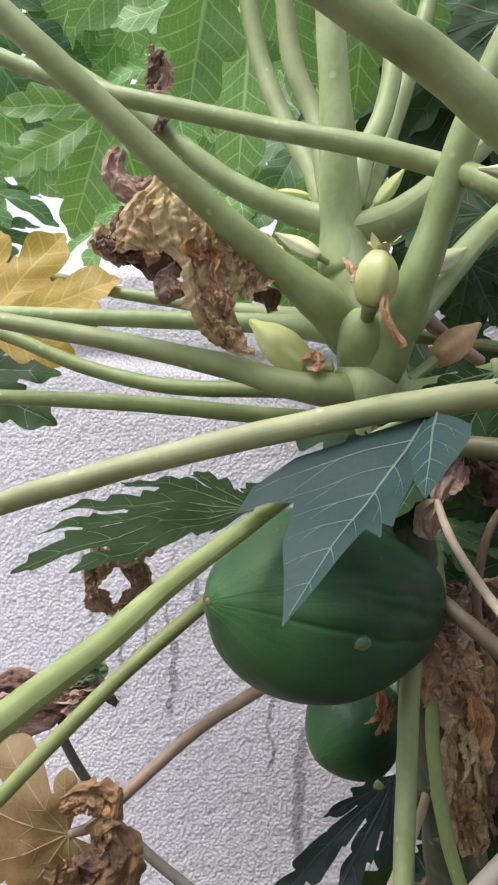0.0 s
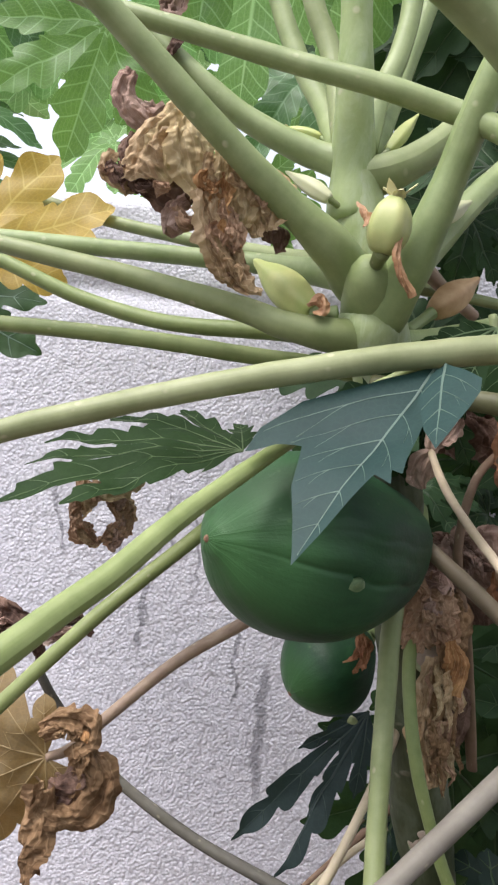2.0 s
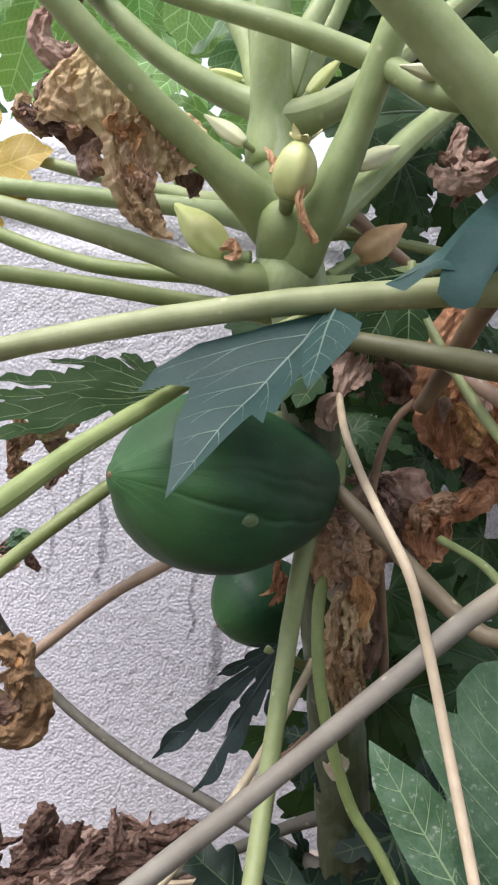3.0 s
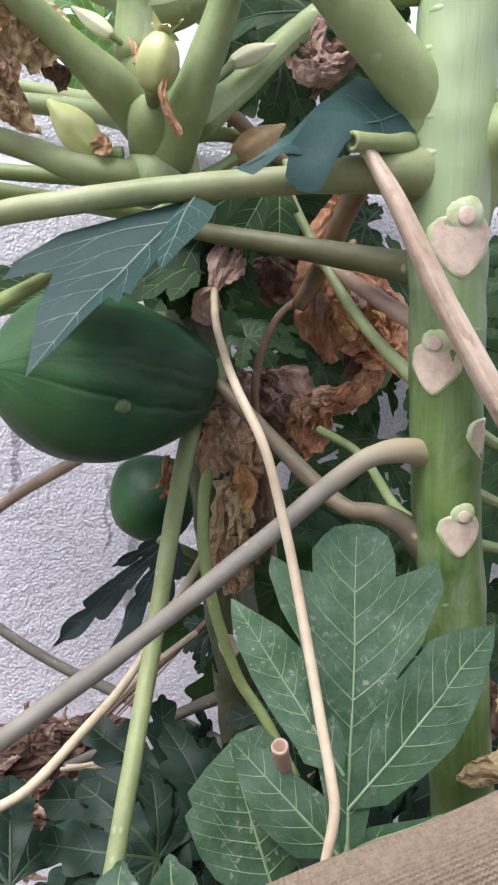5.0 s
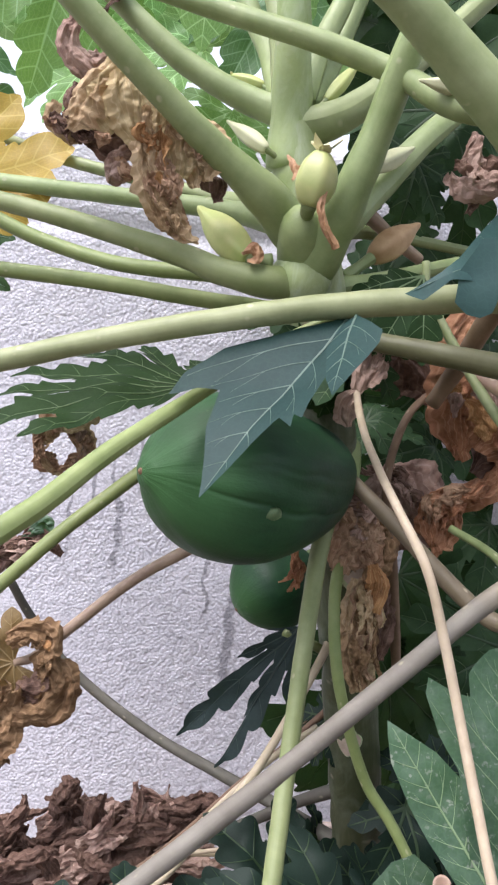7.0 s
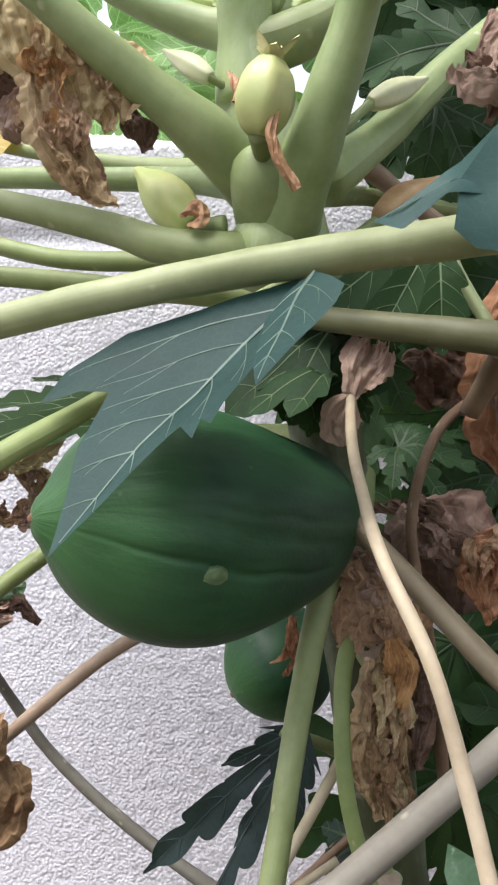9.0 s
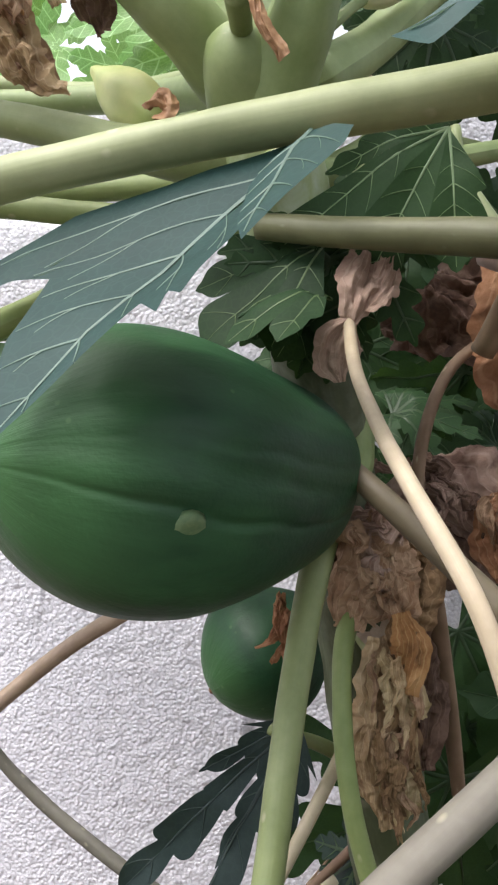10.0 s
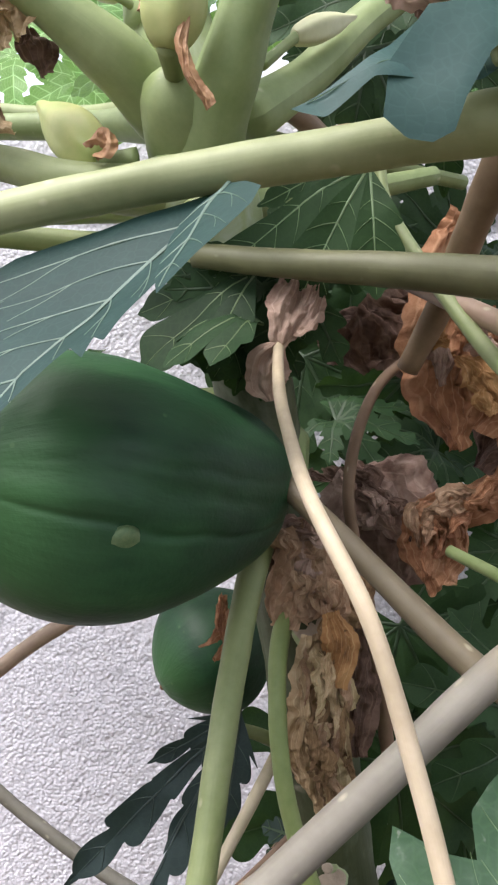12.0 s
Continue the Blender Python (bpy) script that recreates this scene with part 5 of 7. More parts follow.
# broad green leaves low in front
leafB = thing("papaya_leaf", (0.341, 0.470, 1.017), "broad mid-green papaya leaf with pale veins and dusty white specks", "leaf", "papaya leaves")
BU = (0.007, -0.939, 0.344)
blade(leafB, [LEAF_GREEN, VEIN_GREEN], base=(0.344, 0.488, 1.061), tip=(0.366, 0.583, 1.320), up=BU, lobes=[(0, 1)], sweep=45, bend=0.06, fold=0.06, wave=0.008, seed=12, teeth=5, fine=2.2, veins=3, vw=0.6,
      edge=(((0, 0.06), (0.10, 0.12), (0.30, 0.22), (0.43, 0.255), (0.46, 0.35), (0.529, 0.413), (0.587, 0.405), (0.636, 0.284), (0.684, 0.204), (0.75, 0.214), (0.83, 0.165), (0.90, 0.115), (0.96, 0.05), (1, 0)),
            ((0, 0.07), (0.10, 0.11), (0.33, 0.185), (0.385, 0.20), (0.40, 0.315), (0.513, 0.415), (0.635, 0.385), (0.658, 0.30), (0.702, 0.187), (0.778, 0.184), (0.86, 0.15), (0.93, 0.09), (0.97, 0.04), (1, 0))))
blade(leafB, [LEAF_GREEN, VEIN_GREEN], base=(0.345, 0.499, 1.095), tip=(0.495, 0.551, 1.234), up=BU, lobes=[(0, 1)], sweep=40, bend=0.10, fold=0.08, wave=0.008, seed=13, teeth=4, fine=1.7, veins=3, vw=0.6,
      edge=(((0, 0.14), (0.216, 0.305), (0.364, 0.294), (0.515, 0.285), (0.733, 0.173), (0.9, 0.065), (1, 0)), ((0, 0.165), (0.03, 0.17), (0.132, 0.218), (0.289, 0.258), (0.44, 0.235), (0.579, 0.197), (0.76, 0.125), (0.872, 0.075), (1, 0))))
blade(leafB, [LEAF_GREEN, VEIN_GREEN], base=(0.343, 0.509, 1.120), tip=(0.249, 0.558, 1.259), up=BU, lobes=[(0, 1)], sweep=40, bend=0.10, fold=0.06, wave=0.008, seed=14, teeth=4, fine=1.7, veins=3, vw=0.55,
      edge=(((0, 0.205), (0.083, 0.192), (0.284, 0.206), (0.479, 0.196), (0.719, 0.150), (0.9, 0.06), (1, 0)), ((0, 0.14), (0.09, 0.175), (0.364, 0.262), (0.606, 0.193), (0.841, 0.078), (1, 0))))
blade(leafB, [LEAF_GREEN, VEIN_GREEN], base=(0.339, 0.486, 1.060), tip=(0.247, 0.517, 1.151), up=BU, lobes=[(0, 1)], sweep=40, bend=0.12, fold=0.05, wave=0.008, seed=18, teeth=3, fine=1.5, veins=3, vw=0.55,
      edge=(((0, 0.30), (0.049, 0.32), (0.26, 0.345), (0.48, 0.27), (0.704, 0.177), (1, 0)), ((0, 0.27), (0.032, 0.276), (0.189, 0.269), (0.402, 0.222), (0.612, 0.200), (0.8, 0.11), (1, 0))))
blade(leafB, [LEAF_GREEN, VEIN_GREEN], base=(0.345, 0.490, 1.064), tip=(0.434, 0.499, 1.086), up=BU, lobes=[(0, 1)], sweep=40, bend=0.10, fold=0.05, wave=0.006, seed=19, teeth=2, fine=1.2, veins=2, vw=0.5,
      edge=(((0, 0.20), (0.12, 0.187), (0.38, 0.139), (0.73, 0.057), (1, 0)), ((0, 0.2), (0.12, 0.234), (0.46, 0.25), (0.74, 0.147), (1, 0))))
stalk(leafB, [(0.345, 0.500, 1.077), (0.345, 0.490, 1.042), (0.361, 0.500, 0.936), (0.36, 0.55, 0.75)], [0.0045, 0.0055, 0.006, 0.007], STALK_PALE)
leafB2 = thing("papaya_leaf", (0.277, 0.450, 1.039), "mid-green papaya leaf with a brown blemish, low in front", "leaf", "papaya leaves")
blade(leafB2, [LEAF_LOW, VEIN_GREEN], base=(0.286, 0.499, 1.024), tip=(0.248, 0.540, 1.134), up=(0.0, -0.944, 0.33), lobes=[(0, 1)], sweep=60, bend=0.12, fold=0.05, wave=0.010, seed=15, teeth=4, fine=1.8, veins=3, vw=0.55,
      edge=(((0, 0.36), (0.02, 0.40), (0.16, 0.464), (0.42, 0.49), (0.50, 0.41), (0.59, 0.42), (0.80, 0.224), (1, 0)), ((0, 0.24), (0.28, 0.38), (0.70, 0.40), (0.90, 0.30), (1, 0.10))))
leafB3 = thing("papaya_leaf", (0.210, 0.470, 0.902), "pale green papaya leaf pointing up, low in front", "leaf", "papaya leaves")
blade(leafB3, [LEAF_LOW, VEIN_GREEN], base=(0.209, 0.460, 0.938), tip=(0.200, 0.500, 1.061), up=(0.1, -1, 0.35), bend=0.2, fold=0.1, wave=0.01, seed=16, teeth=2, depth=0.3, wide=0.26, web=0.5)
leafB4 = thing("papaya_leaf", (0.144, 0.500, 0.880), "pale green papaya leaf pointing up, low in front", "leaf", "papaya leaves")
blade(leafB4, [LEAF_LOW, VEIN_GREEN], base=(0.144, 0.500, 0.907), tip=(0.159, 0.530, 1.034), up=(-0.1, -1, 0.35), bend=0.2, fold=0.1, wave=0.01, seed=17, teeth=2, depth=0.3, wide=0.26, web=0.5)
tube_stump = thing("cut_stalk", (0.312, 0.535, 1.050), "hollow cut stalk with a pale pink rim", "stalk")
part("stalk", tube([(0.312, 0.535, 1.050), (0.300, 0.528, 1.100), (0.291, 0.514, 1.130), (0.285, 0.501, 1.153)], [0.0068, 0.0070, 0.0070, 0.0072], 18, hollow=0.70), STALK_BROWN, tube_stump)

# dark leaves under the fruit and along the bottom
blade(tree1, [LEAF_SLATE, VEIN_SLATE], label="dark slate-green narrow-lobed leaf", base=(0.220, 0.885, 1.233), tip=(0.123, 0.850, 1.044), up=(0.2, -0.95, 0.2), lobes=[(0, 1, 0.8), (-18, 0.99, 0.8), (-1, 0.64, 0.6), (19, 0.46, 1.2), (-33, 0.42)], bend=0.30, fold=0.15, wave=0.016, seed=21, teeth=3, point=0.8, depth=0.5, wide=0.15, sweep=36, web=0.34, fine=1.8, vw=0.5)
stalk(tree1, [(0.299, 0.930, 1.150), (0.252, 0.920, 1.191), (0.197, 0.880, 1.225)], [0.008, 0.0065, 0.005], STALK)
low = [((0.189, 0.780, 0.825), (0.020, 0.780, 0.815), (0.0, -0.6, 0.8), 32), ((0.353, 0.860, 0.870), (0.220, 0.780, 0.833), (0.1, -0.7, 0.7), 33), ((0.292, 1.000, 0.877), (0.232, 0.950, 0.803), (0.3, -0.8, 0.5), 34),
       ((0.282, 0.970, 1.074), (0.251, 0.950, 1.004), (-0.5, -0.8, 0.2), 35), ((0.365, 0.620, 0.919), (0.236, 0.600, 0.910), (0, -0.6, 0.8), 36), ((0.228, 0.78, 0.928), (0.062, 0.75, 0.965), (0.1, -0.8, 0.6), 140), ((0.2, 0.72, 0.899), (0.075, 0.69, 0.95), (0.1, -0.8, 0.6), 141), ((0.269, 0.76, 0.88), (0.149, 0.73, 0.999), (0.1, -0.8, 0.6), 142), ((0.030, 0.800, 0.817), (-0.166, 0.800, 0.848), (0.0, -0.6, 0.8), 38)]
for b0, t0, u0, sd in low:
    blade(tree1, [LEAF_DEEP_SHADE, VEIN_DIM], base=b0, tip=t0, up=u0, bend=0.7, fold=0.32, wave=0.03, seed=sd, teeth=3, depth=0.38, point=0.9, wide=0.27, web=0.42)

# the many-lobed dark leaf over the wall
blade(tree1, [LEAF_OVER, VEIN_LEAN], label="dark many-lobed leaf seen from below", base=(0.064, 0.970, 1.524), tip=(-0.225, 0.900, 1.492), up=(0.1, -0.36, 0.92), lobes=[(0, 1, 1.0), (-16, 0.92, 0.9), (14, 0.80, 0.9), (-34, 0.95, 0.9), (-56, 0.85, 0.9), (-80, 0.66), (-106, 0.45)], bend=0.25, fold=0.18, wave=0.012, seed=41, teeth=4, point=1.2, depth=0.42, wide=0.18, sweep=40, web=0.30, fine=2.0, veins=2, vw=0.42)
# yellow leaf
blade(tree1, [LEAF_YELLOW], veins=0, label="yellowed leaf with soft lobes", base=(-0.317, 1.080, 1.773), tip=(-0.129, 1.050, 1.857), up=(0, -1, 0.25), lobes=[(0, 1), (-18, 0.9), (-38, 0.7), (33, 0.9), (66, 0.8)], bend=0.2, fold=0.1, wave=0.02, seed=44, teeth=2, depth=0.34, point=0.9, wide=0.29, web=0.45)
# brown leaf at the end of the brown stalk
blade(tree1, [LEAF_BROWN, VEIN_BROWN], label="dying brown-green leaf, curled at the rim", base=(-0.158, 0.980, 1.133), tip=(-0.308, 0.980, 1.173), up=(0.1, -1, 0.1), lobes=[(0, 1), (-34, 0.95), (36, 0.9), (70, 0.9), (-70, 0.5), (110, 0.6), (150, 0.4)], bend=0.5, fold=-0.1, wave=0.025, seed=47, teeth=2, depth=0.28, point=0.6, wide=0.30, web=0.5, vw=0.5)
blade(tree1, [LEAF_DARK_SHADE, VEIN_PALE], label="dark leaf against the wall", base=(-0.470, 1.250, 1.764), tip=(-0.239, 1.200, 1.668), up=(0, -0.9, 0.4), bend=0.3, fold=0.2, wave=0.02, seed=48, teeth=3, depth=0.4, wide=0.24, lobes=[(0, 1), (22, 0.9), (45, 0.7), (-25, 0.8)])

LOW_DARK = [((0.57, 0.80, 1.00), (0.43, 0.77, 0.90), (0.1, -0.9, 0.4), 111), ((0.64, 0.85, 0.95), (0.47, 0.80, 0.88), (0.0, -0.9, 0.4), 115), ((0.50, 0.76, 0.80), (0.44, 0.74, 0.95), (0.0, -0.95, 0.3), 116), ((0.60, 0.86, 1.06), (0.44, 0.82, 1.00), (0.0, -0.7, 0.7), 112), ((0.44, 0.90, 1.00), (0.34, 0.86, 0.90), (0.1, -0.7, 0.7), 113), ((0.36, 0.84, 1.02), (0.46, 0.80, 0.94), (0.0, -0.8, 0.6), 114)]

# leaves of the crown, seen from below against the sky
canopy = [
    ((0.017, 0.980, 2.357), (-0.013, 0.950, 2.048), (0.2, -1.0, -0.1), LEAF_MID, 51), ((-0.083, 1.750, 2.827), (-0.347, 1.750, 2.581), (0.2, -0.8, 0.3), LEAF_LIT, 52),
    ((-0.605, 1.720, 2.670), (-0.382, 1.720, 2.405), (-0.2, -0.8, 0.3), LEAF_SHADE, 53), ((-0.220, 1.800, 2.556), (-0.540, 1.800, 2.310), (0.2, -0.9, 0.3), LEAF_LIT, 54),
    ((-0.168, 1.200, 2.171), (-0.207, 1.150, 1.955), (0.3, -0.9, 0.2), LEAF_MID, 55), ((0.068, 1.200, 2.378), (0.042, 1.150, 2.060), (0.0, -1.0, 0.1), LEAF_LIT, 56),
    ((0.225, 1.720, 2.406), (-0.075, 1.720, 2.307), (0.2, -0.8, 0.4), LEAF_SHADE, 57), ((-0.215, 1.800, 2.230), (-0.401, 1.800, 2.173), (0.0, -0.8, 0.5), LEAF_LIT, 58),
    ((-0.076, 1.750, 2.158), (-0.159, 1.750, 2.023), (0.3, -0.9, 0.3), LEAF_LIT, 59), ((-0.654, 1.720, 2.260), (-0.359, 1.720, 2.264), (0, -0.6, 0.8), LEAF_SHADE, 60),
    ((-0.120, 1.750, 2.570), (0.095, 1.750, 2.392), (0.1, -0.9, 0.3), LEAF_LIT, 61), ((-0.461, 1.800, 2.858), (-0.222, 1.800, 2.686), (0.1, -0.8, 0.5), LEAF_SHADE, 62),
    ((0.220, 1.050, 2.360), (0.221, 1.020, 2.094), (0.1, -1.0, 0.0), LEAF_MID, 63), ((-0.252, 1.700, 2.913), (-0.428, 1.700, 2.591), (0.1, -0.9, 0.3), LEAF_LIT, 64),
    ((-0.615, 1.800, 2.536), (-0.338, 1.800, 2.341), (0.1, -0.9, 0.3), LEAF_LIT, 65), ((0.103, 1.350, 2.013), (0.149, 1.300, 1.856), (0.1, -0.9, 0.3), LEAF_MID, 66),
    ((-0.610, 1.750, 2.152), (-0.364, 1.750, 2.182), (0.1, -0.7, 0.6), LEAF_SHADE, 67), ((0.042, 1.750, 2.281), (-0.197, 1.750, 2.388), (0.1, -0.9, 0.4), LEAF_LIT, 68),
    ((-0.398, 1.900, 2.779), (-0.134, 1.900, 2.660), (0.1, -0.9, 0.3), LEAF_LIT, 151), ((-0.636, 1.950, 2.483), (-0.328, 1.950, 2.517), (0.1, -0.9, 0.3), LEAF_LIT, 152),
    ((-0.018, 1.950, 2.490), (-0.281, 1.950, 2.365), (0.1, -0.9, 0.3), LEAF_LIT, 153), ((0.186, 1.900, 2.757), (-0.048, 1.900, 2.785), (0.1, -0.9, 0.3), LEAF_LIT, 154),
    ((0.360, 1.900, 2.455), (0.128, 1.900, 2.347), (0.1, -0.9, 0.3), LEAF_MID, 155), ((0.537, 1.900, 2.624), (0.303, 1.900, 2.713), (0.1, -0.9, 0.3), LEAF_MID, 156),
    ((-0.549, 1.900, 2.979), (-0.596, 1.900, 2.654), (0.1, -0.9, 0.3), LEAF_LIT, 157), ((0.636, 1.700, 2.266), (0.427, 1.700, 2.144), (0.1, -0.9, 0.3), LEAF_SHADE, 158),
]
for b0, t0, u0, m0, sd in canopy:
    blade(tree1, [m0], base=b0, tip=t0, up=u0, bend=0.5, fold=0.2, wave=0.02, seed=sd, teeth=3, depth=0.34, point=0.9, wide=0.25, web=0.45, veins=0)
blade(tree2, [LEAF_DARK_SHADE, VEIN_GREEN], label="dark green leaf with pale veins", base=(0.315, 0.800, 1.669), tip=(0.190, 0.805, 1.590), up=(0.1, -0.9, 0.25), lobes=[(0, 1), (30, 0.85), (60, 0.7), (-16, 0.6, 0.7)], bend=0.3, fold=0.15, wave=0.015, seed=75, teeth=3, depth=0.4, wide=0.28, web=0.5, veins=3, vw=0.45)
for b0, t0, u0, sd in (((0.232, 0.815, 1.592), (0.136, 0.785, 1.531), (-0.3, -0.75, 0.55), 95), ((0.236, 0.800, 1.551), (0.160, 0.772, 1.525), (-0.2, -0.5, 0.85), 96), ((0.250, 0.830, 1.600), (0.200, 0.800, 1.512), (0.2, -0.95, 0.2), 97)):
    blade(tree1, [LEAF_DARK_SHADE, VEIN_LEAN], label="dark green leaf over the fruit", base=b0, tip=t0, up=u0, lobes=[(0, 1), (28, 0.8), (-28, 0.85), (-58, 0.6)], bend=0.4, fold=0.15, wave=0.012, seed=sd, teeth=2, depth=0.3, wide=0.30, web=0.6, veins=2, vw=0.4)
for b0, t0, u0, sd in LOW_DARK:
    blade(tree2, [LEAF_DEEP_SHADE, VEIN_DIM], base=b0, tip=t0, up=u0, bend=0.5, fold=0.2, wave=0.02, seed=sd, teeth=3, depth=0.4, wide=0.27, web=0.45)
# the darker mass to the side of the front tree, canopy shade in its colour
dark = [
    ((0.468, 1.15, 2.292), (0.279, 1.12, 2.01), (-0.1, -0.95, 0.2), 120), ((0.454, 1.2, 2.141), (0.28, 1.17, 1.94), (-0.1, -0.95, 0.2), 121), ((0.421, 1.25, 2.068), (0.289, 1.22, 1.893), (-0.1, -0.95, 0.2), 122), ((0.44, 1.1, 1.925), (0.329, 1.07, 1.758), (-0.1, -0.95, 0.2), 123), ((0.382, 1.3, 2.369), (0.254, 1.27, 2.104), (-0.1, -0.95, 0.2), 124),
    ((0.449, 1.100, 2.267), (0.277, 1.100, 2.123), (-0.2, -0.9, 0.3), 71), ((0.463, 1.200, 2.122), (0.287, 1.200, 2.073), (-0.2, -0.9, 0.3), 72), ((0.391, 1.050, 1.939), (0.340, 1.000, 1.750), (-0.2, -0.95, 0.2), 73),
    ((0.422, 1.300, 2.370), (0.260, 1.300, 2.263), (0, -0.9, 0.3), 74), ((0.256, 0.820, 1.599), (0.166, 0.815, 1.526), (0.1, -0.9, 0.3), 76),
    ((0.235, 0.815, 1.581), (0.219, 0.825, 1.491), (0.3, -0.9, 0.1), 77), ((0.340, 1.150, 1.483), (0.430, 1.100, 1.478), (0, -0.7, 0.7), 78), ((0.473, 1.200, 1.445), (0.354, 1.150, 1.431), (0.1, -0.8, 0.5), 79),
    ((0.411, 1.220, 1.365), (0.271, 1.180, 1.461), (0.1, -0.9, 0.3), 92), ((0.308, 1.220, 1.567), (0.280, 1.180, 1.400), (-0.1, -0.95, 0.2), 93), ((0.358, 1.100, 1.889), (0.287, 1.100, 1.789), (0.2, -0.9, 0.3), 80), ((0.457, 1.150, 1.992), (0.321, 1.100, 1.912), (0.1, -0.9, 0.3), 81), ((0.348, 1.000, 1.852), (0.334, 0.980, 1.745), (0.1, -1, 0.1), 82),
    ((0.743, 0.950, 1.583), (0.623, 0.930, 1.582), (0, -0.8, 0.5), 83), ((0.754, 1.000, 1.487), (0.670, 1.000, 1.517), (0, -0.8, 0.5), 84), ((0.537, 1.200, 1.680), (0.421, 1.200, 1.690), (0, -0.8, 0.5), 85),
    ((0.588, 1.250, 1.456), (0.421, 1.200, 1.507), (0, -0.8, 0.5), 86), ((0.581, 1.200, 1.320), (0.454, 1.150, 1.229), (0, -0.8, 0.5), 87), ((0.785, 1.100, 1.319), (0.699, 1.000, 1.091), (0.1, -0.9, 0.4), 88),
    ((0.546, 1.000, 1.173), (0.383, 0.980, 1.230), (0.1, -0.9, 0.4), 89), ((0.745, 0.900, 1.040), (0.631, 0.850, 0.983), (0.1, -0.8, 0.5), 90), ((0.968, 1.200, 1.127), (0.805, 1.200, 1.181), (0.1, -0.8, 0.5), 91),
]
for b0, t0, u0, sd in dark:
    blade(tree2, [LEAF_DARK_SHADE, VEIN_DIM], base=b0, tip=t0, up=u0, bend=0.5, fold=0.2, wave=0.02, seed=sd, teeth=3, depth=0.5, wide=0.25, web=0.45)

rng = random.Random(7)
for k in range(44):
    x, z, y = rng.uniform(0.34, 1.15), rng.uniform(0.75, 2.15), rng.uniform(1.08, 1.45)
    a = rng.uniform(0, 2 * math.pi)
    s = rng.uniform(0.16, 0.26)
    blade(tree2, [LEAF_DARK_SHADE, VEIN_DIM], base=(x, y, z), tip=(x + s * math.cos(a), y - 0.05, z + s * math.sin(a) * 0.8 - 0.06), up=(rng.uniform(-0.4, 0.4), -0.9, rng.uniform(0.1, 0.6)), bend=0.6, fold=0.2, wave=0.02, seed=200 + k, teeth=3, depth=0.5, wide=0.26, web=0.45, veins=1)
# unseen overhead leaves and stalks, added to shade the lower right
for k in range(5):
    a = radians(-60 + 130 * k / 4)
    r = rng.uniform(0.42, 0.62)
    x, y, z = 0.46 + r * math.cos(a), 0.64 + r * math.sin(a), rng.uniform(2.35, 2.6)
    stalk(tree2, [(0.46, 0.64, 2.02 + 0.02 * (k % 3)), (0.46 + 0.5 * r * math.cos(a), 0.64 + 0.5 * r * math.sin(a), 2.24), (x, y, z)], [0.016, 0.012, 0.008])
    s = rng.uniform(0.26, 0.34)
    blade(tree2, [LEAF_DARK_SHADE, VEIN_DIM], base=(x, y, z), tip=(x + s * math.cos(a), y + s * math.sin(a), z - 0.10), up=(0, 0, 1), bend=0.6, fold=0.15, wave=0.03, seed=300 + k, teeth=4, depth=0.5, wide=0.22, web=0.4, veins=1)


# ---- withered leaves ----
def tatters(mats, line, spread, n, w, seed):
    """Thin torn strips that hang about a line through the leaf."""
    r = random.Random(seed)
    path = along(line, [1.0, 1.0], 40)
    out = []
    for k in range(n):
        i = r.randrange(0, 30)
        off = Vector((r.gauss(0, spread), r.gauss(0, spread * 0.5) - 0.004, r.gauss(0, spread * 0.4)))
        ln = r.randrange(6, 14)
        pts = [path[min(40, i + int(ln * f))][0] + off + Vector((r.gauss(0, spread * 0.25), r.gauss(0, spread * 0.2), 0)) for f in (0, 0.34, 0.67, 1.0)]
        for a, b in zip(pts, pts[1:]):
            b.z -= 0.002 if (b - a).length < 0.004 else 0.0
        ww = w * r.uniform(0.5, 1.3)
        out.append((r.choice(mats), pts, [ww * 0.4, ww, ww * 0.85, ww * 0.3], dict(curl=r.uniform(1.6, 3.2), twist=r.uniform(0.3, 1.8), crush=0.0045, freq=44, count=26)))
    return out


def dead_leaf(label, at, strips, group="withered leaves"):
    t = thing("withered_leaf", at, label, "dead leaf", group)
    for i, (mat, pts, ws, kw) in enumerate(strips):
        part("shrivelled_lobe", withered(pts, ws, seed=len(bpy.data.objects) % 97 + i, **kw), mat, t)
    return t


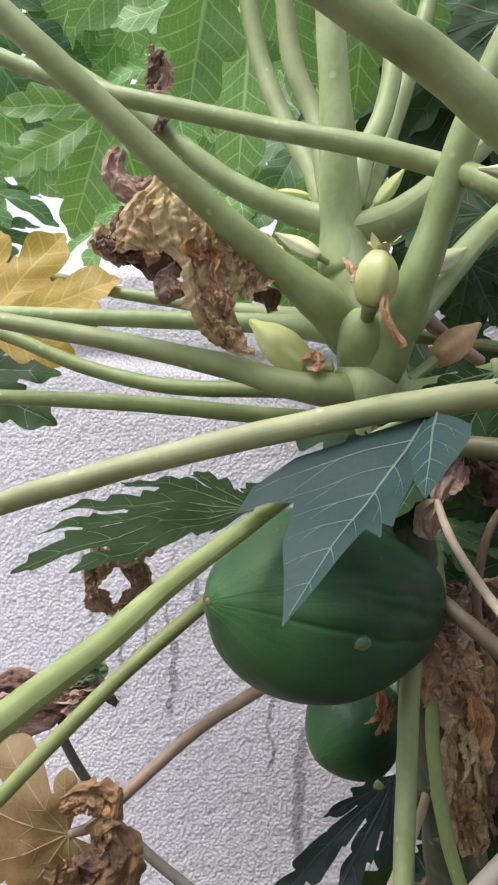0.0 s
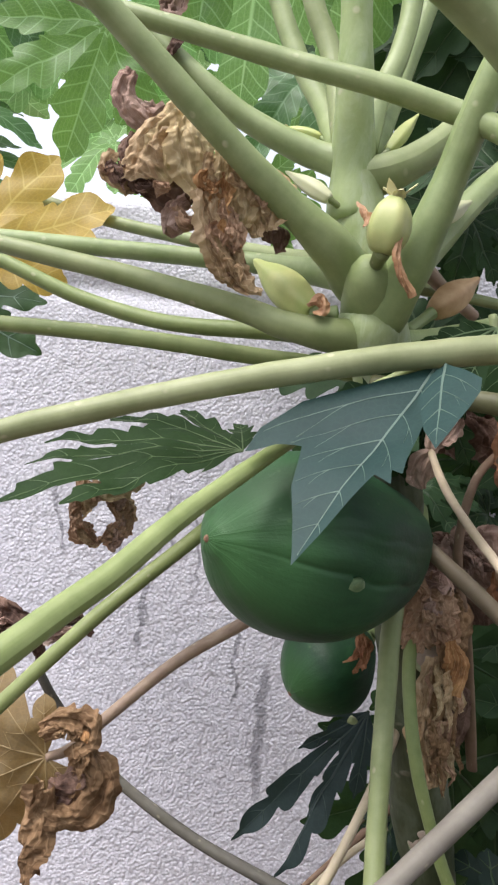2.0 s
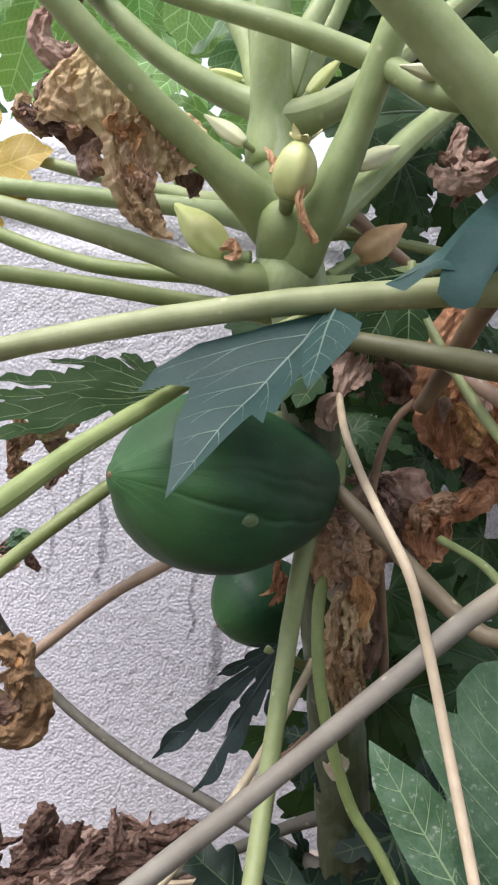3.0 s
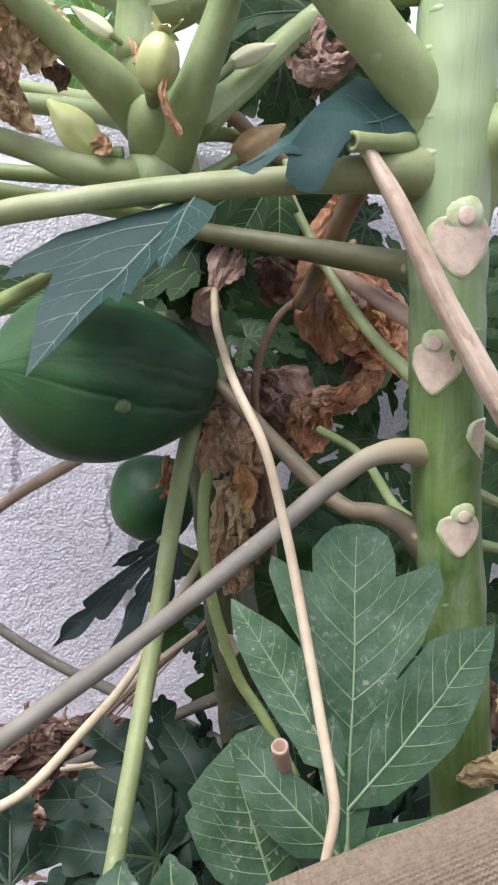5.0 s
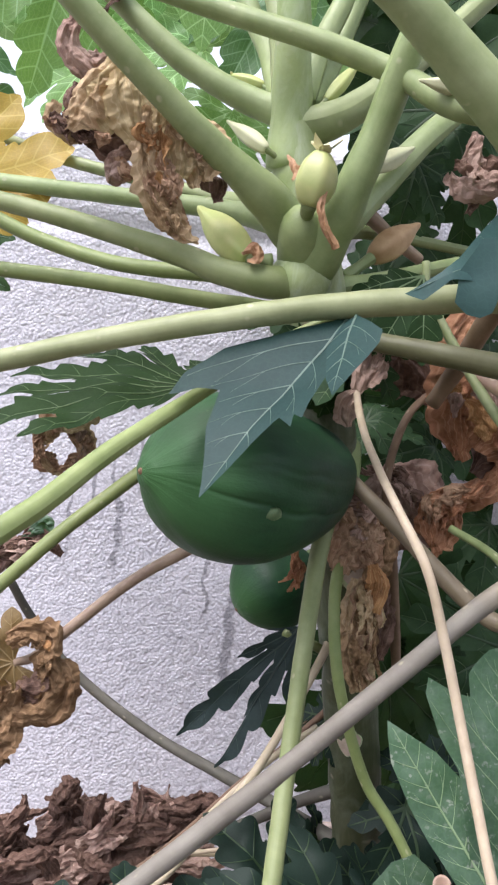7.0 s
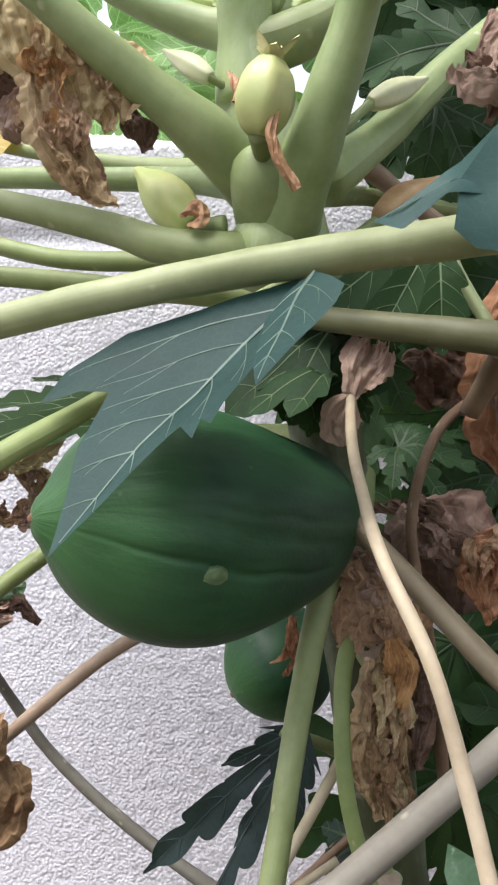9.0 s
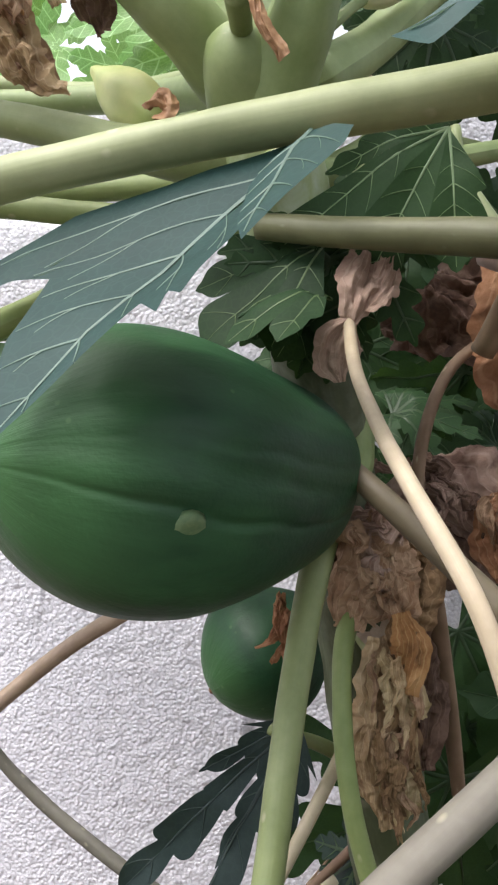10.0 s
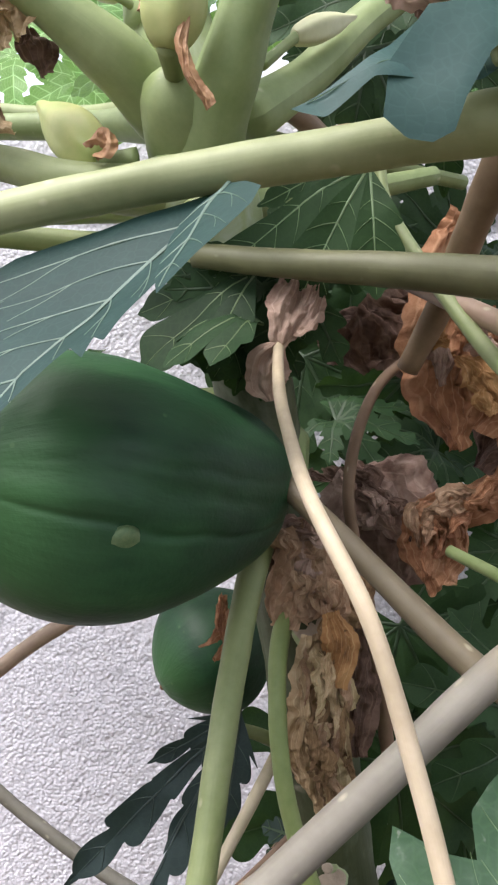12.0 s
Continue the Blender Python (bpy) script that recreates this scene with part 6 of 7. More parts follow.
dead_leaf("large tan withered leaf, crumpled and hanging in the crown", (-0.015, 0.800, 1.861), [
    (DRY_OCHRE, [(-0.012, 0.766, 1.856), (-0.030, 0.766, 1.846), (-0.044, 0.770, 1.824), (-0.047, 0.776, 1.802), (-0.036, 0.784, 1.787)], [0.012, 0.027, 0.033, 0.027, 0.012], dict(crush=0.0035, curl=1.3, twist=0.25)),
    (DRY_TAN, [(-0.030, 0.772, 1.850), (-0.056, 0.774, 1.835), (-0.072, 0.778, 1.809), (-0.084, 0.782, 1.790)], [0.010, 0.018, 0.020, 0.009], dict(crush=0.006, curl=1.8)),
    (DRY_OCHRE, [(-0.026, 0.760, 1.848), (-0.018, 0.758, 1.822), (-0.010, 0.762, 1.798), (-0.002, 0.768, 1.774)], [0.012, 0.023, 0.022, 0.012], dict(crush=0.0035, curl=1.4, twist=0.2)),
    (DRY_TAN, [(0.004, 0.758, 1.812), (0.005, 0.760, 1.785), (0.009, 0.764, 1.758), (0.014, 0.768, 1.735)], [0.006, 0.011, 0.013, 0.008], dict(crush=0.006, curl=2.4, twist=0.9)),
    (DRY_TAN, [(-0.004, 0.766, 1.778), (0.007, 0.768, 1.746), (0.023, 0.772, 1.714), (0.040, 0.776, 1.686), (0.060, 0.780, 1.678)], [0.014, 0.018, 0.017, 0.012, 0.004], dict(crush=0.006, curl=2.3, twist=1.0)),
    (DRY_WARM, [(0.008, 0.774, 1.752), (0.022, 0.778, 1.722), (0.034, 0.782, 1.698), (0.050, 0.786, 1.684)], [0.009, 0.014, 0.013, 0.005], dict(crush=0.006, curl=2.6, twist=1.3)),
    (DRY_OCHRE, [(0.016, 0.760, 1.818), (0.027, 0.760, 1.790), (0.033, 0.764, 1.766), (0.035, 0.770, 1.744)], [0.010, 0.021, 0.022, 0.009], dict(crush=0.004, curl=1.4, twist=0.2)),
    (DRY_TAN, [(0.026, 0.764, 1.812), (0.048, 0.764, 1.792), (0.064, 0.766, 1.770), (0.064, 0.772, 1.746)], [0.010, 0.022, 0.022, 0.010], dict(crush=0.006, curl=1.7)),
    (DRY_TAN, [(0.040, 0.770, 1.774), (0.046, 0.774, 1.754), (0.052, 0.778, 1.738)], [0.008, 0.012, 0.006], dict(crush=0.006, curl=2.6)),
    (DRY_WARM, [(0.030, 0.756, 1.752), (0.034, 0.758, 1.738), (0.033, 0.760, 1.722)], [0.004, 0.008, 0.004], dict(crush=0.004, curl=2.4)),
    (DRY_TAN, [(-0.092, 0.786, 1.816), (-0.096, 0.788, 1.799), (-0.080, 0.790, 1.783), (-0.054, 0.794, 1.784)], [0.007, 0.014, 0.015, 0.009], dict(crush=0.006, curl=2.6, twist=1.0)),
    (DRY_WARM, [(-0.086, 0.790, 1.806), (-0.074, 0.792, 1.792), (-0.060, 0.794, 1.790)], [0.006, 0.012, 0.006], dict(crush=0.006, curl=2.8, twist=1.4)),
    (DRY_DARK, [(-0.066, 0.796, 1.792), (-0.038, 0.798, 1.786), (-0.018, 0.800, 1.791), (-0.010, 0.804, 1.808)], [0.012, 0.020, 0.018, 0.010], dict(curl=2.4)),
    (DRY_DARK, [(0.002, 0.790, 1.800), (0.012, 0.792, 1.780), (0.006, 0.794, 1.756)], [0.010, 0.018, 0.010], dict(curl=2.2)),
    (DRY_PINK, [(-0.016, 0.790, 1.773), (-0.030, 0.792, 1.766), (-0.034, 0.796, 1.746), (-0.018, 0.800, 1.744), (0.002, 0.804, 1.750)], [0.008, 0.013, 0.014, 0.012, 0.006], dict(curl=2.6, twist=0.8)),
    (DRY_WARM, [(-0.028, 0.788, 1.770), (-0.020, 0.788, 1.754), (-0.006, 0.792, 1.752)], [0.006, 0.011, 0.006], dict(curl=2.4)),
    (DRY_DARK, [(0.064, 0.790, 1.764), (0.071, 0.792, 1.744), (0.076, 0.796, 1.727)], [0.010, 0.014, 0.008], dict(curl=2.2)),
    (DRY_PINK, [(-0.080, 0.800, 1.908), (-0.090, 0.800, 1.886), (-0.080, 0.802, 1.867), (-0.062, 0.804, 1.856), (-0.044, 0.806, 1.870)], [0.008, 0.015, 0.016, 0.014, 0.009], dict(curl=2.9, twist=0.6, crush=0.004)),
    (DRY_PINK, [(-0.062, 0.812, 1.882), (-0.056, 0.812, 1.866), (-0.040, 0.814, 1.858)], [0.006, 0.011, 0.006], dict(curl=2.6)),
    (DRY_DARK, [(-0.074, 0.800, 1.844), (-0.082, 0.802, 1.828), (-0.070, 0.804, 1.812)], [0.006, 0.013, 0.008], dict(curl=2.4)),
    (DRY_PINK, [(-0.056, 0.845, 2.052), (-0.046, 0.845, 2.034), (-0.050, 0.849, 2.008), (-0.062, 0.853, 2.018)], [0.005, 0.013, 0.015, 0.006], dict(curl=2.6, twist=1.0)),
    (DRY_DARK, [(-0.044, 0.845, 2.044), (-0.050, 0.849, 2.008), (-0.044, 0.850, 1.975), (-0.056, 0.846, 1.945), (-0.070, 0.832, 1.918)], [0.008, 0.012, 0.010, 0.009, 0.010], dict(curl=2.8, twist=1.4)),
    (DRY_DARK, [(-0.058, 0.825, 1.929), (-0.047, 0.829, 1.910), (-0.029, 0.833, 1.890)], [0.006, 0.010, 0.008], dict(curl=2.6)),
] + tatters((DRY_WARM, DRY_TAN, DRY_AMBER), [(0.004, 0.756, 1.790), (0.014, 0.760, 1.745), (0.030, 0.766, 1.708), (0.048, 0.772, 1.684)], 0.007, 14, 0.007, 11)
  + tatters((DRY_WARM, DRY_DARK, DRY_PINK), [(-0.090, 0.784, 1.815), (-0.070, 0.786, 1.785), (-0.030, 0.786, 1.775)], 0.009, 12, 0.007, 12)
  + tatters((DRY_TAN, DRY_WARM), [(0.030, 0.756, 1.800), (0.056, 0.758, 1.775), (0.058, 0.764, 1.745)], 0.008, 8, 0.007, 13))
ring = []
rng = random.Random(17)
for k in range(26):
    a = rng.uniform(0, 2 * math.pi)
    r = 0.031 * rng.uniform(0.75, 1.2)
    mid = Vector((-0.113, 1.03 + rng.uniform(-0.014, 0.014), 1.432))
    bow_line = []
    for q in range(4):
        bow_line.append(mid + Vector((0.95 * r * math.cos(a), rng.uniform(-0.005, 0.005), 1.15 * r * math.sin(a))))
        a += rng.uniform(0.25, 0.55)
        r *= rng.uniform(0.88, 1.12)
    w = rng.uniform(0.006, 0.014)
    ring.append(((DRY_WARM, DRY_TAN, DRY_FLESH, DRY_WARM)[k % 4], bow_line, [w * 0.4, w, w * 0.9, w * 0.3], dict(curl=rng.uniform(1.8, 3.0), twist=rng.uniform(0.4, 1.6), crush=0.006, freq=40)))
ring.append((DRY_PALE, [(-0.052, 1.02, 1.492), (-0.074, 1.015, 1.478), (-0.100, 1.015, 1.462), (-0.124, 1.015, 1.466)], [0.004, 0.013, 0.012, 0.004], dict(curl=1.6, crush=0.004)))
ring.append((DRY_WARM, [(-0.142, 1.03, 1.486), (-0.132, 1.02, 1.466), (-0.112, 1.02, 1.460)], [0.004, 0.012, 0.006], dict(curl=2.2, crush=0.006)))
dead_leaf("small tan withered leaf under the dark many-lobed leaf", (-0.082, 1.050, 1.475), ring)
dead_leaf("dark withered leaf on a thin stalk against the wall", (-0.220, 1.220, 1.179), [
    (DRY_DARK, [(-0.216, 1.220, 1.184), (-0.236, 1.200, 1.236), (-0.288, 1.190, 1.264), (-0.350, 1.190, 1.261)], [0.010, 0.030, 0.034, 0.02], dict(curl=2.6)),
    (DRY_DARK, [(-0.218, 1.200, 1.236), (-0.180, 1.190, 1.268), (-0.157, 1.190, 1.251), (-0.137, 1.200, 1.229)], [0.010, 0.018, 0.014, 0.006], dict(curl=2.4)),
    (DRY_PINK, [(-0.308, 1.200, 1.204), (-0.239, 1.180, 1.222), (-0.196, 1.180, 1.256)], [0.020, 0.026, 0.014], dict(curl=2.6)),
    (LEAF_GREEN, [(-0.194, 1.170, 1.263), (-0.163, 1.170, 1.287), (-0.149, 1.170, 1.278)], [0.006, 0.014, 0.006], dict(curl=1.6, crush=0.005)),
] + tatters((DRY_DARK, DRY_PINK, DRY_DARK), [(-0.170, 1.175, 1.262), (-0.220, 1.172, 1.248), (-0.270, 1.172, 1.240), (-0.320, 1.175, 1.225)], 0.018, 26, 0.011, 15))
dead_leaf("brown curled rim of the dying leaf", (-0.148, 0.970, 1.175), [
    (DRY_BROWN, [(-0.165, 0.965, 1.172), (-0.133, 0.950, 1.186), (-0.110, 0.950, 1.175), (-0.117, 0.950, 1.155)], [0.014, 0.024, 0.022, 0.012], dict(curl=2.6)),
    (DRY_BROWN, [(-0.109, 0.965, 1.162), (-0.092, 0.955, 1.127), (-0.105, 0.955, 1.091), (-0.139, 0.960, 1.080), (-0.147, 0.960, 1.108)], [0.017, 0.026, 0.029, 0.026, 0.014], dict(curl=2.0, crush=0.008)),
    (DRY_BROWN, [(-0.159, 0.960, 1.115), (-0.160, 0.955, 1.078), (-0.171, 0.955, 1.038), (-0.171, 0.960, 0.995)], [0.019, 0.022, 0.026, 0.017], dict(curl=2.8, twist=1.2)),
    (DRY_DARK, [(-0.153, 0.970, 1.103), (-0.122, 0.965, 1.102), (-0.103, 0.965, 1.107)], [0.017, 0.024, 0.014], dict(curl=2.4)),
] + tatters((DRY_BROWN, DRY_BROWN, DRY_AMBER), [(-0.140, 0.952, 1.182), (-0.114, 0.950, 1.165), (-0.100, 0.950, 1.120)], 0.006, 6, 0.007, 14))
heap = thing("withered_leaf", (-0.091, 1.150, 0.743), "dark brown heap of withered leaves at the wall's foot", "dead leaf", "withered leaves")
hx, hz, h0 = Vector((0.071, 1.120, 0.852)) - Vector((-0.257, 1.120, 0.807)), Vector((-0.253, 1.120, 0.626)) - Vector((-0.257, 1.120, 0.807)), Vector((-0.257, 1.120, 0.807))
rng = random.Random(31)
for k in range(190):
    u, w, y = rng.random(), rng.random() * (0.75 if k < 130 else 1.6), rng.uniform(-0.07, 0.03)
    p = h0 + hx * u + hz * w + Vector((0, y, 0))
    a = rng.uniform(-0.5, 1.2) if rng.random() < 0.7 else rng.uniform(1.2, 4.0)
    pts = [p]
    for q in range(3):
        a += rng.uniform(-0.6, 0.6)
        pts.append(pts[-1] + Vector((math.cos(a), rng.uniform(-0.3, 0.3), math.sin(a) * 0.7)) * rng.uniform(0.022, 0.046))
    s = rng.uniform(0.010, 0.024)
    if k < 26:
        # broad dark pieces at the back of the heap
        s, pts = s * 1.9, [q + Vector((0, 0.06, -0.012)) for q in pts]
    part("shrivelled_lobe", withered(pts, [s * 0.5, s, s * 0.9, s * 0.3], curl=rng.uniform(1.8, 3.2), twist=rng.uniform(0.2, 1.4), crush=0.006, seed=400 + k), (DRY_DARK, DRY_PINK, DRY_DARK, DRY_DARK, DRY_PINK)[k % 5], heap)
dead_leaf("tan and orange withered leaf hanging along the stem", (0.270, 0.860, 1.382), [
    (DRY_WARM, [(0.270, 0.845, 1.399), (0.262, 0.847, 1.371), (0.250, 0.849, 1.341), (0.244, 0.851, 1.314)], [0.012, 0.022, 0.02, 0.008], dict(curl=1.8)),
    (DRY_WARM, [(0.263, 0.838, 1.394), (0.268, 0.840, 1.363), (0.261, 0.842, 1.335), (0.255, 0.844, 1.314)], [0.01, 0.018, 0.016, 0.008], dict(curl=2.2)),
    (DRY_WARM, [(0.288, 0.845, 1.391), (0.282, 0.847, 1.358), (0.290, 0.849, 1.332), (0.293, 0.851, 1.309)], [0.012, 0.022, 0.015, 0.008], dict(curl=1.6)),
    (DRY_BROWN, [(0.302, 0.860, 1.380), (0.305, 0.862, 1.347), (0.300, 0.864, 1.315)], [0.012, 0.024, 0.014], dict(curl=1.8)),
    (DRY_AMBER, [(0.290, 0.818, 1.334), (0.296, 0.814, 1.308), (0.292, 0.818, 1.276)], [0.007, 0.014, 0.008], dict(curl=1.1, crush=0.003)),
    (DRY_TAN, [(0.279, 0.838, 1.312), (0.275, 0.840, 1.273), (0.270, 0.842, 1.233), (0.274, 0.844, 1.193), (0.280, 0.846, 1.166)], [0.01, 0.014, 0.016, 0.014, 0.008], dict(curl=2.2, twist=0.7)),
    (DRY_BROWN, [(0.286, 0.832, 1.301), (0.283, 0.834, 1.262), (0.279, 0.836, 1.223), (0.285, 0.838, 1.183)], [0.01, 0.014, 0.014, 0.01], dict(curl=2.4, twist=0.5)),
    (DRY_PALE, [(0.294, 0.838, 1.276), (0.293, 0.840, 1.243), (0.290, 0.842, 1.207), (0.293, 0.844, 1.176)], [0.01, 0.016, 0.016, 0.01], dict(curl=2.2)),
    (DRY_BROWN, [(0.299, 0.846, 1.272), (0.297, 0.848, 1.236), (0.297, 0.850, 1.200), (0.303, 0.852, 1.172)], [0.008, 0.013, 0.011, 0.005], dict(curl=2.0)),
    (DRY_PALE, [(0.275, 0.826, 1.301), (0.285, 0.828, 1.288), (0.297, 0.830, 1.268), (0.303, 0.832, 1.255)], [0.004, 0.006, 0.008, 0.005], dict(curl=1.8)),
    (DRY_DARK, [(0.317, 0.885, 1.365), (0.320, 0.887, 1.309), (0.322, 0.889, 1.253), (0.318, 0.891, 1.191)], [0.012, 0.018, 0.018, 0.010], dict(curl=1.8)),
    (DRY_DARK, [(0.249, 0.872, 1.388), (0.268, 0.874, 1.377), (0.291, 0.876, 1.384)], [0.014, 0.03, 0.02], dict(curl=1.8)),
] + tatters((DRY_WARM, DRY_FLESH, DRY_WARM, DRY_PINK), [(0.272, 0.838, 1.400), (0.275, 0.836, 1.360), (0.272, 0.838, 1.310)], 0.014, 16, 0.010, 5)
  + tatters((DRY_TAN, DRY_BROWN, DRY_WARM, DRY_PALE, DRY_BROWN), [(0.288, 0.828, 1.330), (0.286, 0.828, 1.270), (0.284, 0.832, 1.215), (0.290, 0.836, 1.165)], 0.008, 26, 0.006, 6))
dead_leaf("pale pink dead leaf base at the head of the straw stalk", (0.252, 0.790, 1.573), [
    (DRY_FLESH, [(0.265, 0.800, 1.583), (0.259, 0.790, 1.563), (0.250, 0.785, 1.542), (0.248, 0.785, 1.532)], [0.013, 0.018, 0.009, 0.003], dict(curl=0.9, crush=0.003, twist=0.1, ragged=0.1)),
    (DRY_FLESH, [(0.248, 0.786, 1.536), (0.240, 0.786, 1.520), (0.238, 0.790, 1.506), (0.241, 0.795, 1.494)], [0.004, 0.013, 0.012, 0.003], dict(curl=0.5, crush=0.002, twist=0.1, ragged=0.05)),
    (DRY_FLESH, [(0.275, 0.800, 1.581), (0.272, 0.790, 1.561), (0.258, 0.785, 1.542)], [0.006, 0.009, 0.005], dict(curl=1.6, crush=0.004)),
])
dead_leaf("orange-brown withered leaf, crumpled between the two stems", (0.405, 0.900, 1.650), [
    (DRY_ORANGE, [(0.424, 0.910, 1.662), (0.402, 0.900, 1.610), (0.394, 0.890, 1.546), (0.394, 0.885, 1.500), (0.402, 0.885, 1.455)], [0.018, 0.026, 0.030, 0.028, 0.012], dict(curl=1.8)),
    (DRY_ORANGE, [(0.418, 0.890, 1.575), (0.458, 0.885, 1.552), (0.484, 0.885, 1.514), (0.478, 0.885, 1.478), (0.446, 0.885, 1.460)], [0.020, 0.034, 0.036, 0.030, 0.014], dict(curl=2.0)),
    (DRY_ORANGE, [(0.422, 0.880, 1.556), (0.436, 0.875, 1.510), (0.418, 0.875, 1.472)], [0.014, 0.030, 0.014], dict(curl=1.2, crush=0.005)),
    (DRY_PINK, [(0.470, 0.895, 1.560), (0.492, 0.895, 1.528), (0.490, 0.895, 1.480)], [0.010, 0.020, 0.010], dict(curl=2.4)),
    (DRY_DARK, [(0.452, 0.900, 1.500), (0.448, 0.900, 1.466), (0.428, 0.900, 1.440)], [0.014, 0.026, 0.014], dict(curl=2.0)),
    (DRY_ORANGE, [(0.478, 0.890, 1.490), (0.470, 0.885, 1.442), (0.432, 0.885, 1.418), (0.388, 0.885, 1.408), (0.366, 0.885, 1.398)], [0.014, 0.020, 0.022, 0.020, 0.010], dict(curl=2.4, twist=0.9)),
    (DRY_ORANGE, [(0.462, 0.880, 1.452), (0.440, 0.875, 1.426), (0.410, 0.875, 1.416)], [0.010, 0.018, 0.010], dict(curl=2.2)),
    (DRY_ORANGE, [(0.378, 0.885, 1.408), (0.376, 0.885, 1.370), (0.384, 0.885, 1.334)], [0.014, 0.020, 0.009], dict(curl=2.4)),
    (DRY_ORANGE, [(0.394, 0.880, 1.410), (0.402, 0.880, 1.380), (0.394, 0.880, 1.342)], [0.012, 0.016, 0.008], dict(curl=2.6)),
    (DRY_DARK, [(0.336, 0.950, 1.595), (0.376, 0.950, 1.568), (0.406, 0.940, 1.533)], [0.028, 0.042, 0.028], dict(curl=2.4)),
    (DRY_DARK, [(0.295, 0.970, 1.558), (0.324, 0.960, 1.566), (0.349, 0.960, 1.530)], [0.014, 0.031, 0.017], dict(curl=2.6)),
    (DRY_PINK, [(0.316, 0.920, 1.440), (0.345, 0.910, 1.412), (0.378, 0.910, 1.368)], [0.028, 0.048, 0.020], dict(curl=1.8)),
    (DRY_DARK, [(0.304, 0.940, 1.423), (0.345, 0.940, 1.379), (0.363, 0.940, 1.326)], [0.028, 0.056, 0.034], dict(curl=1.8)),
    (DRY_DARK, [(0.312, 1.000, 1.568), (0.330, 0.980, 1.572), (0.359, 0.970, 1.576), (0.390, 0.970, 1.587)], [0.017, 0.034, 0.042, 0.028], dict(curl=2.4)),
] + tatters((DRY_ORANGE, DRY_ORANGE, DRY_AMBER, DRY_PINK), [(0.408, 0.878, 1.590), (0.420, 0.870, 1.530), (0.450, 0.870, 1.490), (0.460, 0.872, 1.445)], 0.018, 18, 0.012, 7)
  + tatters((DRY_ORANGE, DRY_ORANGE, DRY_WARM), [(0.462, 0.872, 1.445), (0.420, 0.870, 1.418), (0.384, 0.872, 1.400), (0.386, 0.874, 1.340)], 0.010, 16, 0.009, 8)
  + tatters((DRY_DARK, DRY_PINK), [(0.300, 0.920, 1.440), (0.340, 0.905, 1.410), (0.366, 0.905, 1.350)], 0.014, 12, 0.010, 9))
dead_leaf("pinkish brown withered leaf curled behind the crown", (0.340, 0.720, 1.791), [
    (DRY_PINK, [(0.342, 0.730, 1.800), (0.338, 0.720, 1.775), (0.331, 0.710, 1.752)], [0.010, 0.014, 0.010], dict(curl=2.6)),
    (DRY_PINK, [(0.308, 0.710, 1.755), (0.326, 0.700, 1.743), (0.352, 0.700, 1.746), (0.373, 0.710, 1.765)], [0.008, 0.014, 0.014, 0.008], dict(curl=2.6)),
    (DRY_DARK, [(0.320, 0.730, 1.776), (0.347, 0.720, 1.765), (0.364, 0.720, 1.772)], [0.010, 0.014, 0.010], dict(curl=2.2)),
    (DRY_DARK, [(0.328, 0.710, 1.747), (0.332, 0.710, 1.734), (0.327, 0.710, 1.720)], [0.008, 0.008, 0.004], dict(curl=2.2)),
])
dead_leaf("pale yellow withered leaf low beside the knitted cloth", (0.558, 0.620, 1.135), [
    (DRY_PALE, [(0.548, 0.630, 1.161), (0.561, 0.620, 1.141), (0.549, 0.610, 1.115), (0.576, 0.610, 1.095)], [0.008, 0.018, 0.018, 0.010], dict(curl=2.4)),
    (DRY_PALE, [(0.488, 0.600, 1.056), (0.507, 0.590, 1.064), (0.537, 0.590, 1.071), (0.566, 0.590, 1.082)], [0.006, 0.014, 0.018, 0.010], dict(curl=2.4)),
    (DRY_PALE, [(0.571, 0.620, 1.165), (0.573, 0.610, 1.126), (0.584, 0.610, 1.076)], [0.014, 0.022, 0.014], dict(curl=2.2)),
    (DRY_DARK, [(0.539, 0.660, 1.130), (0.544, 0.650, 1.102), (0.520, 0.650, 1.077)], [0.010, 0.024, 0.010], dict(curl=1.8)),
])


# ---- a board and a striped rag at the wall's foot ----
BOARD = mat_plain("weathered_board", (0.30, 0.23, 0.20), (0.46, 0.38, 0.34), 0.85, 18, 0.5, 0.004)
KNOT = mat_plain("nail_hole", (0.02, 0.015, 0.012), (0.05, 0.035, 0.03), 0.9, 80)
fence = thing("board_fence", (0.45, 1.52, 0.0), "low weathered board leaning at the wall's foot", "board")
for k in range(5):
    x0 = 0.29 + 0.085 * k
    P, F, _, _ = slab(x0, 1.505 + 0.004 * (k % 2), 0.0, x0 + 0.079, 1.530, 0.60 - 0.012 * (k % 3))
    part("board", (P, F, None, None), BOARD, fence, smooth=False)
for x0, z0 in ((0.335, 0.52), (0.375, 0.475), (0.40, 0.50)):
    part("nail_hole", turned((x0, 1.512, z0), (x0, 1.5035, z0), [(0, 0.006), (1, 0.005)], 10), KNOT, fence)
RAG = []
for nm, col in (("rag_pink", (0.55, 0.16, 0.20)), ("rag_white", (0.70, 0.68, 0.72)), ("rag_blue", (0.10, 0.25, 0.38)), ("rag_red", (0.50, 0.04, 0.05))):
    RAG.append(mat_plain(nm, tuple(v * 0.8 for v in col), col, 0.85, 80, 0.3, 0.001))
rag = thing("striped_rag", (0.488, 1.300, 1.122), "striped pink, white, blue and red rag hanging behind the stem", "cloth")
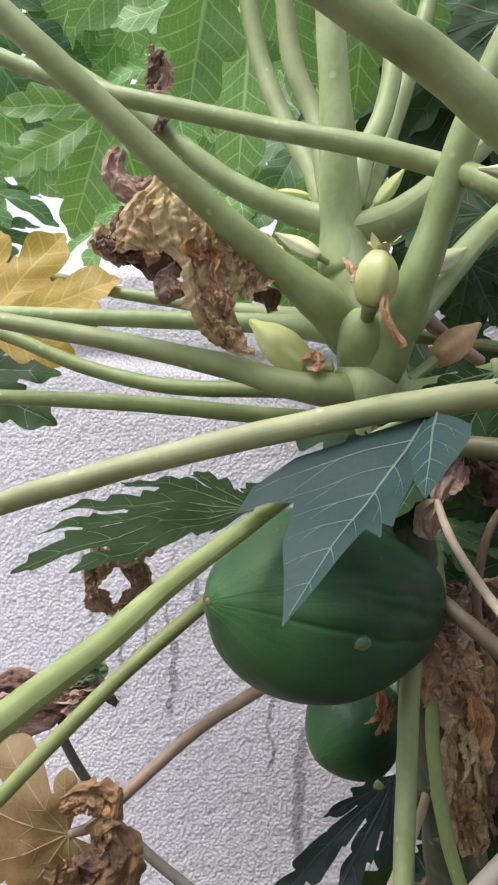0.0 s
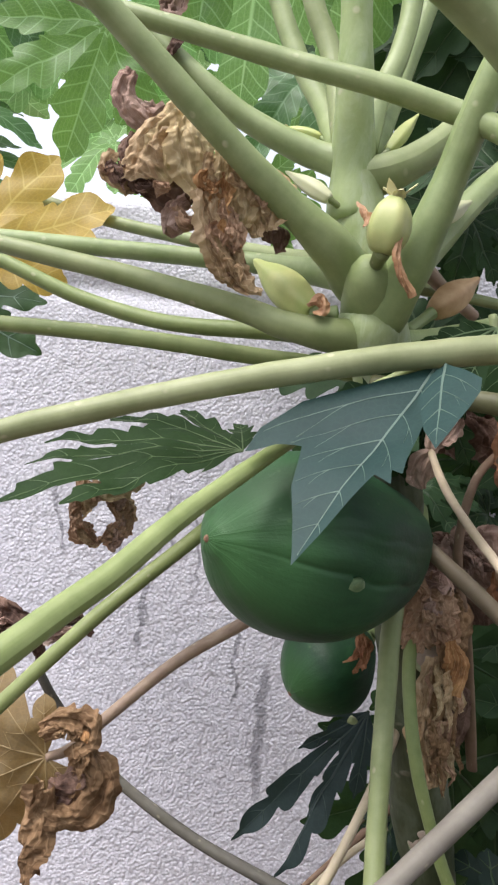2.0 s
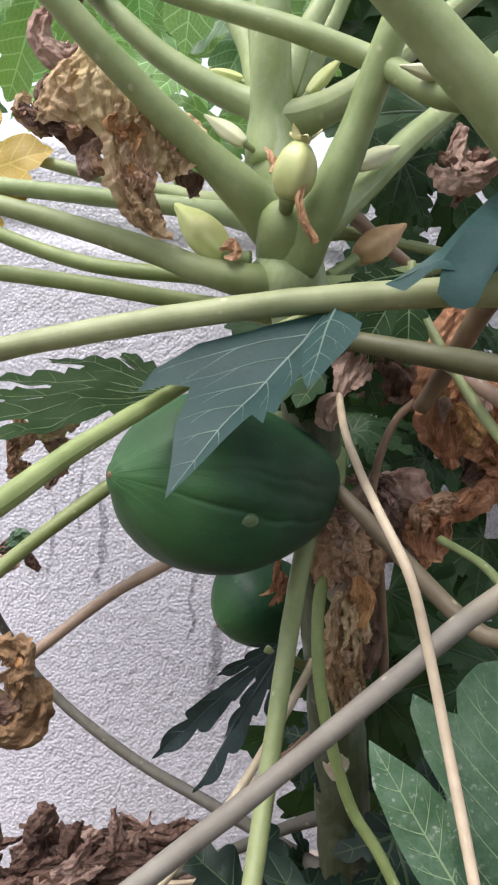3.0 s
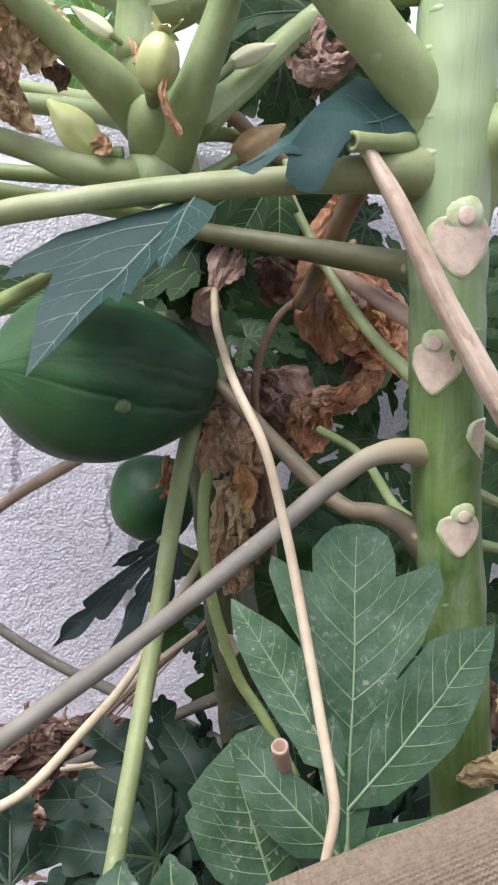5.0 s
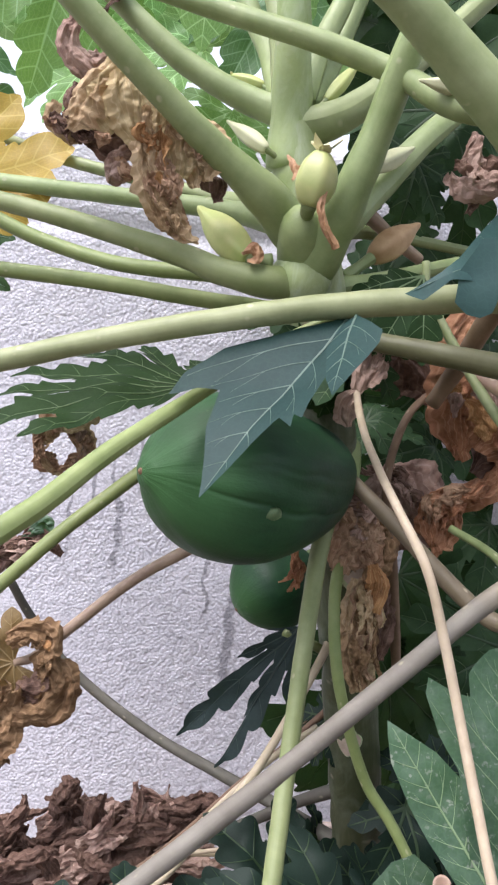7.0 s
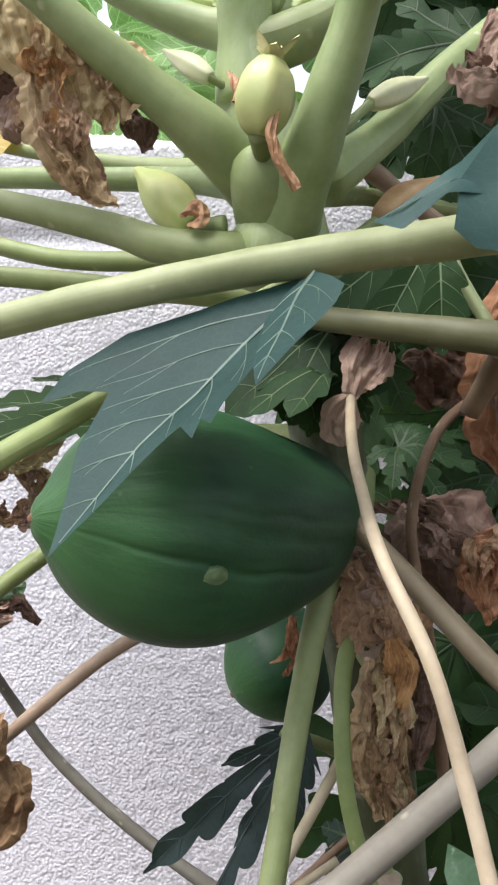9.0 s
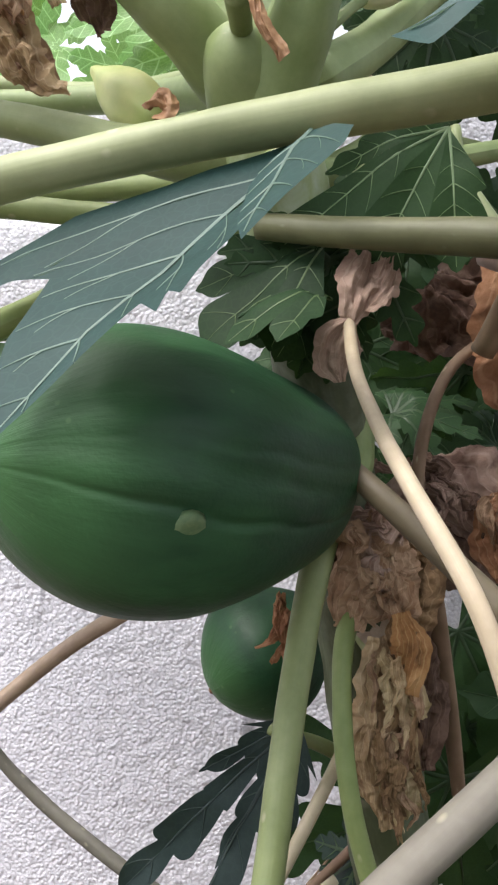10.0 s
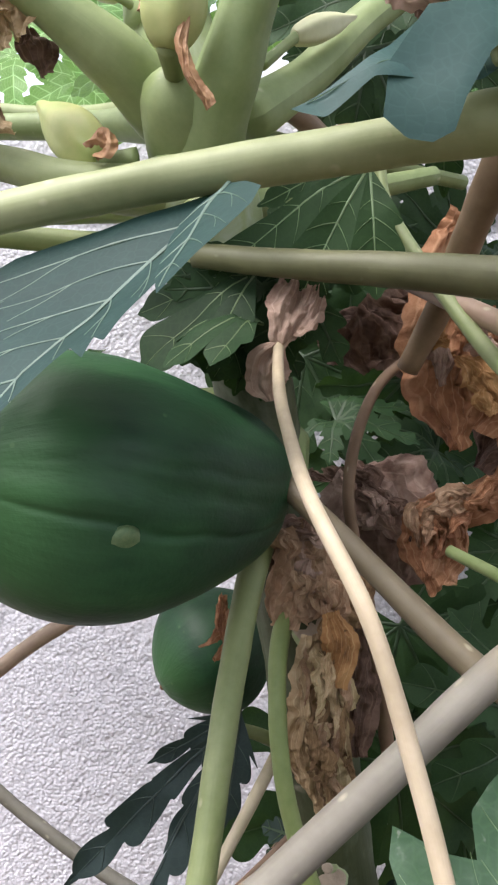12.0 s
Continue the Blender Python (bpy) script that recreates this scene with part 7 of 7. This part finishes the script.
for k in range(6):
    part("stripe", withered([Vector((0.474, 1.300, 1.142)) + Vector((0.010 * k, 0, 0)), Vector((0.477, 1.295, 1.112)) + Vector((0.0105 * k, -0.003 * (k % 2), 0)), Vector((0.486, 1.300, 1.074)) + Vector((0.011 * k, 0, 0))], [0.005, 0.0055, 0.005], 0.6, 0.1, 0.003, 60 + k, ragged=0.05), RAG[(0, 1, 2, 1, 3, 3)[k]], rag)


# ---- the knitted cloth ----
KNIT = mat_plain("beige_knit", (0.135, 0.104, 0.076), (0.200, 0.158, 0.116), 0.9, 160, 0.5, 0.001, spec=0.1)


def knitted():
    """A heavy open-knit cloth over a rounded bundle that stands on the ground: rows of loops in relief."""
    P, F = [], []
    a, b = Vector((0.2307, 0.400, 1.0746)), Vector((0.4698, 0.400, 1.1669))
    d = (b - a).normalized()
    n = Vector((0, -1, 0))
    up = n.cross(d)
    if up.z < 0:
        up = -up
    rows, cols = 430, 400
    for i in range(rows + 1):
        f = i / rows
        for j in range(cols + 1):
            s = -0.06 + 0.42 * j / cols
            ang = radians(-80 + 170 * min(1.0, f * 1.1765)) if f < 0.85 else None
            run = f * 0.30
            # over the shoulder of the bundle, then straight down
            R = 0.055
            if f < 0.85:
                c = a + d * s + n * (R * math.sin(ang)) + up * (R * (math.cos(ang) - 1))
                nn = n * math.sin(ang) + up * math.cos(ang)
            else:
                c = a + d * s + n * R - up * (R + (f - 0.85) * 0.8)
                nn = n
            row = run / 0.0057
            zig = 0.5 * math.sin(2 * math.pi * s / 0.0040 + math.pi * (int(row) % 2))
            h = abs(math.sin(math.pi * (row + 0.22 * math.sin(2 * math.pi * s / 0.0040)))) ** 0.5
            P.append(c + nn * (0.0044 * h + 0.003 * noise.noise(Vector((s * 8, f * 3, 0)))) + d * (0.0006 * zig))
    k = cols + 1
    for i in range(rows):
        for j in range(cols):
            F.append((i * k + j, i * k + j + 1, (i + 1) * k + j + 1, (i + 1) * k + j))
    # skirt to the ground
    k0 = len(P)
    for j in range(0, cols + 1):
        q = P[rows * k + j]
        P.append(Vector((q.x, q.y, 0.0)))
    for j in range(cols):
        F.append((rows * k + j, rows * k + j + 1, k0 + j + 1, k0 + j))
    return P, F, None, None


tagged(part("knitted_cloth", knitted(), KNIT), "beige open-knit cloth draped over a rounded bundle", "cloth")
